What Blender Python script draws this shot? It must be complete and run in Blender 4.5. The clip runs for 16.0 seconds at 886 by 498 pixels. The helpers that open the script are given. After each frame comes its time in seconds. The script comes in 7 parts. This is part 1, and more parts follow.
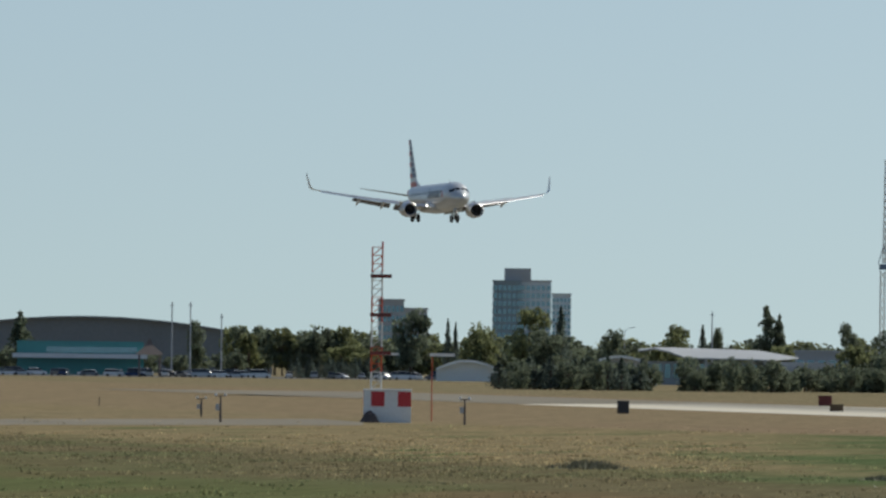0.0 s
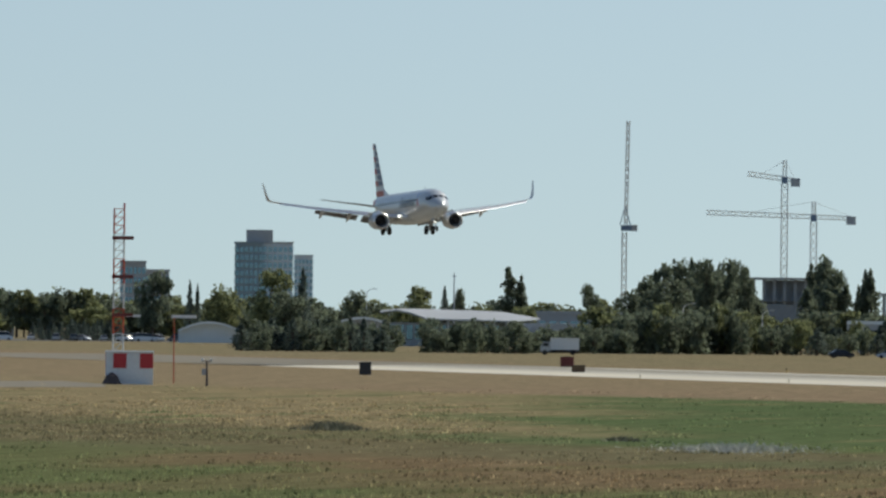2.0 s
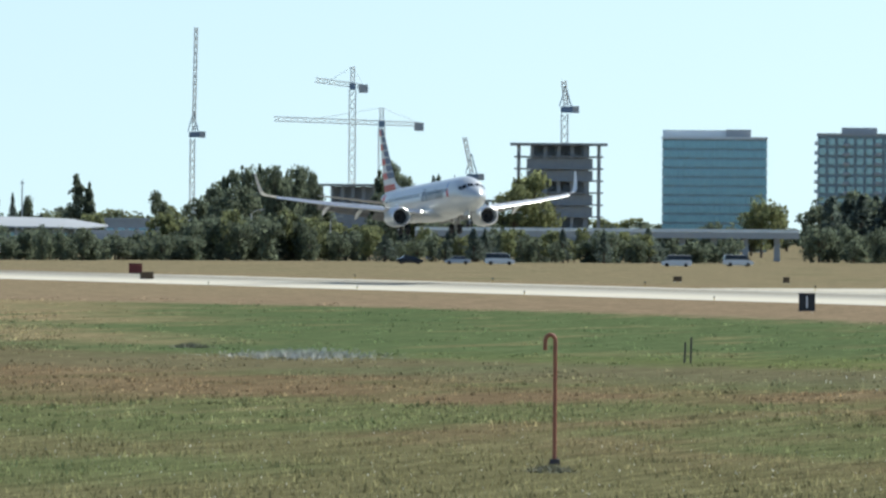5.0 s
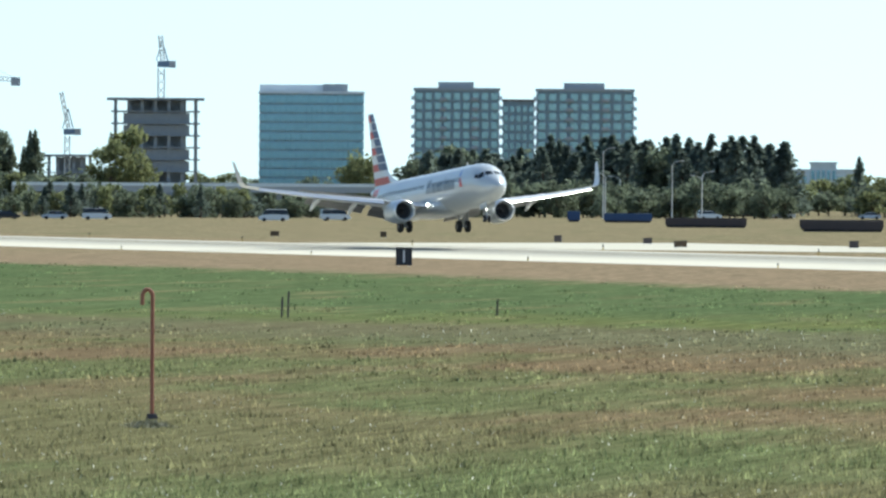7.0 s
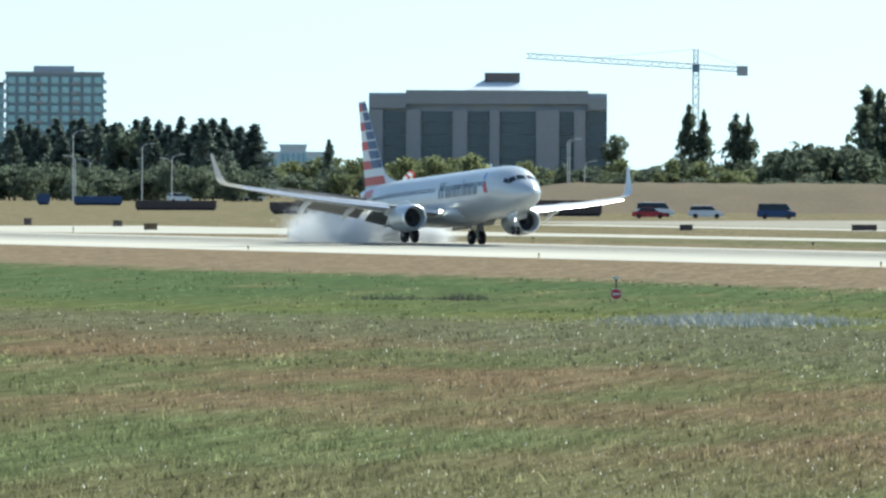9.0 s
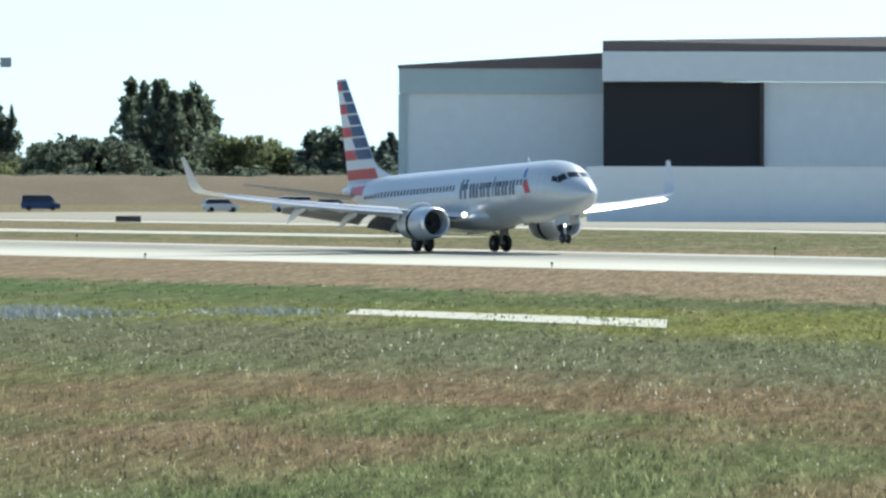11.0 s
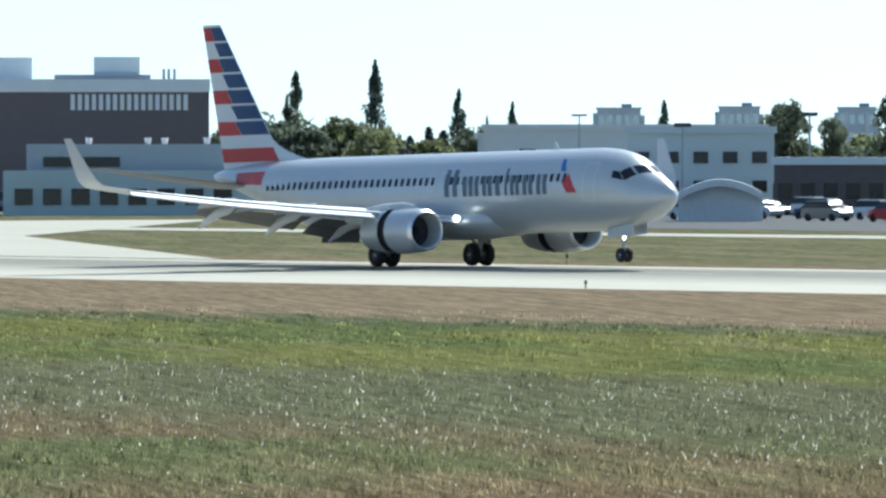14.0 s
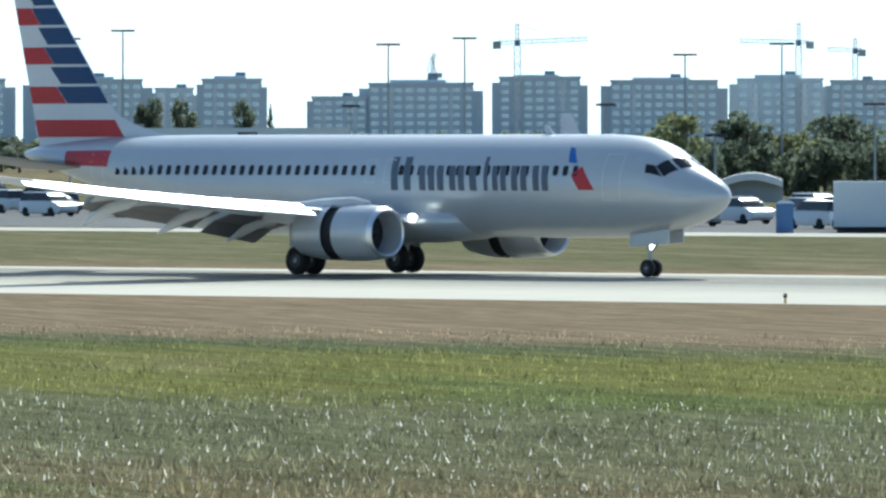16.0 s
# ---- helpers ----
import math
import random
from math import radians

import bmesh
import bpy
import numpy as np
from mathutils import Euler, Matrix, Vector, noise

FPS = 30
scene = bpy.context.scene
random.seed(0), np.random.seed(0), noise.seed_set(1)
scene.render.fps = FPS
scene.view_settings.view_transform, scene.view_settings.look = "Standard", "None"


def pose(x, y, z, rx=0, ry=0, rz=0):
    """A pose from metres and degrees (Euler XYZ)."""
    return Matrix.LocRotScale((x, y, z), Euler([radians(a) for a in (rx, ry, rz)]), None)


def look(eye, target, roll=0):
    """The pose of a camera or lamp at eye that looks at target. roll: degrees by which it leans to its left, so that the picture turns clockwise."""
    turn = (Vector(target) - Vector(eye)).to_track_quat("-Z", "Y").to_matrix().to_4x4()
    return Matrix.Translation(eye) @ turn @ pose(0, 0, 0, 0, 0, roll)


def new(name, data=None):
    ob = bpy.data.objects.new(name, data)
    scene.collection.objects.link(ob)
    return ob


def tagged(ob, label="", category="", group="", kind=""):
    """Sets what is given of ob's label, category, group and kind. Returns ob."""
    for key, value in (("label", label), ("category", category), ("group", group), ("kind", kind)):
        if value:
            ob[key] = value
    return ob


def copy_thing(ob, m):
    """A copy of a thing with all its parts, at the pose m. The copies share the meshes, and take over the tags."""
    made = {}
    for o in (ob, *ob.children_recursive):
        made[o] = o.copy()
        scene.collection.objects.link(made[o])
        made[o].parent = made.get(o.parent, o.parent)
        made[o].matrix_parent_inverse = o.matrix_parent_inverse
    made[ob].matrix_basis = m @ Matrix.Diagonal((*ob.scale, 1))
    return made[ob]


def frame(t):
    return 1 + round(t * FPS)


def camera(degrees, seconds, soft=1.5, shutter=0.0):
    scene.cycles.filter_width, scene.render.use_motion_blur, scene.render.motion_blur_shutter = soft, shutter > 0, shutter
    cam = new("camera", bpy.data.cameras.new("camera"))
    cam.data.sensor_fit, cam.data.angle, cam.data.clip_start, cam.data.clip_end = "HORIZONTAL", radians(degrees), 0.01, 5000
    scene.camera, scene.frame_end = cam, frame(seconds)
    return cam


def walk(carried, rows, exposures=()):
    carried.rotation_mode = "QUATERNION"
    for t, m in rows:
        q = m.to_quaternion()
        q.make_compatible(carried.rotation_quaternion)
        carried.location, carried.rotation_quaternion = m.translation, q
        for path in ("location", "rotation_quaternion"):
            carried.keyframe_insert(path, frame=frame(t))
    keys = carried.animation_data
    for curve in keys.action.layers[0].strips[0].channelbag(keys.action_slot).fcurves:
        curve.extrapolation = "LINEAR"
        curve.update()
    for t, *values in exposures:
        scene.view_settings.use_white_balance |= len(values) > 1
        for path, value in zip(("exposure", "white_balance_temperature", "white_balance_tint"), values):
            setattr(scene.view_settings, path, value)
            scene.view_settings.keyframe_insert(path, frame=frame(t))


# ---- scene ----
# ---- camera: one spot on the bank north of the runway, panning ----
EYE = (0.0, 0.0, 6.07)
cam = camera(5.212, 16.0, soft=2.6, shutter=0.0)
PAN = [
    (0, 78.3387, 90.6225, -0.697),
    (0.5, 78.0048, 90.5661, -0.671),
    (1, 77.6119, 90.5022, -0.645),
    (1.5, 77.2215, 90.4474, -0.620),
    (2, 76.8204, 90.4123, -0.594),
    (2.5, 76.4424, 90.3548, -0.568),
    (3, 76.0512, 90.2398, -0.543),
    (3.5, 75.6284, 90.1285, -0.517),
    (4.1, 75.1142, 90.0128, -0.486),
    (4.8, 74.4747, 89.9103, -0.450),
    (5.4, 73.8644, 89.8344, -0.420),
    (6, 73.1710, 89.7550, -0.389),
    (6.5, 72.5517, 89.6835, -0.363),
    (7, 71.9076, 89.6333, -0.337),
    (7.5, 71.2274, 89.5964, -0.312),
    (8, 70.4659, 89.5773, -0.286),
    (8.5, 69.6550, 89.5619, -0.260),
    (9, 68.7881, 89.5462, -0.235),
    (9.5, 67.8728, 89.5406, -0.209),
    (10, 66.8478, 89.5297, -0.183),
    (10.2, 66.4267, 89.5242, -0.173),
    (10.8, 65.0034, 89.5126, -0.142),
    (11.4, 63.2680, 89.5027, -0.111),
    (11.9, 61.6433, 89.4923, -0.086),
    (12.3, 60.2612, 89.4806, -0.065),
    (12.5, 59.5694, 89.4748, -0.055),
    (13, 57.7948, 89.4566, -0.029),
    (13.5, 55.9330, 89.4370, -0.004),
    (14, 53.8950, 89.4147, 0.022),
    (14.5, 51.5810, 89.3976, 0.048),
    (15, 48.9488, 89.3663, 0.073),
    (15.5, 45.9119, 89.3377, 0.099),
    (16, 42.7200, 89.2940, 0.125),
]
EXPOSURES = [(0.0, -0.1, 6800, 5), (2.5, 0.05, 6750, 5), (3.5, 0.22, 6600, 5), (6.0, 0.74, 6300, 0), (8.0, 0.84, 6200, -2), (10.0, 0.74, 6050, -3), (12.5, 0.88, 6100, 3), (13.5, 0.7, 5950, 1), (14.5, 0.58, 5850, -2), (16.0, 0.58, 5850, -2)]
walk(cam, [(t, pose(*EYE, tilt, lean, turn)) for t, turn, tilt, lean in PAN], EXPOSURES)

# ---- daylight: sun beyond the runway, high ----
SUN_AZ, SUN_EL = 115.0, 44.0
world = bpy.data.worlds.new("sky")
scene.world = world
world.use_nodes = True
wn = world.node_tree
sky = wn.nodes.new("ShaderNodeTexSky")
sky.sky_type = "NISHITA"
sky.sun_disc = False
sky.sun_elevation = radians(SUN_EL)
sky.sun_rotation = radians(90.0 - SUN_AZ)
sky.air_density, sky.dust_density, sky.ozone_density = 1.0, 1.0, 0.8
wtc, wup = wn.nodes.new("ShaderNodeTexCoord"), wn.nodes.new("ShaderNodeVectorMath")
wup.operation = "ADD"
wup.inputs[1].default_value = (0, 0, 0.11)  # the hazeless sky begins a little above the horizon
wn.links.new(wtc.outputs["Generated"], wup.inputs[0])
wn.links.new(wup.outputs[0], sky.inputs["Vector"])
wn.links.new(sky.outputs[0], wn.nodes["Background"].inputs[0])
wn.nodes["Background"].inputs[1].default_value = 0.105
sun = new("sun", bpy.data.lights.new("sun", "SUN"))
sun.data.energy, sun.data.angle, sun.data.color = 3.0, radians(0.55), (1.0, 0.95, 0.87)
sa, se = radians(SUN_AZ), radians(SUN_EL)
sun.matrix_world = look((300 * math.cos(sa), 300 * math.sin(sa), 300 * math.tan(se)), (0, 0, 0))

# ---- materials ----


def mat(name, color, rough=0.6, metal=0.0, vary=0.12, scale=1.0, bump=0.0, spec=0.5, islands=False, coords="Object"):
    """A surface whose colour drifts at two scales, with fine relief."""
    m = bpy.data.materials.new(name)
    m.use_nodes = True
    nt, b = m.node_tree, m.node_tree.nodes["Principled BSDF"]
    b.inputs["Roughness"].default_value, b.inputs["Metallic"].default_value = rough, metal
    b.inputs["Specular IOR Level"].default_value = spec
    tc = nt.nodes.new("ShaderNodeTexCoord")
    big, fine = nt.nodes.new("ShaderNodeTexNoise"), nt.nodes.new("ShaderNodeTexNoise")
    big.inputs["Scale"].default_value, fine.inputs["Scale"].default_value = 0.22 * scale, 3.5 * scale
    big.inputs["Detail"].default_value, fine.inputs["Detail"].default_value = 3, 4
    mixv = nt.nodes.new("ShaderNodeMath")
    mixv.operation = "ADD"
    for n in (big, fine):
        nt.links.new(tc.outputs[coords], n.inputs["Vector"])
    nt.links.new(big.outputs["Fac"], mixv.inputs[0])
    nt.links.new(fine.outputs["Fac"], mixv.inputs[1])
    last = mixv.outputs[0]
    if islands:
        geo = nt.nodes.new("ShaderNodeNewGeometry")
        add = nt.nodes.new("ShaderNodeMath")
        add.operation = "MULTIPLY_ADD"
        add.inputs[1].default_value = 0.9
        nt.links.new(geo.outputs["Random Per Island"], add.inputs[0])
        nt.links.new(last, add.inputs[2])
        sub = nt.nodes.new("ShaderNodeMath")
        sub.operation = "SUBTRACT"
        sub.inputs[1].default_value = 0.45
        nt.links.new(add.outputs[0], sub.inputs[0])
        last = sub.outputs[0]
    ramp = nt.nodes.new("ShaderNodeMapRange")
    ramp.inputs["From Min"].default_value, ramp.inputs["From Max"].default_value = 0.5, 1.5
    ramp.inputs["To Min"].default_value, ramp.inputs["To Max"].default_value = 1 - vary, 1 + vary
    nt.links.new(last, ramp.inputs["Value"])
    mul = nt.nodes.new("ShaderNodeVectorMath")
    mul.operation = "SCALE"
    mul.inputs[0].default_value = color
    nt.links.new(ramp.outputs["Result"], mul.inputs["Scale"])
    nt.links.new(mul.outputs[0], b.inputs["Base Color"])
    if bump:
        bp = nt.nodes.new("ShaderNodeBump")
        bp.inputs["Strength"].default_value, bp.inputs["Distance"].default_value = bump, 0.05
        nt.links.new(fine.outputs["Fac"], bp.inputs["Height"])
        nt.links.new(bp.outputs[0], b.inputs["Normal"])
    return m


def glow(name, color, strength):
    m = mat(name, color, 0.3)
    b = m.node_tree.nodes["Principled BSDF"]
    b.inputs["Emission Color"].default_value, b.inputs["Emission Strength"].default_value = (*color, 1), strength
    return m


SILVER = mat("silver paint", (0.57, 0.60, 0.62), 0.3, 0.3, 0.04, 0.6)
WINGMETAL = mat("grey wing paint", (0.60, 0.62, 0.64), 0.32, 0.0, 0.05, 0.8)
# flap grey made darker than the wing to hold the shade on the flaps
FLAPSHADE = mat("shade-darkened grey flap paint", (0.17, 0.17, 0.175), 0.55, 0.0, 0.15, 1.5)
# the fin's shadow on the tailplanes is put into this darker grey
TAILSHADE = mat("shade-darkened tailplane paint", (0.16, 0.16, 0.165), 0.4, 0.0, 0.08, 0.8)
# hub colour kept dark to stand for the shade inside the wheels
HUBSHADE = mat("shade-darkened wheel hub", (0.10, 0.10, 0.105), 0.5, 0.3, 0.2, 6)
BAREMETAL = mat("polished metal", (0.85, 0.85, 0.86), 0.38, 1.0, 0.05, 1.0)
FINWHITE = mat("white paint", (0.72, 0.74, 0.76), 0.35, 0.0, 0.04)
RED = mat("red paint", (0.50, 0.026, 0.036), 0.35, 0.0, 0.06)
BLUE = mat("dark blue paint", (0.012, 0.052, 0.16), 0.35, 0.0, 0.06)
SKYBLUE = mat("bright blue paint", (0.03, 0.16, 0.50), 0.35)
LETTER = mat("slate letter paint", (0.10, 0.13, 0.17), 0.4)
TYRE = mat("tyre rubber", (0.018, 0.018, 0.02), 0.8, 0, 0.2, 4)
GEARGREY = mat("gear enamel", (0.45, 0.46, 0.47), 0.4, 0.2)
DARKGLASS = mat("dark window glass", (0.012, 0.014, 0.018), 0.08)
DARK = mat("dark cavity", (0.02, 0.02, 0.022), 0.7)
LANDLIGHT = glow("landing lamp", (1.0, 0.97, 0.9), 3.0)
CONCRETE = mat("pale concrete", (0.60, 0.555, 0.455), 0.85, 0, 0.10, 0.15, 0.2, spec=0.06)
PALEWALL = mat("pale wall cladding", (0.77, 0.81, 0.82), 0.6, 0, 0.06, 0.2)
GREYWALL = mat("grey wall", (0.40, 0.42, 0.44), 0.7, 0, 0.08, 0.2)
DARKWALL = mat("dark brown cladding", (0.07, 0.055, 0.055), 0.7, 0, 0.1, 0.3)
GREYROOF = mat("weathered grey roofing", (0.21, 0.225, 0.24), 0.8, 0, 0.15, 0.3)
BROWNROOF = mat("brown roofing", (0.16, 0.13, 0.12), 0.8, 0, 0.15, 0.3)
TEALWALL = mat("pale teal cladding", (0.48, 0.57, 0.57), 0.6, 0, 0.06, 0.2)
BLUEGLASS = mat("blue coated curtain glass", (0.22, 0.38, 0.46), 0.12, 0.65, 0.2, 0.3, spec=0.8)
GREENGLASS = mat("green coated window glass", (0.30, 0.43, 0.45), 0.12, 0.65, 0.35, 0.3, spec=0.8)
STEELWHITE = mat("white painted steel", (0.65, 0.65, 0.63), 0.5, 0, 0.1)
ORANGE = mat("aviation orange paint", (0.50, 0.07, 0.025), 0.55, 0, 0.15)
RUST = mat("faded orange pipe paint", (0.36, 0.12, 0.07), 0.6, 0, 0.2, 4)
BLACK = mat("black sign face", (0.02, 0.022, 0.03), 0.5)
YELLOW = mat("yellow sign face", (0.45, 0.30, 0.03), 0.5)
WHITE = mat("white sign paint", (0.75, 0.76, 0.76), 0.5)
BARK = mat("bark", (0.10, 0.075, 0.055), 0.9, 0, 0.25, 6, 0.5)


def leaf_mat(name, color):
    """Leaves that let some light through."""
    m = mat(name, color, 0.6, 0, 0.45, 0.5, 0, 0.25, True)
    nt = m.node_tree
    b = nt.nodes["Principled BSDF"]
    tl, mx = nt.nodes.new("ShaderNodeBsdfTranslucent"), nt.nodes.new("ShaderNodeMixShader")
    nt.links.new(b.inputs["Base Color"].links[0].from_socket, tl.inputs[0])
    mx.inputs[0].default_value = 0.65
    nt.links.new(b.outputs[0], mx.inputs[1])
    nt.links.new(tl.outputs[0], mx.inputs[2])
    nt.links.new(mx.outputs[0], nt.nodes["Material Output"].inputs[0])
    return m


LEAF = leaf_mat("dark leaves", (0.165, 0.195, 0.135))
LEAFPALE = leaf_mat("yellow green leaves", (0.22, 0.24, 0.12))
CONIFER = leaf_mat("conifer needles", (0.15, 0.185, 0.155))
TOWERWALL = mat("blue grey tower facade", (0.235, 0.305, 0.345), 0.6, 0, 0.08, 0.2)
SITECONC = mat("raw site concrete", (0.30, 0.32, 0.34), 0.8, 0, 0.12, 0.3)
BAYGLASS = mat("smoked bay glass", (0.10, 0.125, 0.145), 0.15, 0.2, 0.25, 0.3)
# window glass paled towards sky blue: the distance haze is in its colour
HAZEGLASS = mat("haze-pale window glass", (0.58, 0.66, 0.71), 0.15, 0.6, 0.2, 0.3)
BROWNCLAD = mat("brown metal cladding", (0.15, 0.125, 0.13), 0.6, 0, 0.1, 0.3)
# crane blue greyed and lightened as painted haze
CRANEBLUE = mat("haze-paled blue machinery paint", (0.16, 0.23, 0.33), 0.6, 0, 0.1)
# facade colour lightened and blued to carry the haze of distance
HAZEWALL = mat("haze-pale facade", (0.62, 0.69, 0.73), 0.7, 0, 0.06, 0.1)

# ---- mesh helpers ----


class Shape:
    """Collects vertices and faces for one mesh."""

    def __init__(self):
        self.v, self.f, self.m = [], [], []

    def face(self, pts, slot=0):
        n = len(self.v)
        self.v += [tuple(p) for p in pts]
        self.f.append(tuple(range(n, n + len(pts))))
        self.m.append(slot)

    def box(self, x0, y0, z0, x1, y1, z1, slot=0, m=None):
        n = len(self.v)
        c = [(x, y, z) for z in (z0, z1) for y in (y0, y1) for x in (x0, x1)]
        self.v += [tuple(m @ Vector(p)) for p in c] if m else c
        for f in ((0, 2, 3, 1), (4, 5, 7, 6), (0, 1, 5, 4), (2, 6, 7, 3), (0, 4, 6, 2), (1, 3, 7, 5)):
            self.f.append(tuple(n + i for i in f))
            self.m.append(slot)
        return self

    def loft(self, rings, close=True, caps=True, slot=0):
        n, k = len(self.v), len(rings[0])
        for r in rings:
            self.v += [tuple(p) for p in r]
        for i in range(len(rings) - 1):
            for j in range(k if close else k - 1):
                a, b = n + i * k + j, n + i * k + (j + 1) % k
                self.f.append((a, b, b + k, a + k))
                self.m.append(slot)
        if caps and close:
            self.f.append(tuple(n + j for j in reversed(range(k))))
            self.f.append(tuple(n + (len(rings) - 1) * k + j for j in range(k)))
            self.m += [slot, slot]
        return self

    def tube(self, a, b, ra, rb=None, k=8, slot=0):
        a, b = Vector(a), Vector(b)
        q = (b - a).to_track_quat("Z", "Y")
        rb = ra if rb is None else rb
        ring = lambda c, r: [c + q @ Vector((r * math.cos(2 * math.pi * j / k), r * math.sin(2 * math.pi * j / k), 0)) for j in range(k)]
        return self.loft([ring(a, ra), ring(b, rb)], slot=slot)

    def mesh(self, name, mats, smooth=False):
        me = bpy.data.meshes.new(name)
        me.from_pydata(self.v, [], self.f)
        for m in mats if isinstance(mats, (list, tuple)) else [mats]:
            me.materials.append(m)
        me.polygons.foreach_set("material_index", self.m)
        if smooth:
            me.shade_smooth()
            me.set_sharp_from_angle(angle=radians(38))
        return me


def part(name, shape, material, parent, label="", smooth=False, m=None):
    """One mesh object under a thing or a part; shape may be a ready mesh."""
    me = shape if isinstance(shape, bpy.types.Mesh) else shape.mesh(name, material, smooth)
    ob = new(name, me)
    ob.parent = parent
    if m:
        ob.matrix_basis = m
    return tagged(ob, label)


def thing(name, label, category, m=None, group="", kind=""):
    ob = tagged(new(name), label, category, group, kind)
    ob.empty_display_size = 0.2
    if m:
        ob.matrix_basis = m
    return ob


def whole(name, shape, material, label, category, m=None, group="", kind="", smooth=False):
    ob = tagged(new(name, shape.mesh(name, material, smooth)), label, category, group, kind)
    if m:
        ob.matrix_basis = m
    return ob


def spot(az, r):
    return r * math.cos(radians(az)), r * math.sin(radians(az))


def facing(az, r, z=0.0, turn=0.0):
    """A pose at bearing az and range r, its local -y side towards the viewing bank."""
    x, y = spot(az, r)
    return pose(x, y, z, 0, 0, az - 90 + turn)


# ---- ground, runway, taxiways ----
AXIS = 280.4  # distance of the runway's centreline from the viewing bank
HALF = 25.5


def crown(y):
    return max(0.0, 0.36 * (1 - abs(y - AXIS) / HALF))


def ground_material():
    m = bpy.data.materials.new("dry airfield grass")
    m.use_nodes = True
    nt = m.node_tree
    b = nt.nodes["Principled BSDF"]
    b.inputs["Roughness"].default_value, b.inputs["Specular IOR Level"].default_value = 0.95, 0.0
    geo = nt.nodes.new("ShaderNodeNewGeometry")
    sep = nt.nodes.new("ShaderNodeSeparateXYZ")
    nt.links.new(geo.outputs["Position"], sep.inputs[0])

    def along(direction):
        n = nt.nodes.new("ShaderNodeVectorMath")
        n.operation = "DOT_PRODUCT"
        nt.links.new(geo.outputs["Position"], n.inputs[0])
        n.inputs[1].default_value = direction
        return n.outputs["Value"]

    # mowing and growth run aslant of the runway
    swath = nt.nodes.new("ShaderNodeCombineXYZ")
    nt.links.new(along((math.cos(radians(152)), math.sin(radians(152)), 0)), swath.inputs[0])
    nt.links.new(along((math.sin(radians(152)), -math.cos(radians(152)), 0)), swath.inputs[1])

    def noise_at(scale, stretch, detail=4, aslant=False):
        mp = nt.nodes.new("ShaderNodeMapping")
        mp.inputs["Scale"].default_value = stretch
        nt.links.new(swath.outputs[0] if aslant else geo.outputs["Position"], mp.inputs["Vector"])
        n = nt.nodes.new("ShaderNodeTexNoise")
        n.inputs["Scale"].default_value, n.inputs["Detail"].default_value = scale, detail
        nt.links.new(mp.outputs[0], n.inputs["Vector"])
        return n.outputs["Fac"]

    def math_node(op, a, b_, c=None):
        n = nt.nodes.new("ShaderNodeMath")
        n.operation = op
        for i, v in enumerate((a, b_, c)):
            if v is None:
                continue
            if isinstance(v, (int, float)):
                n.inputs[i].default_value = v
            else:
                nt.links.new(v, n.inputs[i])
        return n.outputs[0]

    def step(value, lo, hi):
        n = nt.nodes.new("ShaderNodeMapRange")
        n.interpolation_type = "SMOOTHSTEP"
        n.inputs["From Min"].default_value, n.inputs["From Max"].default_value = lo, hi
        nt.links.new(value, n.inputs["Value"])
        return n.outputs["Result"]

    def blend(fac, under, over):
        n = nt.nodes.new("ShaderNodeMix")
        n.data_type = "RGBA"
        for socket, v in (("Factor", fac), ("A", under), ("B", over)):
            if isinstance(v, tuple):
                n.inputs[socket].default_value = (*v, 1)
            else:
                nt.links.new(v, n.inputs[socket])
        return n.outputs["Result"]

    def both(a, b_):
        return math_node("MULTIPLY", a, b_)

    def without(a):
        return math_node("SUBTRACT", 1.0, a)

    wander = math_node("SUBTRACT", noise_at(0.03, (0.5, 1, 1)), 0.5)
    ragged = math_node("SUBTRACT", noise_at(0.9, (0.08, 1.0, 1), 5, True), 0.5)
    x = math_node("ADD", sep.outputs[0], math_node("MULTIPLY", wander, 90.0))
    y = math_node("ADD", sep.outputs[1], math_node("ADD", math_node("MULTIPLY", wander, 16.0), math_node("MULTIPLY", ragged, 26.0)))
    # the edge between the lush strip by the runway and the mown field bends away to the west
    west = step(x, -330.0, -480.0)
    edge = math_node("SUBTRACT", y, math_node("MULTIPLY_ADD", west, -44.0, 157.0))
    patch = noise_at(0.06, (0.3, 0.9, 1), 5, True)
    straw = noise_at(0.22, (0.14, 1.0, 1), 6, True)
    # mown field: brown stubble with green patches
    field = blend(math_node("MULTIPLY", step(patch, 0.44, 0.60), 0.75), (0.178, 0.132, 0.078), (0.115, 0.14, 0.062))
    field = blend(math_node("MULTIPLY", step(straw, 0.55, 0.75), 0.6), field, (0.25, 0.195, 0.115))
    field = blend(math_node("MULTIPLY", step(y, 92.0, 70.0), 0.5), field, (0.115, 0.14, 0.062))
    # grey-green seeding grass below the lush strip, and the strip itself
    seeding = both(step(edge, -46.0, -22.0), math_node("MULTIPLY_ADD", west, -0.45, 0.95))
    field = blend(seeding, field, (0.138, 0.138, 0.08))
    lush = blend(west, (0.166, 0.164, 0.06), (0.105, 0.138, 0.064))
    lush = blend(both(step(edge, 32.0, 44.0), without(west)), lush, (0.105, 0.12, 0.066))
    lush = blend(math_node("MULTIPLY", step(straw, 0.52, 0.70), 0.7), lush, (0.21, 0.185, 0.098))
    lush = blend(math_node("MULTIPLY", step(patch, 0.50, 0.62), 0.5), lush, (0.09, 0.125, 0.058))
    # tall straw at the far western end of the strip
    tall = both(step(x, -470.0, -540.0), step(math_node("DIVIDE", y, x), -0.262, -0.232))
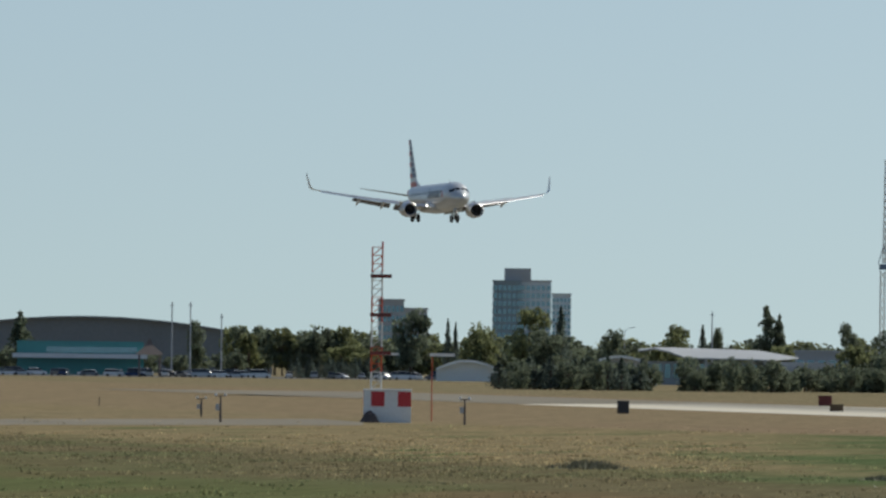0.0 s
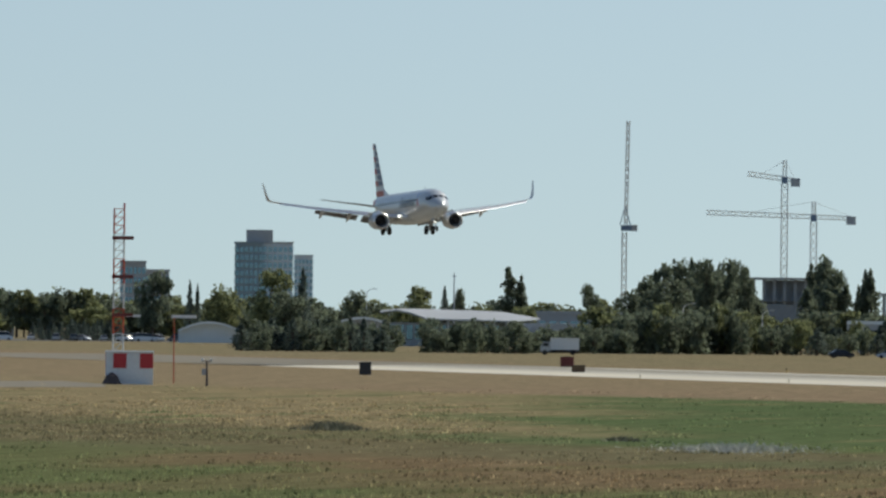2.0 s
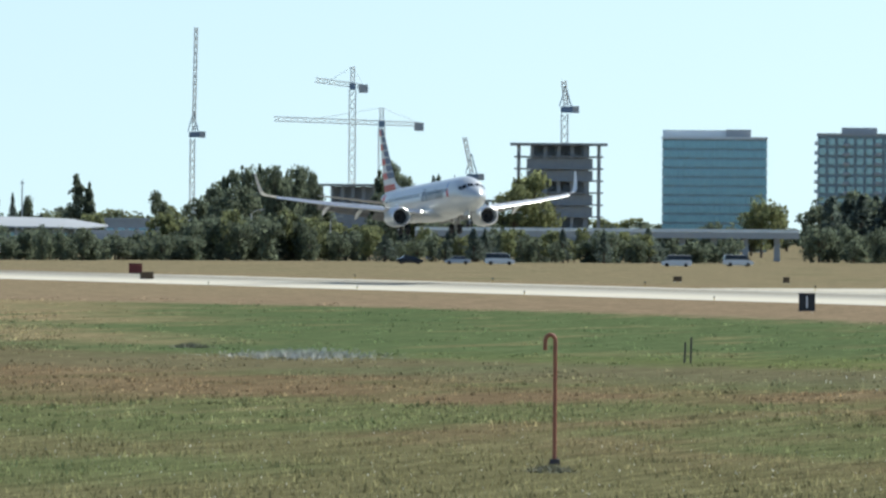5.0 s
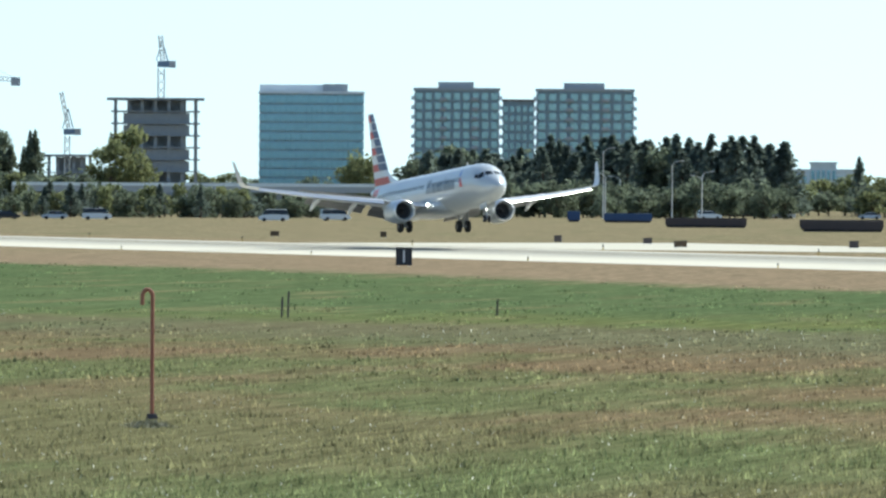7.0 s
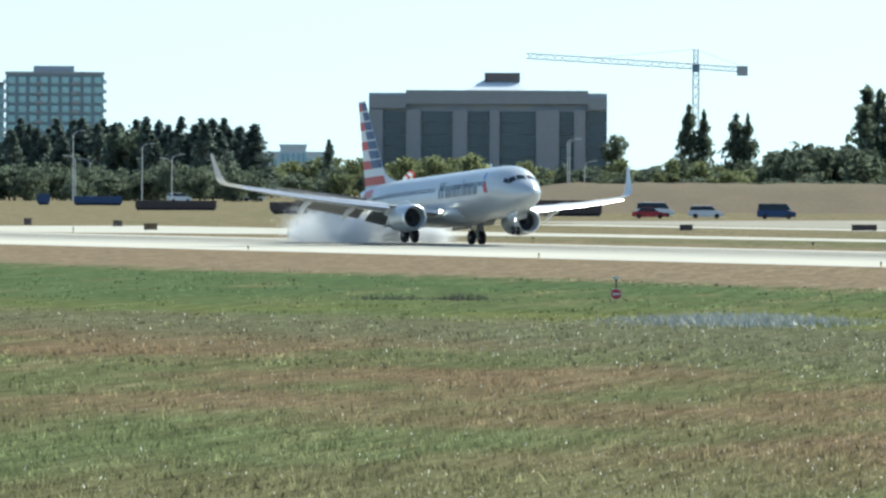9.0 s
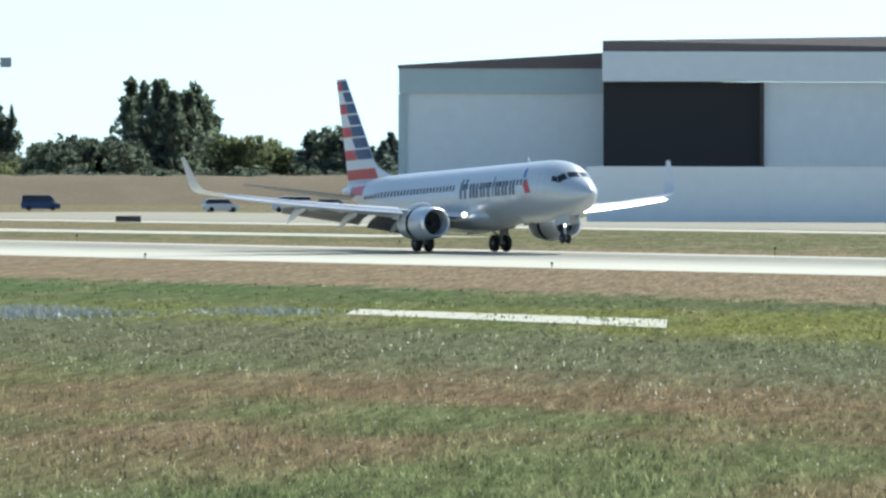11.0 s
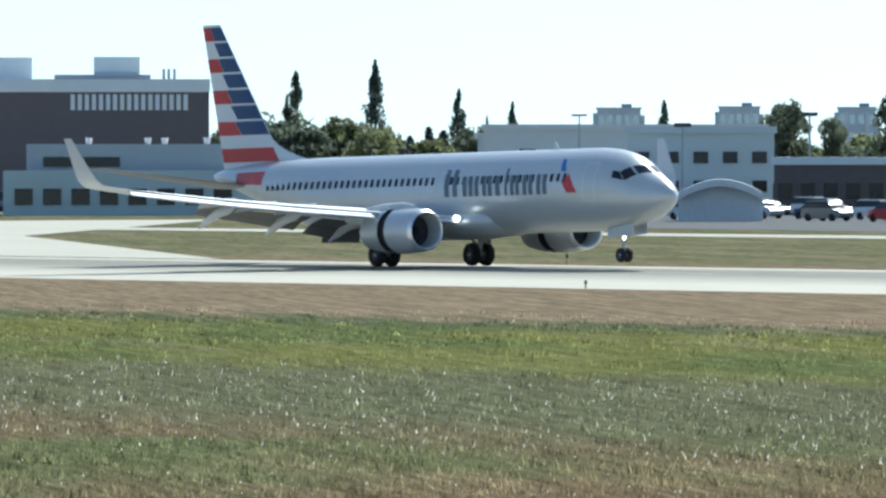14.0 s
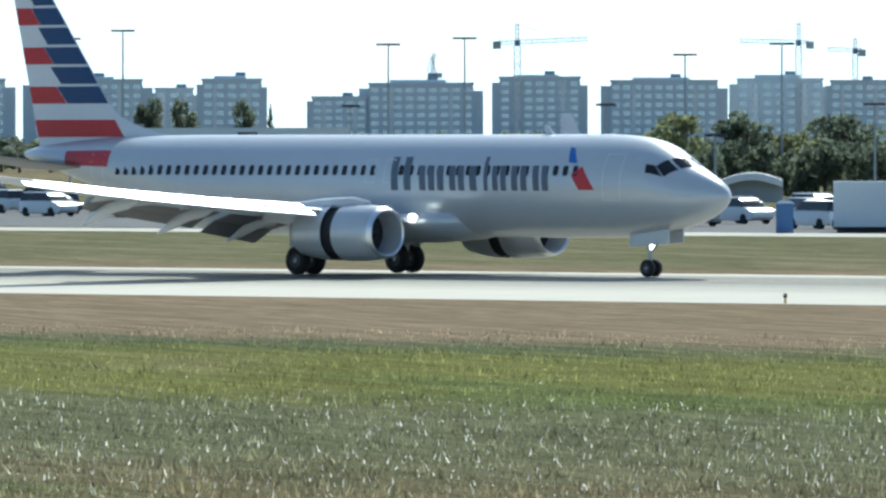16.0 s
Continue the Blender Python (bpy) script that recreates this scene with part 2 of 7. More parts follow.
    lush = blend(math_node("MULTIPLY", both(tall, step(straw, 0.30, 0.48)), 0.9), lush, (0.265, 0.208, 0.122))
    land = blend(step(edge, -7.0, 7.0), field, lush)
    # dry shoulder along the runway, then the worn infield beyond it
    land = blend(step(math_node("ADD", y, math_node("MULTIPLY", step(x, -680.0, -840.0), 28.0)), 198.0, 211.0), land, (0.25, 0.19, 0.125))
    infield = blend(step(straw, 0.45, 0.7), (0.165, 0.16, 0.088), (0.24, 0.20, 0.125))
    land = blend(step(y, 300.0, 330.0), land, infield)
    # the far end of the airfield has dried to straw
    dry = both(step(x, -760.0, -900.0), step(patch, 0.30, 0.45))
    land = blend(math_node("MULTIPLY", dry, 0.7), land, (0.25, 0.20, 0.125))
    mottle = noise_at(1.3, (0.05, 1.0, 1), 5, True)
    mo = nt.nodes.new("ShaderNodeMapRange")
    mo.inputs["From Min"].default_value, mo.inputs["From Max"].default_value = 0.3, 0.7
    mo.inputs["To Min"].default_value, mo.inputs["To Max"].default_value = 0.75, 1.25
    nt.links.new(mottle, mo.inputs["Value"])
    grain = noise_at(4.0, (0.06, 1.0, 1), 6, True)
    gr = nt.nodes.new("ShaderNodeMapRange")
    gr.inputs["From Min"].default_value, gr.inputs["From Max"].default_value = 0.3, 0.7
    gr.inputs["To Min"].default_value, gr.inputs["To Max"].default_value = 0.66, 1.36
    nt.links.new(grain, gr.inputs["Value"])
    sc = nt.nodes.new("ShaderNodeVectorMath")
    sc.operation = "SCALE"
    nt.links.new(land, sc.inputs[0])
    nt.links.new(math_node("MULTIPLY", gr.outputs[0], mo.outputs[0]), sc.inputs["Scale"])
    nt.links.new(sc.outputs[0], b.inputs["Base Color"])
    bp = nt.nodes.new("ShaderNodeBump")
    bp.inputs["Strength"].default_value, bp.inputs["Distance"].default_value = 0.6, 0.25
    nt.links.new(grain, bp.inputs["Height"])
    nt.links.new(bp.outputs[0], b.inputs["Normal"])
    return m


GRASSLAND = ground_material()


def build_ground():
    s = Shape()
    xs = [-9000, -5500, -4200, -3400, -2800, -2300, -1900, -1500, -1200, -900, -600, -300, 0, 300, 700, 1500, 4000, 9000]
    ys = [-4000, -300, 0, 60, 120, 180, 230, AXIS - HALF - 1.5, AXIS - HALF, AXIS, AXIS + HALF, AXIS + HALF + 1.5, 380, 460, 600, 900, 1500, 3000, 6000, 9000]
    for y in ys:
        s.v += [(x, y, 0.0 if abs(y - AXIS) > HALF - 0.01 else -0.3) for x in xs]
    k = len(xs)
    for j in range(len(ys) - 1):
        for i in range(k - 1):
            a = j * k + i
            s.f.append((a, a + 1, a + 1 + k, a + k))
            s.m.append(0)
    whole("ground", s, GRASSLAND, "flat dry grass airfield with green and straw patches", "ground", kind="structure")


build_ground()


def runway_material():
    m = mat("runway concrete", (0.66, 0.61, 0.50), 0.85, 0, 0.10, 0.12, 0.15, spec=0.06)
    nt = m.node_tree
    b = nt.nodes["Principled BSDF"]
    src = b.inputs["Base Color"].links[0].from_socket
    geo = nt.nodes.new("ShaderNodeNewGeometry")
    sep = nt.nodes.new("ShaderNodeSeparateXYZ")
    nt.links.new(geo.outputs["Position"], sep.inputs[0])
    d = nt.nodes.new("ShaderNodeMath")
    d.operation = "SUBTRACT"
    nt.links.new(sep.outputs[1], d.inputs[0])
    d.inputs[1].default_value = AXIS
    ab = nt.nodes.new("ShaderNodeMath")
    ab.operation = "ABSOLUTE"
    nt.links.new(d.outputs[0], ab.inputs[0])
    mr = nt.nodes.new("ShaderNodeMapRange")
    mr.inputs["From Min"].default_value, mr.inputs["From Max"].default_value = 5.0, 17.0
    mr.inputs["To Min"].default_value, mr.inputs["To Max"].default_value = 0.62, 0.0
    nt.links.new(ab.outputs[0], mr.inputs["Value"])
    streak = nt.nodes.new("ShaderNodeTexNoise")
    mp = nt.nodes.new("ShaderNodeMapping")
    mp.inputs["Scale"].default_value = (0.02, 1.2, 1)
    nt.links.new(geo.outputs["Position"], mp.inputs["Vector"])
    nt.links.new(mp.outputs[0], streak.inputs["Vector"])
    mu = nt.nodes.new("ShaderNodeMath")
    mu.operation = "MULTIPLY"
    nt.links.new(mr.outputs[0], mu.inputs[0])
    nt.links.new(streak.outputs["Fac"], mu.inputs[1])
    mu2 = nt.nodes.new("ShaderNodeMath")
    mu2.operation = "MULTIPLY"
    mu2.inputs[1].default_value = 1.7
    nt.links.new(mu.outputs[0], mu2.inputs[0])
    mix = nt.nodes.new("ShaderNodeMix")
    mix.data_type = "RGBA"
    nt.links.new(mu2.outputs[0], mix.inputs["Factor"])
    nt.links.new(src, mix.inputs["A"])
    mix.inputs["B"].default_value = (0.05, 0.05, 0.05, 1)
    nt.links.new(mix.outputs["Result"], b.inputs["Base Color"])
    return m


def build_runway():
    s = Shape()
    x0, x1 = -1190.0, 900.0
    xs = [x0 + (x1 - x0) * i / 80 for i in range(81)]
    ys = [AXIS - HALF, AXIS - HALF + 0.3, AXIS - 20, AXIS - 8, AXIS, AXIS + 8, AXIS + 20, AXIS + HALF - 0.3, AXIS + HALF]
    for y in ys:
        s.v += [(x, y, crown(y) - (0.1 if abs(y - AXIS) > HALF - 0.1 else 0)) for x in xs]
    k = len(xs)
    for j in range(len(ys) - 1):
        for i in range(k - 1):
            a = j * k + i
            s.f.append((a, a + 1, a + 1 + k, a + k))
            s.m.append(0)
    whole("runway", s, runway_material(), "pale crowned concrete runway with dark tyre rubber along its centre", "runway", kind="structure")


build_runway()

# ---- the airliner ----
STATIONS = [  # aft of the nose, top, bottom, half width
    (0.0, 3.14, 3.08, 0.03), (0.12, 3.36, 2.86, 0.26), (0.4, 3.62, 2.60, 0.52), (0.9, 3.93, 2.30, 0.83), (1.5, 4.22, 2.08, 1.10),
    (2.1, 4.55, 1.92, 1.32), (2.8, 4.98, 1.79, 1.52), (3.5, 5.24, 1.69, 1.66), (4.5, 5.42, 1.58, 1.79), (6.0, 5.50, 1.51, 1.87),
    (8.0, 5.50, 1.49, 1.88), (26.0, 5.50, 1.50, 1.88), (28.0, 5.50, 1.75, 1.87), (30.0, 5.48, 2.25, 1.74), (32.0, 5.43, 2.85, 1.50),
    (34.0, 5.34, 3.45, 1.18), (36.0, 5.18, 4.05, 0.78), (37.3, 5.02, 4.38, 0.45), (38.0, 4.86, 4.60, 0.16)]
NOSE = 19.6  # the nose's distance ahead of the main wheels


def hull(s):
    """Top, bottom and half width of the fuselage at a distance s aft of the nose."""
    s = min(max(s, 0.0), 38.0)
    for i in range(len(STATIONS) - 1):
        if s <= STATIONS[i + 1][0]:
            break
    p0, p1 = STATIONS[i], STATIONS[i + 1]
    pm, pn = STATIONS[max(i - 1, 0)], STATIONS[min(i + 2, len(STATIONS) - 1)]
    h = p1[0] - p0[0]
    u = (s - p0[0]) / h
    out = []
    for c in (1, 2, 3):
        d0 = (p1[c] - pm[c]) / max(p1[0] - pm[0], 1e-6) if i else (p1[c] - p0[c]) / h * 1.6
        d1 = (pn[c] - p0[c]) / max(pn[0] - p0[0], 1e-6)
        if abs(p1[c] - p0[c]) < 0.03:
            d0, d1 = 0, 0
        out.append((2 * u**3 - 3 * u * u + 1) * p0[c] + (u**3 - 2 * u * u + u) * h * d0 + (3 * u * u - 2 * u**3) * p1[c] + (u**3 - u * u) * h * d1)
    return out


def skin(s, ang, off=0.0):
    """A point on the fuselage: ang in degrees, 0 at the right side, 90 on top."""
    t, b, w = hull(s)
    c, hh = (t + b) / 2, (t - b) / 2
    a = radians(ang)
    return Vector((NOSE - s, -(w + off) * math.cos(a), c + (hh + off) * math.sin(a)))


def angle_at(s, z):
    t, b, w = hull(s)
    return math.degrees(math.asin(max(-1, min(1, (z - (t + b) / 2) / ((t - b) / 2)))))


def decal(shape, corners, off=0.008, n=6, side=1):
    """A four-cornered panel on the fuselage side, corners as (s, z): aft-low, fore-low, fore-high, aft-high."""
    rows = []
    for j in range(n + 1):
        v = j / n
        row = []
        for i in range(n + 1):
            u = i / n
            s = (1 - v) * ((1 - u) * corners[0][0] + u * corners[1][0]) + v * ((1 - u) * corners[3][0] + u * corners[2][0])
            z = (1 - v) * ((1 - u) * corners[0][1] + u * corners[1][1]) + v * ((1 - u) * corners[3][1] + u * corners[2][1])
            p = skin(s, angle_at(s, z), off)
            row.append((p.x, p.y * side, p.z))
        rows.append(row)
    shape.loft(rows, close=False, caps=False)


def patch_angles(shape, corners, off=0.012, n=5, side=1):
    """The same with corners as (s, angle)."""
    rows = []
    for j in range(n + 1):
        v = j / n
        row = []
        for i in range(n + 1):
            u = i / n
            s, a = [(1 - v) * ((1 - u) * corners[0][c] + u * corners[1][c]) + v * ((1 - u) * corners[3][c] + u * corners[2][c]) for c in (0, 1)]
            p = skin(s, a, off)
            row.append((p.x, p.y * side, p.z))
        rows.append(row)
    shape.loft(rows, close=False, caps=False)


def airfoil(x_le, chord, y, z, thick, tilt=0.0, k=9):
    """A closed section in the x-z plane; the chord runs aft (towards -x)."""
    pts = []
    for i in range(k + 1):
        u = 0.5 * (1 - math.cos(math.pi * i / k))
        pts.append((u, 2.6 * thick * (0.2969 * u**0.5 - 0.126 * u - 0.3516 * u * u + 0.2843 * u**3 - 0.1036 * u**4) * 2))
    loop = [(u, h) for u, h in pts] + [(u, -0.75 * h) for u, h in reversed(pts[1:-1])]
    ct, st = math.cos(radians(tilt)), math.sin(radians(tilt))
    return [(x_le - (u * ct + h * st) * chord, y, z + (h * ct - u * st) * chord) for u, h in loop]


def wing_at(y):
    """Leading edge x, chord and height of the wing at a distance y from the centreline."""
    le = NOSE - 14.4 - (y - 1.88) * 0.523
    if y < 5.8:
        te = NOSE - 21.7 + (y - 1.88) * 0.03
    else:
        te = NOSE - 21.58 - (y - 5.8) * 0.235
    return le, le - te, 2.25 + (y - 1.88) * 0.118 + max(0, y - 8) ** 2 * 0.0035


def build_airliner():
    plane = thing("airliner", "silver twin-engine airliner with striped tail, wheels and flaps down", "airplane")
    # fuselage
    s = Shape()
    st = [0.0, 0.05, 0.12, 0.25] + [0.4 + 0.3 * i for i in range(20)] + [6.8 + 1.2 * i for i in range(16)] + [26 + 0.5 * i for i in range(24)] + [38.0]
    ring = lambda d: [skin(d, 360 * j / 48) for j in range(48)]
    s.loft([ring(d) for d in st])
    body = part("fuselage", s, SILVER, plane, "silver-grey metallic painted fuselage", True)
    # belly fairing
    s = Shape()
    rings = []
    for d, w, dz in ((12.0, 0.6, 1.52), (13.0, 1.7, 1.38), (15.0, 2.05, 1.25), (18.0, 2.1, 1.22), (20.5, 2.0, 1.28), (22.5, 1.5, 1.42), (23.6, 0.5, 1.55)):
        rings.append([(NOSE - d, w * math.cos(2 * math.pi * j / 24), dz + 0.75 + 0.75 * math.sin(2 * math.pi * j / 24)) for j in range(24)])
    part("belly_fairing", s.loft(rings), SILVER, plane, "", True)
    # cabin windows
    for side in (1, -1):
        p0 = skin(15, angle_at(15, 4.1), 0.012)
        ws = Shape()
        c = [(-0.13, 3.95), (-0.07, 3.9), (0.07, 3.9), (0.13, 3.95), (0.13, 4.24), (0.07, 4.29), (-0.07, 4.29), (-0.13, 4.24)]
        ws.face([((x), (skin(15, angle_at(15, z), 0.012).y - p0.y) * side, z - 4.1) for x, z in (c if side == 1 else c[::-1])])
        wm = ws.mesh("cabin_window", DARKGLASS)
        d = 6.3
        while d < 31.2:
            if not (15.9 < d < 16.6):
                p = skin(d, angle_at(d, 4.1), 0.012)
                part("cabin_window", wm, None, body, "", m=pose(p.x, p.y * side, p.z))
            d += 0.508
        # cockpit windows
        for nm, cs in (("windshield", [(1.82, 55), (1.52, 85), (2.12, 87), (2.36, 62)]), ("cockpit_window", [(2.24, 26), (1.87, 50), (2.40, 57), (2.66, 36)]),
                       ("cockpit_window", [(3.02, 21), (2.31, 25), (2.71, 36), (3.06, 34)])):
            g = Shape()
            patch_angles(g, cs, 0.012, 5, side)
            part(nm, g, DARKGLASS, body, "dark cockpit glass")
        # doors: outline strips
        for d0, d1, z0, z1 in ((4.05, 4.92, 2.95, 4.75), (32.2, 33.0, 3.55, 5.0)):
            g = Shape()
            e = 0.045
            for c in ([(d1, z0), (d0, z0), (d0, z0 + e), (d1, z0 + e)], [(d1, z1 - e), (d0, z1 - e), (d0, z1), (d1, z1)],
                      [(d1, z0), (d1 - e, z0), (d1 - e, z1), (d1, z1)], [(d0 + e, z0), (d0, z0), (d0, z1), (d0 + e, z1)]):
                decal(g, c, 0.010, 5, side)
            part("cabin_door", g, FINWHITE, body, "pale outline of a cabin door")
        for d0 in (15.85, 16.85):
            g = Shape()
            e = 0.035
            for c in ([(d0 + .5, 3.6), (d0, 3.6), (d0, 3.6 + e), (d0 + .5, 3.6 + e)], [(d0 + .5, 4.5), (d0, 4.5), (d0, 4.53), (d0 + .5, 4.53)],
                      [(d0 + .5, 3.6), (d0 + .5 - e, 3.6), (d0 + .5 - e, 4.5), (d0 + .5, 4.5)], [(d0 + e, 3.6), (d0, 3.6), (d0, 4.5), (d0 + e, 4.5)]):
                decal(g, c, 0.010, 4, side)
            part("exit_hatch", g, FINWHITE, body, "pale outline of an overwing exit")
        # the airline's title as plain slanted bars, and its two-coloured mark
        d = 15.9
        for wdt, z1, gap, strokes in ((1.35, 4.62, 0.16, 2), (1.45, 4.28, 0.16, 3), (0.92, 4.28, 0.14, 2), (0.62, 4.28, 0.12, 1), (0.30, 4.62, 0.16, 1), (0.86, 4.28, 0.14, 2), (0.95, 4.28, 0.16, 2), (0.95, 4.28, 0.0, 2)):
            sl = 0.12
            pitch = wdt / strokes
            for k in range(strokes):
                g = Shape()
                a, wide = d - pitch * k, min(pitch * 0.66, 0.36)
                decal(g, [(a, 3.32), (a - wide, 3.32), (a - wide + sl, z1), (a + sl, z1)], 0.016, 4, side)
                part("title_bar", g, LETTER, body, "slate grey bar of the airline title")
            d -= wdt + gap
        g = Shape()
        decal(g, [(6.05, 3.36), (5.28, 3.36), (5.98, 4.26), (6.50, 3.92)], 0.010, 6, side)
        part("tail_mark", g, RED, body, "red slanted mark")
        g = Shape()
        decal(g, [(6.72, 4.40), (6.28, 4.38), (6.70, 4.94), (7.00, 5.02)], 0.010, 6, side)
        part("tail_mark", g, SKYBLUE, body, "blue slanted mark")
        g = Shape()
        decal(g, [(34.8, 4.30), (31.9, 4.22), (31.9, 4.88), (34.8, 4.86)], 0.010, 6, side)
        part("tail_band", g, RED, body, "red band on the tail cone")
    # fin
    def fin_at(z):
        u = (z - 5.2) / 7.25
        le, te = 32.0 + 5.55 * u, 37.3 + 1.75 * u
        if z < 6.6:
            le -= 3.4 * ((6.6 - z) / 1.4) ** 2
        return le, te, 0.085 - 0.02 * u
    def fin_ring(z, c0=0.0, c1=1.0, off=0.0, k=10):
        le, te, th = fin_at(z)
        pts = []
        for i in range(k + 1):
            u = c0 + (c1 - c0) * i / k
            h = 2.6 * th * 2 * (0.2969 * u**0.5 - 0.126 * u - 0.3516 * u * u + 0.2843 * u**3 - 0.1036 * u**4) * min(te - le, 4.6)
            pts.append((NOSE - (le + u * (te - le)), h * 0.5 + off, z))
        return pts
    s = Shape()
    rings = []
    for i in range(25):
        z = 5.0 + 7.4 * i / 24
        r = fin_ring(z)
        rings.append(r + [(x, -y, zz) for x, y, zz in reversed(r[1:-1])])
    fin = part("fin", s.loft(rings), FINWHITE, plane, "white fin with red and blue stripes", True)
    for side in (-1, 1):
        def stripe(z0, z1, c0, c1, mt, slant=0.0):
            g = Shape()
            rows = []
            for i in range(4):
                z = z0 + (z1 - z0) * i / 3
                e = slant * (i / 3 - 0.5)
                if c0 < 0:  # the root band ends on the line of the fin's leading edge, behind the fillet
                    le, te, _ = fin_at(z)
                    fore = (32.15 + 5.55 * (z - 5.2) / 7.25 - le) / (te - le)
                else:
                    fore = c0 if c0 < 0.02 else c0 + e
                rows.append([(x, y * side, zz) for x, y, zz in fin_ring(z, fore, c1 + (e if c1 < 0.97 else 0), 0.012, 8)])
            part("stripe", g.loft(rows, close=False, caps=False), mt, fin, "red stripe" if mt is RED else "dark blue stripe", True)
        stripe(5.42, 6.12, -1, 0.995, RED)
        for i in range(7):
            z0 = 6.78 + 0.80 * i
            z1 = min(z0 + 0.69, 12.36)
            stripe(z0, z1, 0.015, 0.56, BLUE, 0.08)
            if i % 2 == 0:
                stripe(z0, z1, 0.57, 0.995, RED, 0.08)
    # tailplanes
    for side in (-1, 1):
        s = Shape()
        rings = []
        for i in range(9):
            u = i / 8
            y = 0.5 + 6.67 * u
            rings.append(airfoil(NOSE - 33.2 - 4.6 * u, 4.0 - 2.5 * u, y * side, 4.10 + 1.08 * u, 0.04))
        part("tailplane", s.loft(rings), TAILSHADE, plane, "grey tailplane darkened for the fin's shadow", True)
    # wings
    spoilers = []
    wings = []
    sleeves = []
    for side in (-1, 1):
        s = Shape()
        rings = []
        for y in (0.6, 1.88, 3.0, 4.4, 5.8, 8, 10, 12, 14, 15.5, 16.6, 17.0):
            le, ch, z = wing_at(max(y, 1.4))
            rings.append(airfoil(le, ch, y * side, z, 0.062 - 0.0012 * y, 1.0))
        le, ch, z = wing_at(17.0)
        for dy, dz, dx, cc in ((0.30, 0.10, 0.25, 0.93), (0.52, 0.38, 0.5, 0.85), (0.64, 0.85, 0.85, 0.72), (0.78, 1.6, 1.4, 0.52), (0.92, 2.42, 2.0, 0.33)):
            rings.append([(p[0], p[1] + 0.0, p[2]) for p in airfoil(le - dx, ch * cc, (17.0 + dy) * side, z + dz, 0.03, 0.0)])
        wing = part("wing", s.loft(rings), WINGMETAL, plane, "grey wing with blended upturned tip", True)
        wings.append((wing, side))
        # slat edge, bright
        s = Shape()
        rings = []
        for y in (5.9, 9, 12, 16.3):
            le, ch, z = wing_at(y)
            c = 1.05 - 0.035 * (y - 5.9)
            rings.append(airfoil(le + 0.42, c, y * side, z - 0.30, 0.06, 4 - 32))
        part("slat", s.loft(rings), BAREMETAL, wing, "bright metal leading edge slat", True)
        s = Shape()
        rings = []
        for y in (2.2, 3.8):
            le, ch, z = wing_at(y)
            rings.append(airfoil(le + 0.3, 0.85, y * side, z - 0.22, 0.05, -24))
        part("krueger_flap", s.loft(rings), BAREMETAL, wing, "", True)
        # flaps in two rows each
        for y0, y1, c0, c1 in ((2.05, 5.5, 1.3, 1.1), (6.1, 11.4, 0.95, 0.6)):
            for k, (drop, back, tilt, cs) in enumerate(((0.06, -0.42, 15, 1.05), (0.30, 0.50, 30, 0.85))):
                s = Shape()
                rings = []
                for i in range(3):
                    y = y0 + (y1 - y0) * i / 2
                    c = (c0 + (c1 - c0) * i / 2)
                    le, ch, z = wing_at(y)
                    rings.append(airfoil(le - ch - back * c + 0.1, c * cs, y * side, z - 0.12 - drop * c, 0.06, tilt))
                part("flap", s.loft(rings), FLAPSHADE, wing, "lowered landing flap", True)
        # flap track fairings
        for y in (3.6, 7.2, 10.6):
            le, ch, z = wing_at(y)
            s = Shape()
            x0 = le - ch + 1.5
            rings = []
            for dx, r, dz in ((0, 0.03, -0.18), (-0.5, 0.17, -0.26), (-1.4, 0.22, -0.36), (-2.3, 0.19, -0.72), (-3.1, 0.03, -1.12)):
                rings.append([(x0 + dx, (y + r * math.cos(2 * math.pi * j / 10)) * side, z + dz + 1.25 * r * math.sin(2 * math.pi * j / 10)) for j in range(10)])
            part("flap_fairing", s.loft(rings), WINGMETAL, wing, "", True)
        # spoilers, hinged at their fore edge
        for y0, y1 in ((3.2, 5.2), (6.4, 8.2), (8.35, 10.1), (10.25, 11.9)):
            ym = (y0 + y1) / 2
            le, ch, z = wing_at(ym)
            hx = le - ch * 0.70
            sp = Shape()
            a0, a1 = wing_at(y0), wing_at(y1)
            sp.loft([[(a[0] - a[1] * 0.70 - hx - dx, (yy - ym) * side, a[2] - z + dz) for dx, dz in ((0, 0), (0.62, -0.03), (0.62, 0.0), (0, 0.03))] for yy, a in ((y0, a0), (y1, a1))])
            hinge = (hx, ym * side, z + ch * 0.055)
            spoilers.append((part("spoiler", sp, WINGMETAL, wing, "grey spoiler panel", m=pose(*hinge)), hinge))
        # engine
        ax, az, ex = 4.83 * side, 1.66, NOSE - 13.35
        circ = lambda x, r, dz=0.0, k=32: [(x, ax + r * math.cos(2 * math.pi * j / k), az + dz + r * (0.94 if math.sin(2 * math.pi * j / k) < 0 else 1.0) * math.sin(2 * math.pi * j / k)) for j in range(k)]
        s = Shape()
        nac = part("nacelle", s.loft([circ(ex - 1.1, 0.80), circ(ex - 0.4, 0.80), circ(ex - 0.06, 0.86), circ(ex, 0.93), circ(ex - 0.08, 1.0), circ(ex - 0.5, 1.09), circ(ex - 1.2, 1.14), circ(ex - 2.0, 1.14)], caps=False), SILVER, plane, "silver engine nacelle", True)
        s = Shape()
        part("lip", s.loft([circ(ex - 0.05, 0.875), circ(ex + 0.012, 0.93), circ(ex - 0.07, 1.012), circ(ex - 0.2, 1.05)], caps=False), BAREMETAL, nac, "bright metal inlet lip", True)
        s = Shape()
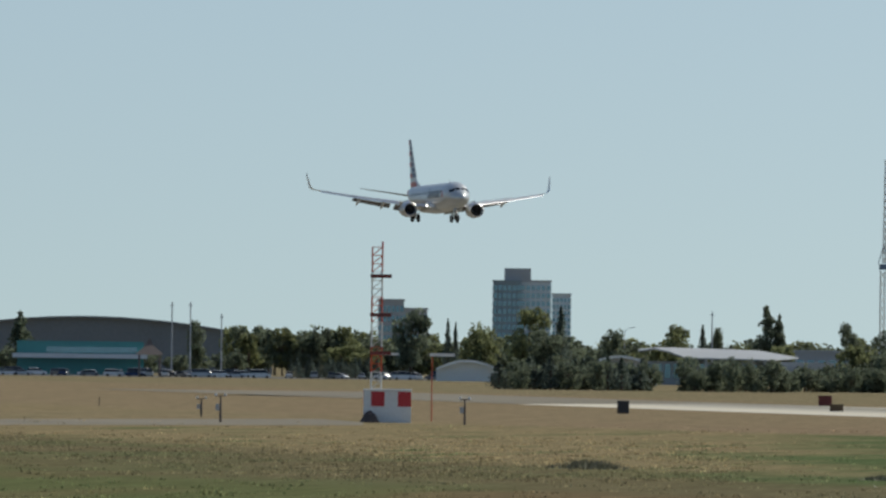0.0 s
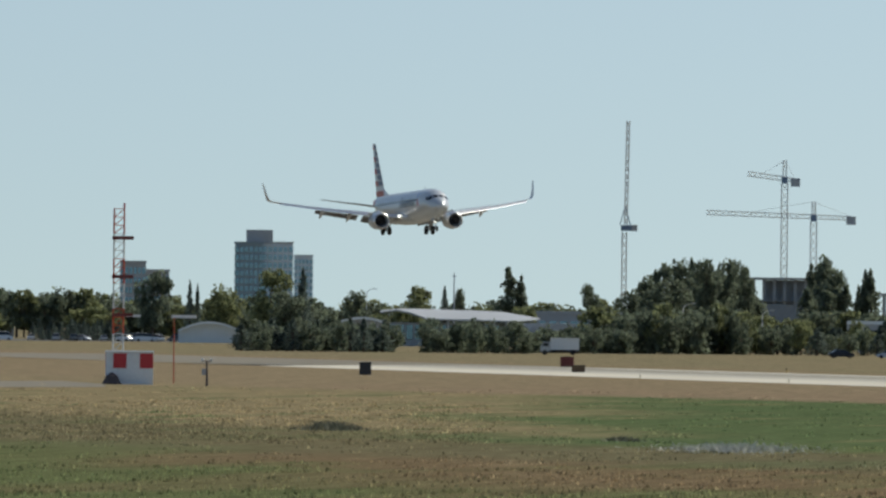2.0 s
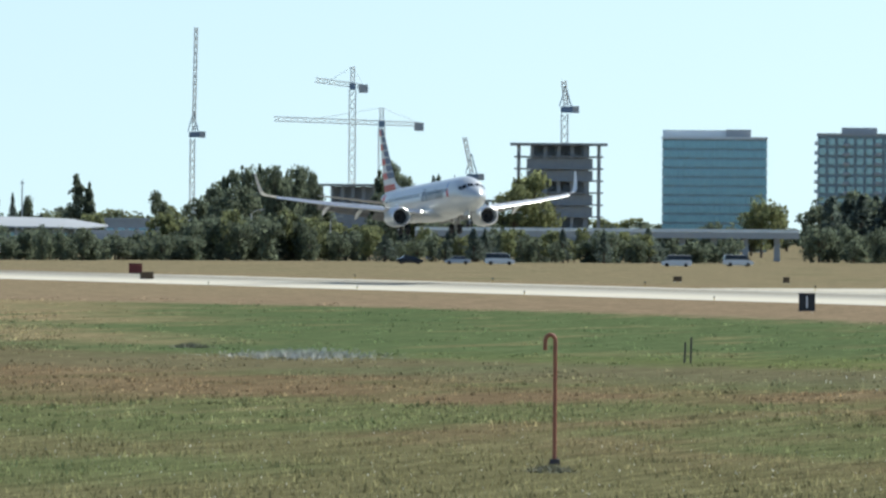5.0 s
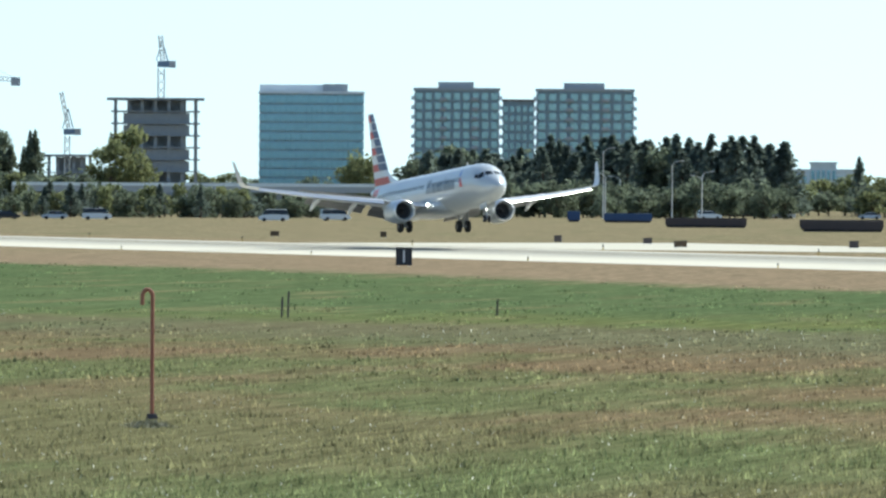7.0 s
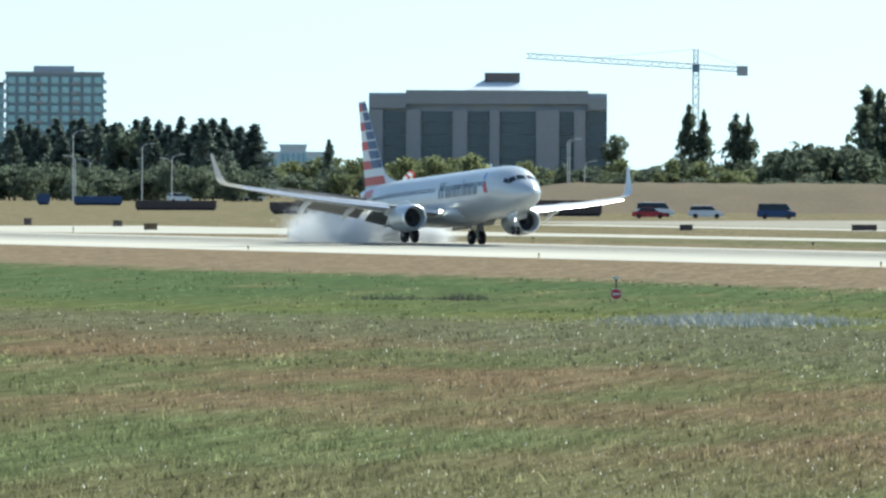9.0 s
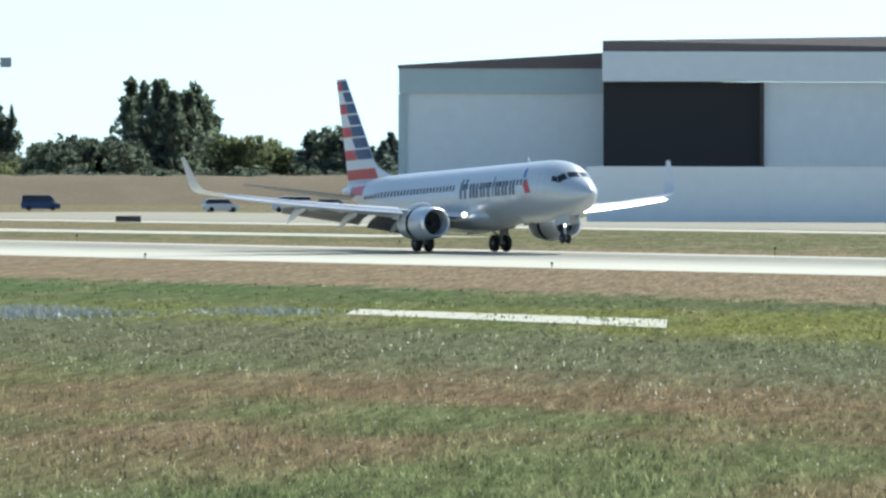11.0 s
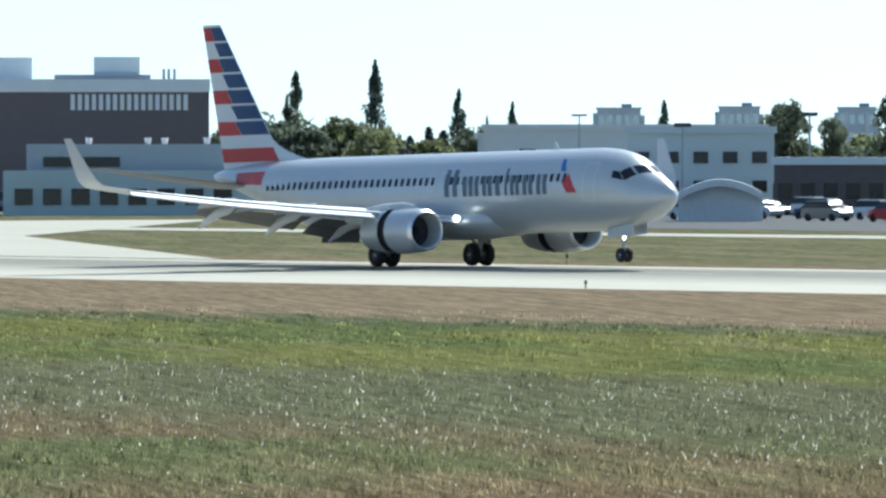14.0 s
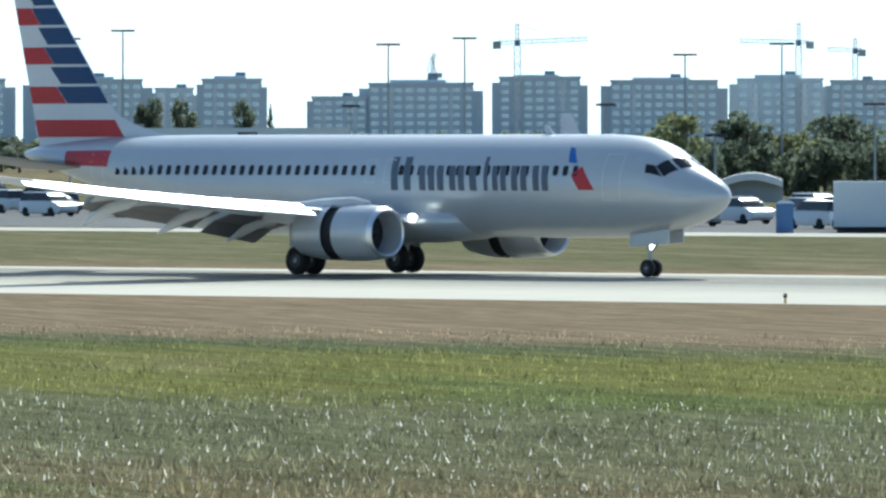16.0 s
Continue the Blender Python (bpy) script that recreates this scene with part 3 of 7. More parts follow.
        s.face([(ex - 1.0, ax + 0.81 * math.cos(2 * math.pi * j / 32), az + 0.81 * math.sin(2 * math.pi * j / 32)) for j in range(32)])
        part("fan", s, DARK, nac, "dark fan face")
        s = Shape()
        part("spinner", s.loft([circ(ex - 0.98, 0.26, k=16), circ(ex - 0.7, 0.2, k=16), circ(ex - 0.5, 0.04, k=16)]), DARK, nac, "", True)
        s = Shape()
        part("cascade", s.loft([circ(ex - 1.95, 1.03), circ(ex - 3.4, 0.99)], caps=False), DARK, nac, "dark reverser cascade ring", True)
        s = Shape()
        sleeve = part("reverser_sleeve", s.loft([circ(ex - 2.01, 1.135), circ(ex - 2.6, 1.10), circ(ex - 3.3, 1.0), circ(ex - 3.75, 0.90), circ(ex - 3.70, 0.86), circ(ex - 2.2, 1.0)], caps=False), SILVER, nac, "sliding silver reverser sleeve", True)
        sleeves.append(sleeve)
        s = Shape()
        part("core_nozzle", s.loft([circ(ex - 3.0, 0.62, k=20), circ(ex - 4.4, 0.46, k=20), circ(ex - 4.45, 0.40, k=20), circ(ex - 3.9, 0.36, k=20), circ(ex - 5.0, 0.05, k=20)]), GEARGREY, nac, "", True)
        s = Shape()
        rings = []
        for dx, hw, z0, z1 in ((0.9, 0.05, 2.75, 2.86), (1.8, 0.2, 2.6, 3.02), (3.4, 0.24, 2.3, 2.95), (5.2, 0.22, 2.0, 2.75), (6.6, 0.1, 2.15, 2.4)):
            rings.append([(ex - dx, ax - hw, z0), (ex - dx, ax + hw, z0), (ex - dx, ax + hw, z1), (ex - dx, ax, z1 + 0.08), (ex - dx, ax - hw, z1)])
        part("pylon", s.loft(rings), SILVER, nac, "", True)
        # main gear
        gear = Shape()
        gy = 2.86 * side
        gear.tube((0, gy, 0.5), (0.15, gy + 0.15 * side, 2.3), 0.13, 0.15, 12)
        gear.tube((0, gy - 0.62, 0.565), (0, gy + 0.62, 0.565), 0.09, k=10)
        gear.tube((0.0, gy, 1.0), (0.1, gy - 1.4 * side, 1.9), 0.07, k=8)
        gear.box(-0.5, gy + 0.36 * side - 0.03, 1.05, 0.5, gy + 0.36 * side + 0.03, 2.25)
        leg = part("main_gear", gear, GEARGREY, plane, "grey main landing gear leg", True)
        for dy in (-0.43, 0.43):
            add_wheel(leg, 0.0, gy + dy, 0.565, 0.565, 0.40)
        # landing lamps in the wing root
        s = Shape()
        s.tube((NOSE - 14.5, 2.25 * side, 2.28), (NOSE - 14.3, 2.25 * side, 2.28), 0.16, 0.13, 12)
        part("landing_light", s, LANDLIGHT, wing, "bright landing light in the wing root")
    # aerial
    s = Shape()
    s.loft([[(NOSE - 9.0, -0.03, 5.47), (NOSE - 9.0, 0.03, 5.47), (NOSE - 9.45, 0.03, 5.47), (NOSE - 9.45, -0.03, 5.47)], [(NOSE - 9.3, -0.015, 5.85), (NOSE - 9.3, 0.015, 5.85), (NOSE - 9.5, 0.015, 5.85), (NOSE - 9.5, -0.015, 5.85)]])
    part("blade_aerial", s, FINWHITE, body)
    # nose gear
    s = Shape()
    s.tube((15.6, 0, 0.34), (15.45, 0, 1.9), 0.08, 0.1, 12)
    s.tube((15.6, -0.32, 0.345), (15.6, 0.32, 0.345), 0.05, k=8)
    s.tube((15.55, 0, 0.9), (16.4, 0, 1.7), 0.05, k=8)
    leg = part("nose_gear", s, GEARGREY, plane, "grey nose landing gear leg", True)
    for dy in (-0.2, 0.2):
        add_wheel(leg, 15.6, dy, 0.345, 0.345, 0.2)
    for dy in (-0.42, 0.42):
        s = Shape()
        s.loft([[(14.9, dy - 0.02, 1.75), (16.9, dy - 0.02, 1.85), (16.9, dy - 0.02, 1.35), (14.9, dy - 0.02, 1.15)], [(14.9, dy + 0.02, 1.75), (16.9, dy + 0.02, 1.85), (16.9, dy + 0.02, 1.35), (14.9, dy + 0.02, 1.15)]])
        part("gear_door", s, SILVER, leg)
    s = Shape()
    s.tube((15.62, 0, 1.15), (15.72, 0, 1.15), 0.11, 0.09, 12)
    part("taxi_light", s, LANDLIGHT, leg, "bright taxi light on the nose leg")
    return plane, spoilers, sleeves, wings


def add_wheel(leg, x, y, z, r, w):
    prof = [(0.55, 0.5), (0.72, 0.5), (0.9, 0.46), (0.985, 0.32), (1.0, 0.1), (1.0, -0.1), (0.985, -0.32), (0.9, -0.46), (0.72, -0.5), (0.55, -0.5)]
    s = Shape()
    k = 24
    s.loft([[(r * a * math.cos(2 * math.pi * j / k), w * b, r * a * math.sin(2 * math.pi * j / k)) for j in range(k)] for a, b in prof], caps=False)
    tyre = part("wheel", s, TYRE, leg, "black tyre on a grey hub", True, pose(x, y, z))
    s = Shape()
    s.loft([[(r * a * math.cos(2 * math.pi * j / k), w * b, r * a * math.sin(2 * math.pi * j / k)) for j in range(k)] for a, b in ((0.1, 0.3), (0.4, 0.26), (0.56, 0.42), (0.56, -0.42), (0.4, -0.26), (0.1, -0.3))])
    part("hub", s, HUBSHADE, leg, "", True, pose(x, y, z))
    return tyre


airliner, SPOILERS, SLEEVES, WINGS = build_airliner()

# ---- big buildings along the far side ----


def building(name, label, az, r, w, h, depth, wall, glass, cols, floors, turn=0.0, fill=(0.62, 0.6), z0=0.0, base=3.0, roof=None, category="building", top_gap=1.0):
    """A storeyed block: wall, roof slab, and a pane for every window on three sides."""
    t = thing(name, label, category, facing(az, r, z0, turn))
    s = Shape().box(-w / 2, 0, -4, w / 2, depth, h)
    body = part("wall", s, wall, t)
    s = Shape().box(-w / 2 - 0.3, -0.3, h + 0.004, w / 2 + 0.3, depth + 0.3, h + 0.7)
    part("roof", s, roof or wall, t)
    if floors:
        fh, cw = (h - base - top_gap) / floors, w / cols
        pw, ph = cw * fill[0], fh * fill[1]
        me = Shape().box(-pw / 2, -0.12, 0, pw / 2, 0.1, ph).mesh("window", glass)
        n = max(2, int(depth / cw / 2))
        for f in range(floors):
            z = base + f * fh + (fh - ph) / 2
            for c in range(cols):
                part("window", me, None, body, m=pose(-w / 2 + (c + 0.5) * cw, 0, z))
            for c in range(n):
                y = depth * (c + 0.5) / n
                part("window", me, None, body, m=pose(w / 2, y, z, 0, 0, 90))
                part("window", me, None, body, m=pose(-w / 2, y, z, 0, 0, -90))
    return t


def add_box(t, name, x0, y0, z0, x1, y1, z1, material, label=""):
    return part(name, Shape().box(x0, y0, z0, x1, y1, z1), material, t, label)


# two slab towers and a glass one, far behind
b = building("office_tower", "grey concrete office slab tower with stepped rooftop plant", 167.966, 4300, 12.48, 38.65, 24, TOWERWALL, BLUEGLASS, 6, 10)
add_box(b, "rooftop_plant", -1.25, 4, 0.0 + 38.65, 10.49, 18, 44.7, GREYWALL, "grey rooftop plant room")
b = building("office_tower", "paler grey office tower joined to a darker slab", 167.797, 4304, 13.48, 38.8, 20, HAZEWALL, BLUEGLASS, 6, 10, roof=GREYWALL)
building("glass_tower", "pale blue glass tower behind grey slabs", 167.645, 4700, 9.0, 35.72, 20, HAZEWALL, BLUEGLASS, 5, 10)
b = building("apartment_block", "dark stepped concrete block behind trees", 168.647, 3300, 8.62, 24.08, 18, GREYWALL, BLUEGLASS, 6, 6)
building("apartment_block", "grey flat-roofed block behind trees", 168.507, 3320, 8.43, 21.3, 18, GREYWALL, BLUEGLASS, 6, 5)


def arched_hall(name, label, az, r, w, h, depth, roof, wall, rise, turn=0.0):
    t = thing(name, label, "hall", facing(az, r, 0, turn))
    n = 20
    prof = [(-w / 2 + w * i / n, h - rise + rise * math.sin(math.pi * (0.08 + 0.84 * i / n))) for i in range(n + 1)]
    s = Shape()
    s.loft([[(x, -1.5, z) for x, z in prof] + [(x, -1.5, z + 0.6) for x, z in reversed(prof)], [(x, depth, z) for x, z in prof] + [(x, depth, z + 0.6) for x, z in reversed(prof)]])
    part("roof", s, roof, t, "", True)
    s = Shape()
    low = [(x, z - 0.01) for x, z in prof]
    s.loft([[(-w / 2, 0, -3)] + [(x, 0, z) for x, z in low] + [(w / 2, 0, -3)], [(-w / 2, depth - 1, -3)] + [(x, depth - 1, z) for x, z in low] + [(w / 2, depth - 1, -3)]])
    part("wall", s, wall, t)
    return t


arched_hall("exhibition_hall", "long hall under a low dark arched roof", 170.44, 2700, 103.46, 15.06, 50, GREYROOF, GREYROOF, 7.52)
TEAL = mat("bright teal panels", (0.07, 0.28, 0.28), 0.5, 0, 0.1, 0.2)
b = thing("market_building", "low teal-walled commercial building with white canopy", "building", facing(170.472, 2420))
add_box(b, "wall", -15.74, 0, -2, 15.74, 20, 8.36, TEAL)
add_box(b, "canopy", -16.86, -3, 4.15, 16.58, 0, 5.27, WHITE, "white canopy strip")
add_box(b, "window_band", -8.43, -0.15, 5.55, 14.05, 0.1, 6.96, BLUEGLASS)


def pavilion(az, r):
    t = thing("pavilion", "small pavilion with a dark pyramid roof on posts", "pavilion", facing(az, r))
    s = Shape()
    z0, z1 = 5.2, 9.0
    s.loft([[(-3.4, -3.4, z0), (3.4, -3.4, z0), (3.4, 3.4, z0), (-3.4, 3.4, z0)], [(-0.9, -0.9, z0 + 2.3), (0.9, -0.9, z0 + 2.3), (0.9, 0.9, z0 + 2.3), (-0.9, 0.9, z0 + 2.3)], [(-0.2, -0.2, z1), (0.2, -0.2, z1), (0.2, 0.2, z1), (-0.2, 0.2, z1)]])
    part("roof", s, BROWNROOF, t, "dark pyramid roof")
    for x in (-2.4, 2.4):
        for y in (-2.4, 2.4):
            part("post", Shape().tube((x, y, -1), (x, y, 5.2), 0.25, k=6), BROWNROOF, t)


pavilion(170.066, 2300)

# station building with a swooping roof, and round sheds near it
def wave_terminal():
    r = 2150
    t = thing("terminal_building", "low glass-fronted building under a swooping grey metal roof", "building", facing(166.717, r))
    u, z0 = 12.48 / 100, 7.73
    front = [(-142, -4), (-113, 0), (-88, -5), (-59, -15), (-30, -16), (30, -16.5), (86, -18)]
    back = [(-142, -1), (-110, 2), (-80, 2), (-40, 1), (20, 0), (75, -2), (142, -13)]
    s = Shape()
    s.loft([[(x * u, y, z0 + z * u) for x, z in p] + [(x * u, y, z0 + z * u + 0.35) for x, z in reversed(p)] for p, y in ((front, -4), (back, 24))])
    part("roof", s, GREYWALL, t, "grey swooping metal roof", True)
    s = Shape()
    curl = [(98, -24), (112, -28), (124, -35), (130, -40)]
    s.loft([[(x * u, y, z0 + z * u) for x, z in curl] + [(x * u, y, z0 + z * u + 0.3) for x, z in reversed(curl)] for y in (-3, 9)])
    part("canopy_roof", s, GREYWALL, t, "curling grey canopy", True)
    wl, wr, zw = -128 * u, 70 * u, z0 - 20 * u
    add_box(t, "wall", wl, 0, -2, wr, 20, zw, GREYWALL)
    add_box(t, "side_wing", wr + 0.1, 6, -2, 205 * u, 22, z0 - 19 * u, GREYWALL)
    step = (wr - wl) / 13
    for i in range(13):
        x = wl + i * step
        add_box(t, "window", x + 0.3, -0.2, 1.5, x + step - 0.3, 0.1, zw - 0.6, BLUEGLASS)
    for x in (-136 * u, -22 * u, 60 * u, 82 * u):
        part("column", Shape().tube((x, -3, -1), (x, -3, z0 - 15 * u), 0.35, k=8), GREYWALL, t)


wave_terminal()
arched_hall("round_roofed_shed", "pale shed with a curved metal roof", 168.194, 2250, 14.37, 4.35, 18, PALEWALL, PALEWALL, 2.6)
arched_hall("round_roofed_shed", "small pale curved-roof shed behind shrubs", 167.296, 2260, 9.97, 5.8, 14, PALEWALL, GREYWALL, 1.2)
building("low_warehouse", "low grey warehouse among trees", 166.017, 2300, 20.03, 7.49, 20, GREYWALL, BLUEGLASS, 8, 1)


# tower under construction
def frame_tower(az, r, w, h, floors, cols, depth=24.0, z0=0.0, overhang=1.8):
    t = thing("unfinished_tower", "bare concrete tower under construction with open floors", "building", facing(az, r, z0))
    fh = h / floors
    for f in range(floors + 1):
        o = overhang if f == floors else 0.6
        add_box(t, "floor_slab", -w / 2 - o, -o, f * fh - 0.35, w / 2 + o, depth + o, f * fh + (0.25 if f == floors else 0), SITECONC)
    cm = Shape().box(-0.45, -0.45, -2, 0.45, 0.45, h - 0.4).mesh("column", SITECONC)
    for c in range(cols):
        for y in (0.6, depth * 0.5, depth - 0.6):
            part("column", cm, None, t, m=pose(-w / 2 + 0.6 + (w - 1.2) * c / (cols - 1), y, 0))
    add_box(t, "core", -w * 0.30, depth * 0.3, -2, w * 0.36, depth * 0.75, h - 0.5, SITECONC, "dark concrete core")
    for f in range(floors - 1):
        if f % 3 != 2:
            add_box(t, "infill_wall", -w * 0.38, 0.4, f * fh, w * 0.40, 0.7, f * fh + fh * 0.8, SITECONC)
    return t


UC_R = 2700
frame_tower(163.601, UC_R, 23.51, 30.02, 9, 7)
frame_tower(164.811, 2900, 19.87, 19.18, 3, 7)
frame_tower(164.105, 2850, 13.24, 14.63, 3, 6)


def lattice(s, a, b, w, n, rc=0.12, rd=0.07):
    """Four chords and diagonals from a to b."""
    a, b = Vector(a), Vector(b)
    q = (b - a).to_track_quat("Z", "Y")
    cs = [q @ Vector((x * w / 2, y * w / 2, 0)) for x, y in ((-1, -1), (1, -1), (1, 1), (-1, 1))]
    for c in cs:
        s.tube(a + c, b + c, rc, k=4)
    for i in range(n):
        p, p2 = a + (b - a) * (i / n), a + (b - a) * ((i + 1) / n)
        for j in range(4):
            c0, c1 = cs[j], cs[(j + 1) % 4]
            if i % 2:
                c0, c1 = c1, c0
            s.tube(p + c0, p2 + c1, rd, k=4)
    return s


def tower_crane(az, r, z0, zc, zapex, left, right, label, turn=0.0, w=1.9, lift=0.0):
    """Hammerhead crane: mast to zc, jib reaching left and right of it."""
    t = thing("tower_crane", label, "crane", facing(az, r, 0, turn))
    part("mast", lattice(Shape(), (0, 0, z0), (0, 0, zc), w, max(4, int((zc - z0) / 2.4)), 0.16, 0.10), STEELWHITE, t)
    part("cab", Shape().box(-0.9, -1.2, zc, 0.9, 1.2, zc + 2.0), CRANEBLUE, t, "blue slewing unit and cab")
    part("apex", lattice(Shape(), (0, 0, zc + 2.0), (0, 0, zapex), 1.1, 4, 0.14, 0.08), STEELWHITE, t)
    lng, sht = (left, right) if left > right else (-right, -left)
    sgn = -1 if left > right else 1
    L, S = max(left, right), min(left, right)
    part("jib", lattice(Shape(), (0, 0, zc + 1.4), (sgn * L, 0, zc + 1.4 + lift), 1.3, int(L / 2.2) + 2, 0.12, 0.07), STEELWHITE, t, "long lattice jib")
    part("counter_jib", lattice(Shape(), (0, 0, zc + 1.4), (-sgn * S, 0, zc + 1.4 - lift * S / L), 1.2, int(S / 2) + 2, 0.12, 0.07), STEELWHITE, t)
    part("counterweight", Shape().box(-sgn * S - 1.4, -0.9, zc - 0.9, -sgn * S + 1.4, 0.9, zc + 1.6), GREYWALL, t)
    s = Shape()
    s.tube((0, 0, zapex), (sgn * L * 0.6, 0, zc + 2.0 + lift * 0.6), 0.05, k=4)
    s.tube((0, 0, zapex), (-sgn * S * 0.9, 0, zc + 2.0), 0.05, k=4)
    part("tie_bar", s, STEELWHITE, t)
    return t


def luffing_crane(az, r, z0, zc, dx, zt, label, w=1.9):
    t = thing("luffing_crane", label, "crane", facing(az, r))
    part("mast", lattice(Shape(), (0, 0, z0), (0, 0, zc), w, max(4, int((zc - z0) / 2.4)), 0.18, 0.11), STEELWHITE, t)
    part("machinery", Shape().box(-1.1, -1.3, zc + 0.4, 2.2, 1.3, zc + 2.1), CRANEBLUE, t, "blue machinery deck")
    part("jib", lattice(Shape(), (0.4, 0, zc + 2.2), (dx, 0, zt), w * 0.62, max(6, int((zt - zc) / 2.4)), 0.17, 0.1), STEELWHITE, t, "raised lattice jib")
    part("a_frame", Shape().tube((1.8, 0, zc + 2.2), (0.2, 0, zc + 8.0), 0.18, k=5).tube((-1.4, 0, zc + 2.2), (0.2, 0, zc + 8.0), 0.14, k=5), CRANEBLUE, t)
    part("counterweight", Shape().box(2.0, -1.2, zc + 0.3, 4.0, 1.2, zc + 2.2), GREYWALL, t)
    return t


luffing_crane(165.758, 3000, 0, 33.46, 0.87, 67.78, "white crane with its lattice jib raised upright", 1.4)
tower_crane(164.818, 2950, 0, 48.17, 55.2, 11.3, 3.25, "white tower crane over a building site", lift=1.5)
tower_crane(164.645, 2930, 0, 36.57, 42.52, 32.32, 11.23, "white tower crane with a long level jib", lift=1.0)
luffing_crane(164.12, 2850, 0, 20.25, -1.82, 33.15, "small white luffing crane with steep jib", 1.5)
luffing_crane(163.569, UC_R + 12, 0, 38.47, -0.31, 47.73, "white climbing crane standing in an unfinished tower", 1.8)
tower_crane(157.302, 2500, 0, 31.96, 37.77, 43.54, 11.9, "white tower crane with a very long jib", lift=2.6, w=1.5)
tower_crane(132.282, 3300, 0, 34.12, 41.78, 6.9, 23.95, "white tower crane above distant apartment blocks", lift=1.0, w=2.2)
tower_crane(130.627, 3350, 0, 34.34, 42.5, 20.42, 3.89, "white tower crane above distant apartment blocks", lift=0.5, w=2.0)
tower_crane(130.294, 3500, 0, 32.72, 38.4, 10.16, 2.44, "small white tower crane far off", lift=0.3, w=1.8)
luffing_crane(132.791, 3400, 0, 23.6, 1.18, 32.67, "small white crane jib over roofs", 1.6)

# glass office block and the pair of apartment towers
b = building("glass_office_block", "blue curtain-glass office block with plant screen on top", 162.684, 2900, 30.98, 33.58, 30, TOWERWALL, BLUEGLASS, 20, 11, fill=(0.9, 0.78), roof=PALEWALL, top_gap=0.3)
add_box(b, "plant_screen", -15.49, 3, 33.75, 10.1, 26, 36.25, PALEWALL, "pale rooftop plant screen")
add_box(b, "plant_room", 3.37, 2, 33.75, 10.78, 20, 36.49, GREYWALL)
for az, w, zt, lbl in ((161.829, 24.38, 33.85, "grey-green apartment tower with many balcony windows"), (161.074, 27.96, 33.74, "broad apartment tower with greenish window bays")):
    b = building("apartment_tower", lbl, az, 2800, w, zt, 22, TOWERWALL, GREENGLASS, 9, 11, fill=(0.66, 0.66), roof=GREYWALL, category="building", top_gap=0.4)
    add_box(b, "penthouse", -w * 0.22, 3, zt + 0.5, w * 0.2, 18, zt + 2.4, GREYWALL, "dark rooftop penthouse")
    for f in range(11):
        for x in (-w / 2 - 0.9, w / 2 - 0.2):
            add_box(b, "balcony", x, -0.9, 3.4 + f * (zt - 3.4) / 11, x + 1.1, 5, 3.7 + f * (zt - 3.4) / 11 + 0.8, HAZEWALL)
        for x in (-w * 0.20, w * 0.17):
            add_box(b, "balcony", x, -1.3, 3.1 + f * (zt - 3.4) / 11, x + w * 0.08, -0.01, 3.4 + f * (zt - 3.4) / 11 + 0.7, GREYWALL)
building("apartment_tower", "narrow beige apartment tower between two others", 161.466, 3100, 10.08, 33.34, 16, TOWERWALL, GREENGLASS, 5, 10, roof=BROWNROOF)
building("low_office", "low flat grey office far off", 159.67, 3000, 8.01, 13.69, 16, HAZEWALL, BLUEGLASS, 5, 2)
building("low_office", "long flat-topped grey building far off", 159.862, 3300, 47.9, 12.08, 16, HAZEWALL, BLUEGLASS, 16, 2)


# big concrete hotel
def hotel():
    r = 2150
    w, h = 52.67, 24.15
    t = thing("hotel", "large grey concrete hotel with deep window bays and sloped skylight", "building", facing(158.525, r))
    add_box(t, "wall", -w / 2, 2.2, -2, w / 2, 40, h - 0.6, GREYWALL)
    xs = [-0.5, -0.43, -0.345, -0.27, -0.15, -0.075, 0.005, 0.06, 0.20, 0.31, 0.36, 0.42, 0.5]
    pale = mat("hotel concrete", (0.36, 0.36, 0.36), 0.8, 0, 0.08, 0.2, 0.1)
    add_box(t, "parapet", -w * 0.345, 0.4, h - 3.0, w * 0.42, 2.2, h, pale)
    add_box(t, "parapet", -w * 0.5, 0.4, h - 4.0, -w * 0.345, 2.2, h - 1.2, pale)
    add_box(t, "parapet", w * 0.42, 0.4, h - 4.2, w * 0.5, 2.2, h - 1.6, pale)
    for i, (a, b_) in enumerate(zip(xs, xs[1:])):
        if i % 2 == 0 or i == 8:
            add_box(t, "pier", a * w + 0.1, 0.0, -2, b_ * w - 0.6, 2.2, h - 4.3, pale)
        else:
            for f in range(7):
                add_box(t, "window", a * w - 0.3, 1.9, 1.5 + f * (h - 6) / 7, b_ * w, 2.15, 1.5 + (f + 0.93) * (h - 6) / 7, BAYGLASS)
    s = Shape()
    x0, x1 = -w * 0.12, w * 0.17
    s.loft([[(x0, 6, h - 0.6), (x1, 6, h - 0.6), (x1, 30, h - 0.6), (x0, 30, h - 0.6)], [(-w * 0.01, 14, h + 2.6), (w * 0.12, 14, h + 2.6), (w * 0.12, 24, h + 2.6), (-w * 0.01, 24, h + 2.6)]])
    part("skylight", s, PALEWALL, t, "pale sloped skylight roof")
    add_box(t, "rooftop_lounge", -w * 0.015, 12, h + 2.0, w * 0.135, 26, 28.16, BROWNROOF, "dark rooftop lounge")


hotel()


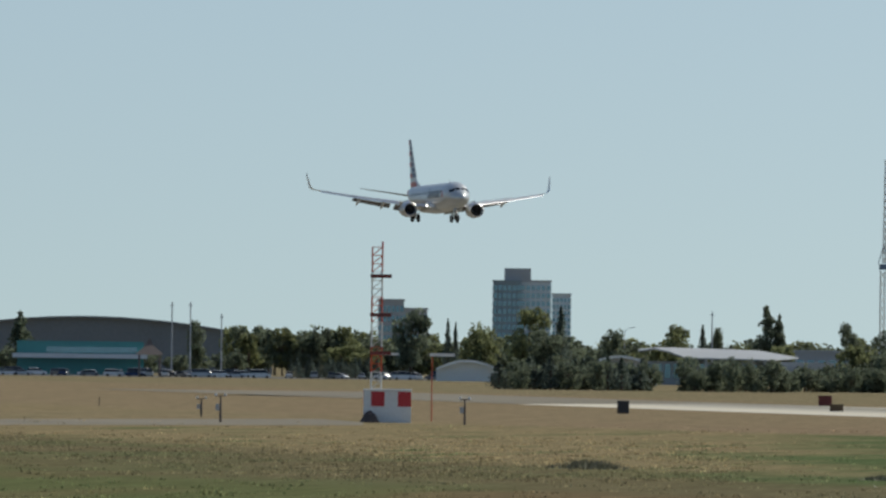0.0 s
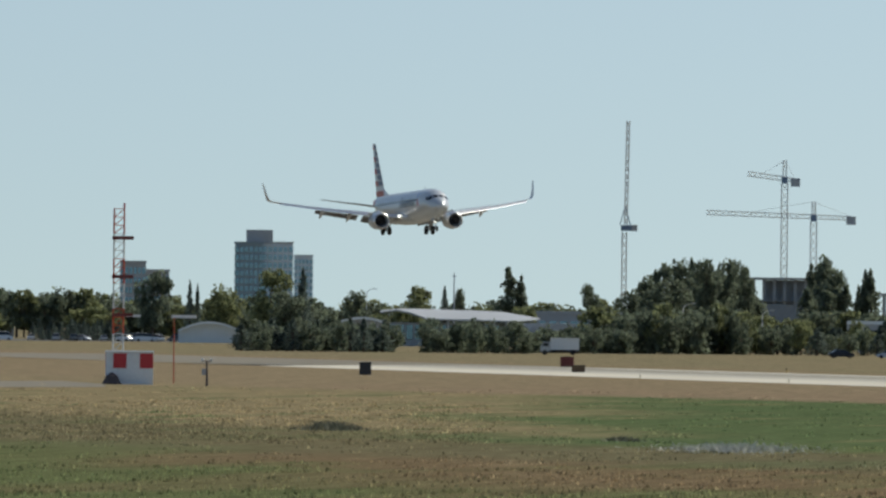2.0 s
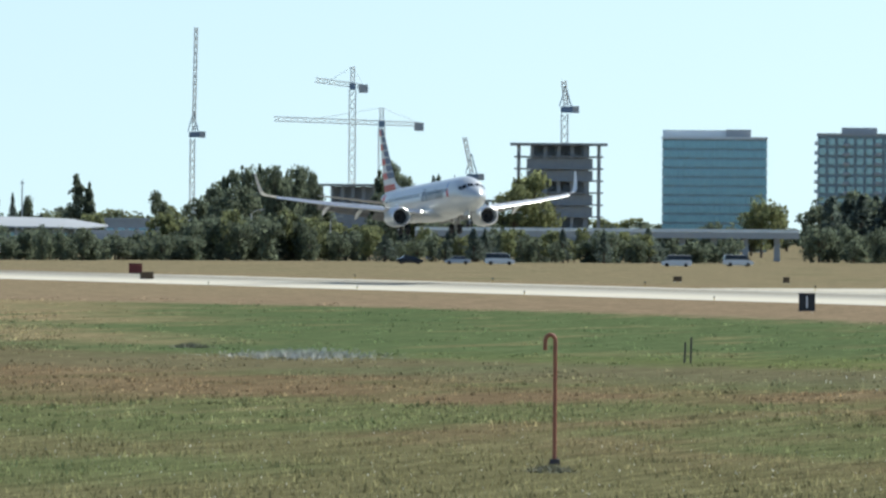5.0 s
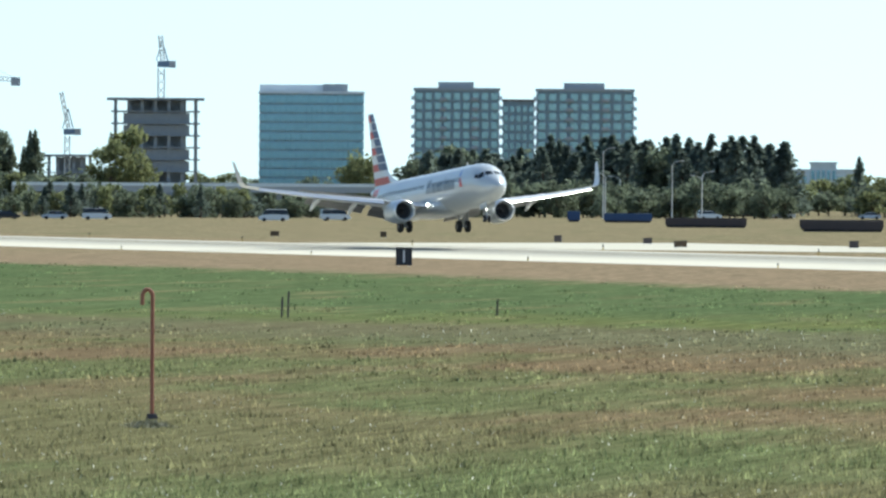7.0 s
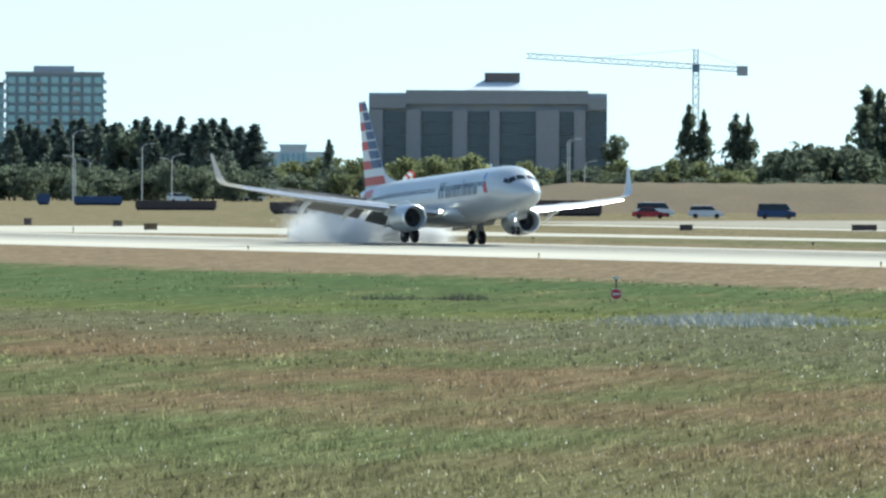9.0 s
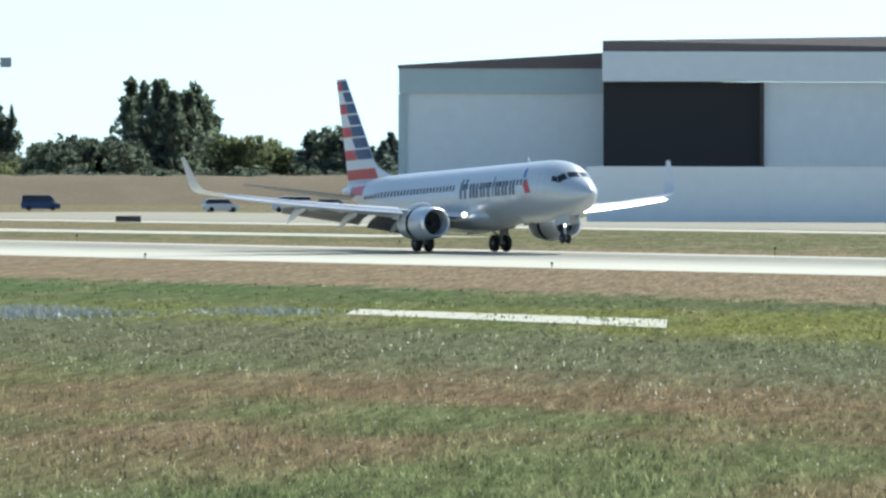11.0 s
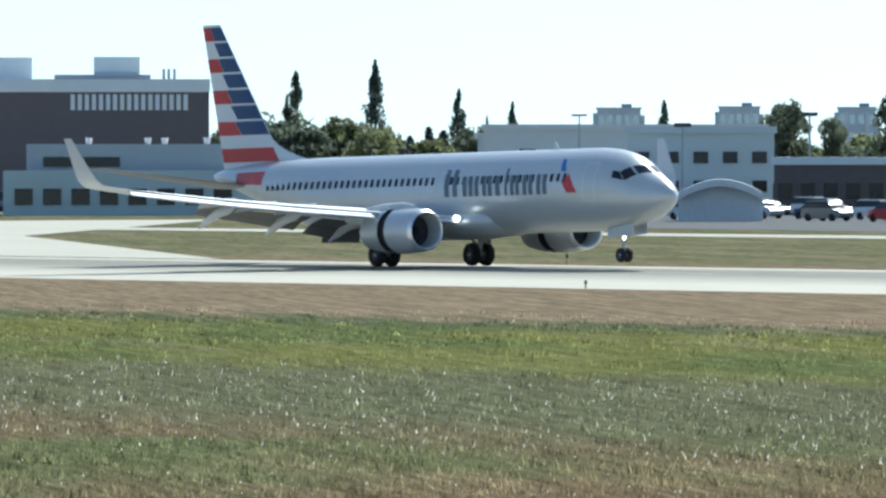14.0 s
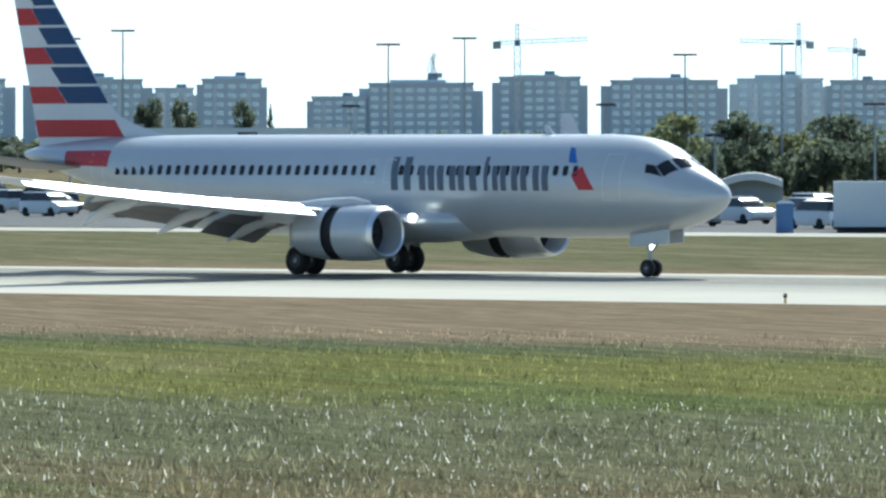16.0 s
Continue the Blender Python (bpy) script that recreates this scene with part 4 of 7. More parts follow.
# maintenance hangars
def small_hangar():
    r = 1190
    w, h = 38.69, 18.57
    t = thing("hangar", "grey metal hangar with a low row of windows", "hangar", facing(153.779, r, 0, -4))
    add_box(t, "wall", -w / 2, 0, -1, w / 2, 60, h - 3.6, PALEWALL)
    add_box(t, "fascia", -w / 2 - 0.2, -0.6, h - 3.6, w / 2 + 0.2, 60, h - 0.6, TEALWALL, "pale teal fascia")
    s = Shape().loft([[(-w / 2 - 0.3, -0.8, h - 0.6), (w / 2 + 0.3, -0.8, h - 0.6), (w / 2 + 0.3, 61, h - 0.6), (-w / 2 - 0.3, 61, h - 0.6)], [(-w / 2 - 0.3, -0.8, h - 0.2), (w / 2 + 0.3, -0.8, h + 2.2), (w / 2 + 0.3, 61, h + 2.2), (-w / 2 - 0.3, 61, h - 0.2)]])
    part("roof", s, BROWNROOF, t)
    add_box(t, "corner_post", -w / 2 - 0.25, -0.35, -1, -w / 2 + 0.7, 0.3, h - 3.7, TEALWALL)
    for i in range(int(w / 1.5)):
        add_box(t, "window", -w / 2 + 1.0 + i * 1.5, -0.12, 1.4, -w / 2 + 2.2 + i * 1.5, 0.1, 3.0, BAYGLASS)
    add_box(t, "plinth", -w / 2 + 0.75, -0.2, -1, w / 2, 0.1, 1.2, GREYWALL)


small_hangar()


def big_hangar():
    r = 1180
    k = r / 17225.0
    t = thing("hangar", "huge white aircraft hangar with low gable and sliding doors", "hangar", facing(149.084, r))
    zp, ze = 22.94, 20.09
    # gable wall: peak over local x = 0
    xr, xl = 545 * k, -760 * k
    s = Shape()
    zl = zp - (zp - ze) * 760 / 545.0
    s.loft([[(xl, 0, -1), (xr, 0, -1), (xr, 0, ze), (0, 0, zp), (xl, 0, zl)], [(xl, 75, -1), (xr, 75, -1), (xr, 75, ze), (0, 75, zp), (xl, 75, zl)]])
    part("wall", s, PALEWALL, t, "white corrugated gable wall")
    add_box(t, "side_wing", xr, 4, -1, xr + 118 * k, 70, 19.82, PALEWALL)
    # the door hall, a little forward
    zd, zt0 = 19.94, 21.85
    xd = -380 * k
    add_box(t, "door_hall", -1330 * k, -6, zd - 3.6, xd, -0.01, zd, PALEWALL, "pale lintel over the hangar doors")
    add_box(t, "jamb", xd - 26 * k, -6, -1, xd, -0.01, zd - 3.61, PALEWALL)
    s = Shape()
    s.loft([[(-1330 * k, -5.5, zd + 0.01), (xd, -5.5, zd + 0.01), (0, 0.3, zp - 0.2), (-1330 * k, -5.5, zt0 - 0.6)], [(-1330 * k, 20, zd + 0.01), (xd, 20, zd + 0.01), (0, 20, zp - 0.2), (-1330 * k, 20, zt0 - 0.6)]])
    part("roof", s, BROWNROOF, t, "brown weathered roof edge")
    zd2 = zd - 3.7
    doors = [(-1330, -1050), (-1046, -740), (-736, -407)]
    for i, (a, b_) in enumerate(doors):
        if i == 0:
            # a near-black sheet stands for the shaded inside of the open doorway
            add_box(t, "door_opening", a * k, -4, -1, b_ * k, -3.7, zd2, DARK, "dark sheet for the shade in an open doorway")
        else:
            add_box(t, "door", a * k, -5.2 + i * 0.4, -1, b_ * k, -4.9 + i * 0.4, zd2, PALEWALL, "pale sliding hangar door")
    for x in (-1046, -736):
        add_box(t, "door_edge", (x - 5) * k, -5.6, -1, (x + 2) * k, -5.3, zd2, DARKWALL)
    for i in range(46):
        x = xl + 420 * k + (xr - xl - 425 * k) * i / 45.0
        add_box(t, "cladding_rib", x, -0.09, 2, x + 0.15, 0.05, zp - abs(x) * (zp - ze) / xr - 0.5, PALEWALL)
    for x, hh in ((24, 2.2), (62, 1.5), (82, 1.5), (101, 1.5)):
        part("vent_pipe", Shape().tube((x * k, 3, zp - 1.2), (x * k, 3, zp + hh), 0.2, k=8), GREYWALL, t)
    return t


big_hangar()


def annex():
    r = 1060
    k = r / 17225.0
    t = thing("hangar_annex", "long low white and teal annex with rooftop machinery", "building", facing(149.184, r))
    zt = 6.51
    add_box(t, "wall", -350 * k, 0, -1, 560 * k, 18, zt, PALEWALL)
    add_box(t, "wall", 560 * k + 0.01, -2, -1, 1160 * k, 18, 5.07, TEALWALL, "pale teal wall")
    add_box(t, "wall", -1330 * k, -3, -1, -655 * k, -2.2, 6.04, PALEWALL)
    add_box(t, "canopy", -620 * k, -3, 5.0, -380 * k, 5, 5.43, GREYWALL)
    # no real recess: a dark panel on the wall gives the bays' shade
    add_box(t, "opening", 60 * k, -0.2, -1, 310 * k, 0.1, 5.17, DARKWALL, "dark panel for the shade in open bays")
    for x0, x1 in ((-250, -170), (-100, -20), (330, 420), (440, 520)):
        add_box(t, "window", x0 * k, -0.15, 2.0, x1 * k, 0.1, 3.4, BLUEGLASS)
    b_ = part("machinery_deck", Shape().box(20 * k, 2, zt + 0.01, 160 * k, 10, zt + 0.9), DARKWALL, t)
    part("cooling_unit", Shape().box(26 * k, 3, zt + 0.9, 75 * k, 9, zt + 2.9).tube((50 * k, 5, zt + 2.9), (50 * k, 5, zt + 3.6), 0.4, k=10), PALEWALL, t)
    part("cooling_unit", Shape().box(80 * k, 3, zt + 0.9, 140 * k, 9, zt + 2.8).tube((60 * k, 6, zt + 2.9), (60 * k, 6, zt + 3.9), 0.25, k=10), GREYWALL, t)
    for x, hh in ((-360, 0.8), (-330, 1.2), (-300, 0.9), (-150, 0.7), (215, 0.9), (400, 0.9), (455, 1.2)):
        part("roof_vent", Shape().tube((x * k, 4, zt), (x * k, 4, zt + hh * 0.6), 0.18, 0.22, k=10), BAREMETAL, t)
    # white tent and small bright van stand before it
    arched_hall("storage_tent", "white fabric storage tent with blue sides", 148.945, 1000, 9.58, 5.04, 10, WHITE, BLUE, 1.6)


annex()


def brown_office():
    r = 1010
    k = r / 17225.0
    t = thing("office_building", "dark brown clad office with pale band, window strip and rooftop units", "building", facing(146.279, r))
    zt, zb, w = 13.39, 12.04, 606 * k
    add_box(t, "wall", -w / 2, 0, -1, w / 2, 26, zb, BROWNCLAD)
    add_box(t, "fascia", -w / 2 - 0.1, -0.2, zb + 0.004, w / 2 + 0.1, 26, zt, PALEWALL, "pale fascia band")
    z0, z1 = 10.17, 11.81
    n = 17
    # pale wall colour on the panes paints in their bright reflection
    for i in range(n):
        x = (58 + 212 * i / n) * k
        add_box(t, "window", x, -0.15, z0, x + 212 * k / n * 0.62, 0.1, z1, PALEWALL, "window with its bright reflection painted pale")
    # two small panes with the same painted brightness
    for x in (-175, -152):
        add_box(t, "window", x * k, -0.15, z0 - 1.6, (x + 12) * k, 0.1, z0 - 0.9, PALEWALL)
    for x0, x1, z in ((-170, -105, 122), (-103, -10, 114), (100, 181, 113)):
        u = part("rooftop_unit", Shape().box(x0 * k, 4, zt + 0.01, x1 * k, 12, zt + (153 - z) * k), PALEWALL, t, "pale rooftop air unit")
    add_box(t, "roof_step", 30 * k, 3, zt + 0.005, 200 * k, 20, zt + 0.5, GREYWALL)
    for x in (224, 233, 243):
        part("vent_pipe", Shape().tube((x * k, 5, zt), (x * k, 5, zt + 1.1), 0.15, k=8), GREYWALL, t)
    # lower block before it
    t = thing("terminal_annex", "low grey two-level office with dark window strips", "building", facing(145.78, 900))
    k = 900 / 17225.0
    z = 6.59
    add_box(t, "wall", -170 * k, 0, -1, 190 * k, 14, z, GREYWALL)
    add_box(t, "lower_wing", -210 * k, -5, -1, 230 * k, -0.01, 4.13, TEALWALL)
    add_box(t, "window_strip", -140 * k, -0.15, z - 2.1, -5 * k, 0.1, z - 1.2, DARKGLASS)
    for i in range(8):
        add_box(t, "window", (-190 + 50 * i) * k, -5.15, 1.0, (-158 + 50 * i) * k, -4.9, 2.5, DARKGLASS)
    for x in (-60, 45, 75, 150):
        part("roof_vent", Shape().tube((x * k, 4, z), (x * k, 4, z + 0.6), 0.25, 0.35, k=10), BAREMETAL, t)


brown_office()

# low buildings and the distant town beyond the car park
building("flat_roofed_depot", "pale flat-roofed depot with dark strip windows", 142.824, 1150, 33.38, 8.35, 24, PALEWALL, DARKGLASS, 7, 1, fill=(0.7, 0.3), base=2.0)
building("beige_warehouse", "beige warehouse with dark doors", 142.378, 1000, 15.09, 7.74, 24, HAZEWALL, DARKGLASS, 5, 2, fill=(0.5, 0.4), base=0.8)
building("brick_office", "low brown office with wide dark windows", 141.548, 900, 12.54, 4.65, 16, BROWNROOF, DARKGLASS, 6, 1, fill=(0.6, 0.5), base=0.8, roof=PALEWALL)
building("white_depot", "long white depot with a low pitched roof", 143.143, 1160, 22.22, 7.35, 20, PALEWALL, DARKGLASS, 6, 1, fill=(0.5, 0.3))
arched_hall("storage_tent", "white fabric storage tent beside parked cars", 142.262, 820, 7.14, 2.97, 10, WHITE, WHITE, 1.5)
building("white_depot", "white industrial shed with ribbed walls", 133.996, 1000, 24.96, 5.55, 22, PALEWALL, DARKGLASS, 9, 1, fill=(0.3, 0.3), base=0.5)
arched_hall("storage_tent", "white fabric storage tent behind parked cars", 130.904, 800, 5.11, 1.82, 10, WHITE, GREYWALL, 0.8)
arched_hall("storage_tent", "white fabric storage tent behind parked cars", 136.718, 860, 6.49, 2.11, 10, WHITE, GREYWALL, 0.8)


def long_shed():
    t = thing("white_roofed_shed", "long low shed with a bright white metal roof", "shed", facing(143.71, 980))
    add_box(t, "wall", -12.4, 0, -1, 12.4, 12, 2.75, GREYWALL)
    s = Shape().loft([[(-12.9, -0.8, 2.76), (12.9, -0.8, 2.76), (12.9, 12.6, 2.76), (-12.9, 12.6, 2.76)], [(-12.9, -0.8, 2.95), (12.9, -0.8, 2.95), (12.9, 12.6, 4.4), (-12.9, 12.6, 4.4)]])
    part("roof", s, WHITE, t, "bright white sloping metal roof")
    for i in range(8):
        add_box(t, "door", -11.8 + 3.0 * i, -0.08, -0.02, -9.6 + 3.0 * i, 0.05, 2.2, DARKWALL if i % 3 else PALEWALL)


def brick_row():
    t = thing("brick_row", "low dark red-brown brick building with a flat grey roof", "building", facing(140.1, 850))
    brick = mat("dark red-brown brick", (0.15, 0.075, 0.06), 0.85, 0, 0.15, 1.0)
    add_box(t, "wall", -8.2, 0, -1, 6.9, 10, 3.0, brick)
    add_box(t, "roof", -8.5, -0.4, 3.004, 7.2, 10.4, 3.42, GREYWALL, "flat grey roof edge")
    for i in range(6):
        add_box(t, "window", -7.4 + 2.4 * i, -0.08, 1.0, -6.0 + 2.4 * i, 0.05, 2.3, DARKGLASS)
    t = thing("red_roofed_kiosk", "low pale kiosk under a dull red roof", "kiosk", facing(139.12, 830))
    add_box(t, "wall", -4.2, 0, -0.5, 4.2, 5, 1.85, HAZEWALL)
    add_box(t, "roof", -4.6, -0.5, 1.854, 4.6, 5.4, 2.35, mat("dull red roofing", (0.34, 0.07, 0.055), 0.7, 0, 0.12, 0.6), "dull red roof")
    t = thing("sign_board", "orange-red sign board on two posts", "sign", facing(140.935, 850))
    add_box(t, "panel", -1.4, -0.1, 4.55, 1.4, 0.1, 5.35, ORANGE, "orange-red panel")
    for x in (-1.0, 1.0):
        part("post", Shape().tube((x, 0.16, -0.3), (x, 0.16, 5.2), 0.06, k=8), GREYWALL, t)


long_shed()
brick_row()


def town(t_az, r, w, h, floors, cols, stepped=0.0):
    b = building("apartment_block", "distant flat-roofed apartment block with haze in its pale colours", t_az, r, w * 0.84, h, 20, HAZEWALL, HAZEGLASS, max(3, cols * 5 // 9), max(3, floors - 2), fill=(0.62, 0.5), base=1.0, top_gap=0.5)
    b["group"] = "distant apartment blocks"
    for side, low in ((-1, 0.94), (1, 0.90)):
        x0, x1 = sorted((side * w * 0.42, side * w * 0.5))
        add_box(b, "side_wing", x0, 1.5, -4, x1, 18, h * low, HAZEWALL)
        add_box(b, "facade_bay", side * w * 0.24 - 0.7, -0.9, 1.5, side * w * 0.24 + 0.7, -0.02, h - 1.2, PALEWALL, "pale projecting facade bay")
    if stepped:
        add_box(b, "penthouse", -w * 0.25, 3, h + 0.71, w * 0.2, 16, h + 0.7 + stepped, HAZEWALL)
    add_box(b, "lift_room", w * 0.05, 5, h + 0.705, w * 0.05 + 3.5, 9, h + 1.9 + stepped, TOWERWALL)
    return b


town(142.86, 3300, 17.63, 19.65, 5, 9)
town(142.152, 3300, 16.48, 20.06, 5, 9)
town(141.461, 3300, 15.33, 19.84, 5, 8)
town(140.995, 3350, 21.39, 21.58, 6, 10, 1.5)
town(140.563, 3300, 40.23, 24.39, 8, 18, 0.8)
town(139.765, 3300, 26.06, 22.06, 8, 11, 2.0)
town(139.213, 3300, 21.07, 19.92, 7, 10, 2.4)
town(138.479, 3300, 35.64, 18.2, 7, 14, 2.0)
town(137.514, 3400, 29.61, 21.45, 7, 12)
town(137.188, 3300, 36.4, 24.57, 9, 15, 0.6)
town(136.556, 3350, 36.95, 22.84, 8, 15, 0.9)
town(136.14, 3500, 16.26, 22.33, 8, 7)
town(135.624, 3300, 45.02, 22.88, 9, 18, 0.8)
town(134.81, 3300, 44.07, 22.61, 9, 18, 0.8)
town(134.301, 3450, 16.02, 20.3, 8, 7)
town(133.962, 3300, 23.95, 22.71, 9, 10, 0.9)
town(133.33, 3300, 22.03, 16.63, 8, 9)
town(132.848, 3300, 42.15, 21.17, 9, 17, 1.0)
town(132.15, 3300, 32.57, 23.19, 10, 14, 0.6)
town(131.418, 3300, 43.11, 21.95, 9, 18, 0.8)
town(130.737, 3350, 35.01, 22.69, 9, 14, 1.2)
town(130.272, 3300, 22.99, 21.81, 9, 10)

# ---- trees ----


def leafy(n, height, wide, kind, seed, fine=1.0):
    """A tree of a trunk, limbs and many small leaf sprays; unit size is metres."""
    rnd = random.Random(seed)
    t = thing("tree", "tree", "tree")
    tr = Shape()
    tr.tube((0, 0, -0.6), (0, 0, height * 0.35), height * 0.028, height * 0.02, 7)
    tr.tube((0, 0, height * 0.35), (rnd.uniform(-.2, .2), 0, height * 0.8), height * 0.02, height * 0.006, 6)
    lumps = []
    if kind == "conifer":
        for i in range(26):
            u = i / 25
            zz = height * (0.12 + 0.88 * u)
            rr = wide * 0.5 * (1 - u) ** 0.8 * rnd.uniform(0.7, 1.15) + 0.12
            for j in range(5):
                a = rnd.uniform(0, 2 * math.pi)
                lumps.append((rr * 0.62 * math.cos(a), rr * 0.62 * math.sin(a), zz - rr * 0.15, rr * 0.5, rr * 0.5, 0.30 * rr + 0.2))
    elif kind == "poplar":
        for i in range(44):
            u = rnd.random()
            zz = height * (0.06 + 0.88 * u)
            rr = wide * 0.5 * (0.62 + 0.38 * math.sin(math.pi * min(1, u + 0.12))) * min(1.0, 0.35 + (1 - u) * 2.6) * rnd.uniform(0.75, 1.05)
            a = rnd.uniform(0, 2 * math.pi)
            lumps.append((rr * 0.5 * math.cos(a), rr * 0.5 * math.sin(a), zz, rr * 0.62, rr * 0.62, height * 0.075))
    else:
        low = 0.02 if kind == "shrub" else 0.22
        for i in range(30):
            u = rnd.random()
            zz = height * (low + (0.95 - low) * u)
            rr = wide * 0.5 * max(0.12, math.sin(math.pi * (0.12 + 0.80 * u)) ** 0.75)
            a, d = rnd.uniform(0, 2 * math.pi), math.sqrt(rnd.random()) * 0.78
            q = wide * rnd.uniform(0.10, 0.19)
            lumps.append((rr * d * math.cos(a), rr * d * math.sin(a), min(zz, height - q * 0.7), q, q, q * rnd.uniform(0.7, 1.0)))
            tr.tube((0, 0, height * 0.25), (rr * d * math.cos(a) * 0.8, rr * d * math.sin(a) * 0.8, zz), height * 0.008, height * 0.002, 4)
    part("trunk", tr, BARK, t)
    lf = Shape()
    per = max(6, n // len(lumps))
    for cx, cy, cz, rx, ry, rz in lumps:
        for _ in range(per):
            d = Vector((rnd.gauss(0, 1), rnd.gauss(0, 1), rnd.gauss(0, 1))).normalized() * rnd.uniform(0.55, 1.08)
            p = Vector((cx + d.x * rx, cy + d.y * ry, cz + d.z * rz))
            sz = fine * rnd.uniform(0.5, 1.0) * 0.034 * (height + wide) * (0.75 if kind == "conifer" else 1)
            e = Euler((rnd.uniform(0, 6.3), rnd.uniform(0, 6.3), rnd.uniform(0, 6.3))).to_matrix()
            lf.face([p + e @ Vector(c) for c in ((-sz, 0, 0), (0, -sz * 0.55, sz * 0.15), (sz, 0, 0), (0, sz * 0.55, sz * 0.2))])
    part("crown", lf, {"conifer": CONIFER, "pale": LEAFPALE, "shrub": LEAF}.get(kind, LEAF), t)
    return t


LABELS = {"round": "broad dark green leafy tree", "pale": "yellow-green leafy tree with a loose crown", "poplar": "tall narrow dark poplar tree", "conifer": "dark green conifer tree", "shrub": "dense dark green shrub"}
PROTOS, LONERS = {}, {}
for kind, hh, ww in (("round", 10, 8.5), ("pale", 9, 8), ("poplar", 14, 5), ("conifer", 13, 5.5), ("shrub", 5, 5.5)):
    PROTOS[kind] = [(leafy(800, hh, ww, kind, 11 * i + len(kind), 1.12), hh, ww) for i in range(3)]
    LONERS[kind] = [(leafy(2100, hh, ww, kind, 7 * i + len(kind), 0.74), hh, ww) for i in range(3)]
TREES = random.Random(5)


def tree(kind, az, r, h, w, group="", label=""):
    """A tree at bearing az and range r, with its top at height h and width w."""
    proto, hh, ww = TREES.choice(LONERS[kind])
    x, y = spot(az, r)
    m = pose(x, y, 0, 0, 0, TREES.uniform(0, 360)) @ Matrix.Diagonal((1.3 * w / ww, 1.3 * w / ww, h / hh, 1))
    proto = copy_thing(proto, m)
    return tagged(proto, label or LABELS[kind], "tree", group)



def tree_row(kinds, az0, az1, r, n, h0, h1, wide, group, jitter=20.0):
    """A belt of trees or shrubs, grown together into one mass."""
    vs, fs, ms, base = [], [], [], 0
    n = int(n * 1.35)
    for i in range(n):
        u = (i + TREES.uniform(0.1, 0.9)) / n
        kind = TREES.choice(kinds)
        proto, hh, ww = TREES.choice(PROTOS[kind])
        az, rr, h, w = az0 + (az1 - az0) * u, r + TREES.uniform(-jitter, jitter), TREES.uniform(h0, h1), wide * TREES.uniform(0.85, 1.35)
        x, y = spot(az, rr)
        m = np.array(pose(x, y, 0, 0, 0, TREES.uniform(0, 360)) @ Matrix.Diagonal((w / ww, w / ww, h / hh, 1)))
        for o in proto.children:
            me = o.data
            co = np.empty(len(me.vertices) * 3)
            me.vertices.foreach_get("co", co)
            co = co.reshape(-1, 3) @ m[:3, :3].T + m[:3, 3]
            vs.append(co)
            slot = 0 if o.name.startswith("trunk") else {"conifer": 1, "pale": 2}.get(kind, 3)
            for p in me.polygons:
                fs.append([base + k for k in p.vertices])
                ms.append(slot)
            base += len(co)
    me = bpy.data.meshes.new("tree_belt")
    me.from_pydata(np.concatenate(vs).tolist(), [], fs)
    for mt in (BARK, CONIFER, LEAFPALE, LEAF):
        me.materials.append(mt)
    me.polygons.foreach_set("material_index", ms)
    tagged(new("tree_belt", me), "dense " + group + " of mixed leafy growth", "trees", kind="stuff")


# far belt behind the parked cars at the runway's start
tree_row(["round", "round", "pale"], 169.576, 168.745, 2620, 16, 11.04, 13.25, 9, "far tree belt")
tree_row(["round"], 171.137, 169.543, 2560, 14, 4, 7, 8, "far tree belt")
tree_row(["round", "pale"], 168.944, 167.946, 2500, 14, 6.5, 10.0, 9, "far tree belt")
tree("poplar", 170.819, 2450, 15.89, 5.41)
tree("round", 169.793, 2450, 13.58, 4.84)
tree("round", 168.528, 2350, 16.63, 10.23)
tree("conifer", 168.312, 2400, 14.74, 2.79)
tree("conifer", 168.266, 2400, 13.93, 2.23)
tree("pale", 168.113, 2420, 13.93, 9.27)
tree("pale", 167.83, 2300, 17.02, 10.01)
tree("conifer", 167.647, 2280, 17.41, 4.5)
tree("round", 167.746, 2250, 11.99, 9.14)
tree("round", 167.337, 2300, 12.32, 6.94)
tree("pale", 166.948, 2500, 14.08, 8.42)
tree("conifer", 166.812, 2480, 14.23, 3.46)
tree("round", 166.722, 2480, 13.42, 4.9)
tree("poplar", 166.434, 2500, 19.73, 5.81)
tree("poplar", 166.367, 2500, 17.58, 3.77)
tree("round", 165.958, 2500, 15.04, 6.39)
tree_row(["round", "pale"], 167.614, 165.62, 2520, 18, 6, 9.0, 9, "far tree belt")
# dark shrubs along the near edge of the car park
tree_row(["shrub", "conifer", "shrub"], 168.017, 167.113, 1760, 26, 3.6, 6.0, 4.6, "shrub border", 12)
tree_row(["shrub", "shrub", "round"], 166.93, 166.315, 1760, 18, 3.6, 6.4, 4.6, "shrub border", 12)
tree_row(["shrub", "round"], 166.282, 165.717, 1800, 16, 3.5, 6.0, 5.0, "shrub border", 16)
tree_row(["conifer"], 169.242, 168.677, 2330, 16, 3.5, 5.5, 2.6, "young conifers by the parked cars", 10)
# stretch with cranes
tree_row(["round"], 165.659, 164.994, 2500, 14, 12.5, 16.5, 10, "tall tree clump")
tree_row(["poplar"], 164.678, 164.445, 2450, 6, 14, 17.0, 6, "poplar clump")
tree("poplar", 164.352, 2450, 16.75, 2.6)
tree("poplar", 164.305, 2450, 19.61, 5.0)
tree("pale", 163.764, 2400, 20.1, 13.24)
tree("pale", 163.863, 2390, 17.09, 9.71)
tree_row(["round", "pale", "round"], 166.373, 163.913, 2350, 34, 6, 9.5, 9, "far tree belt")
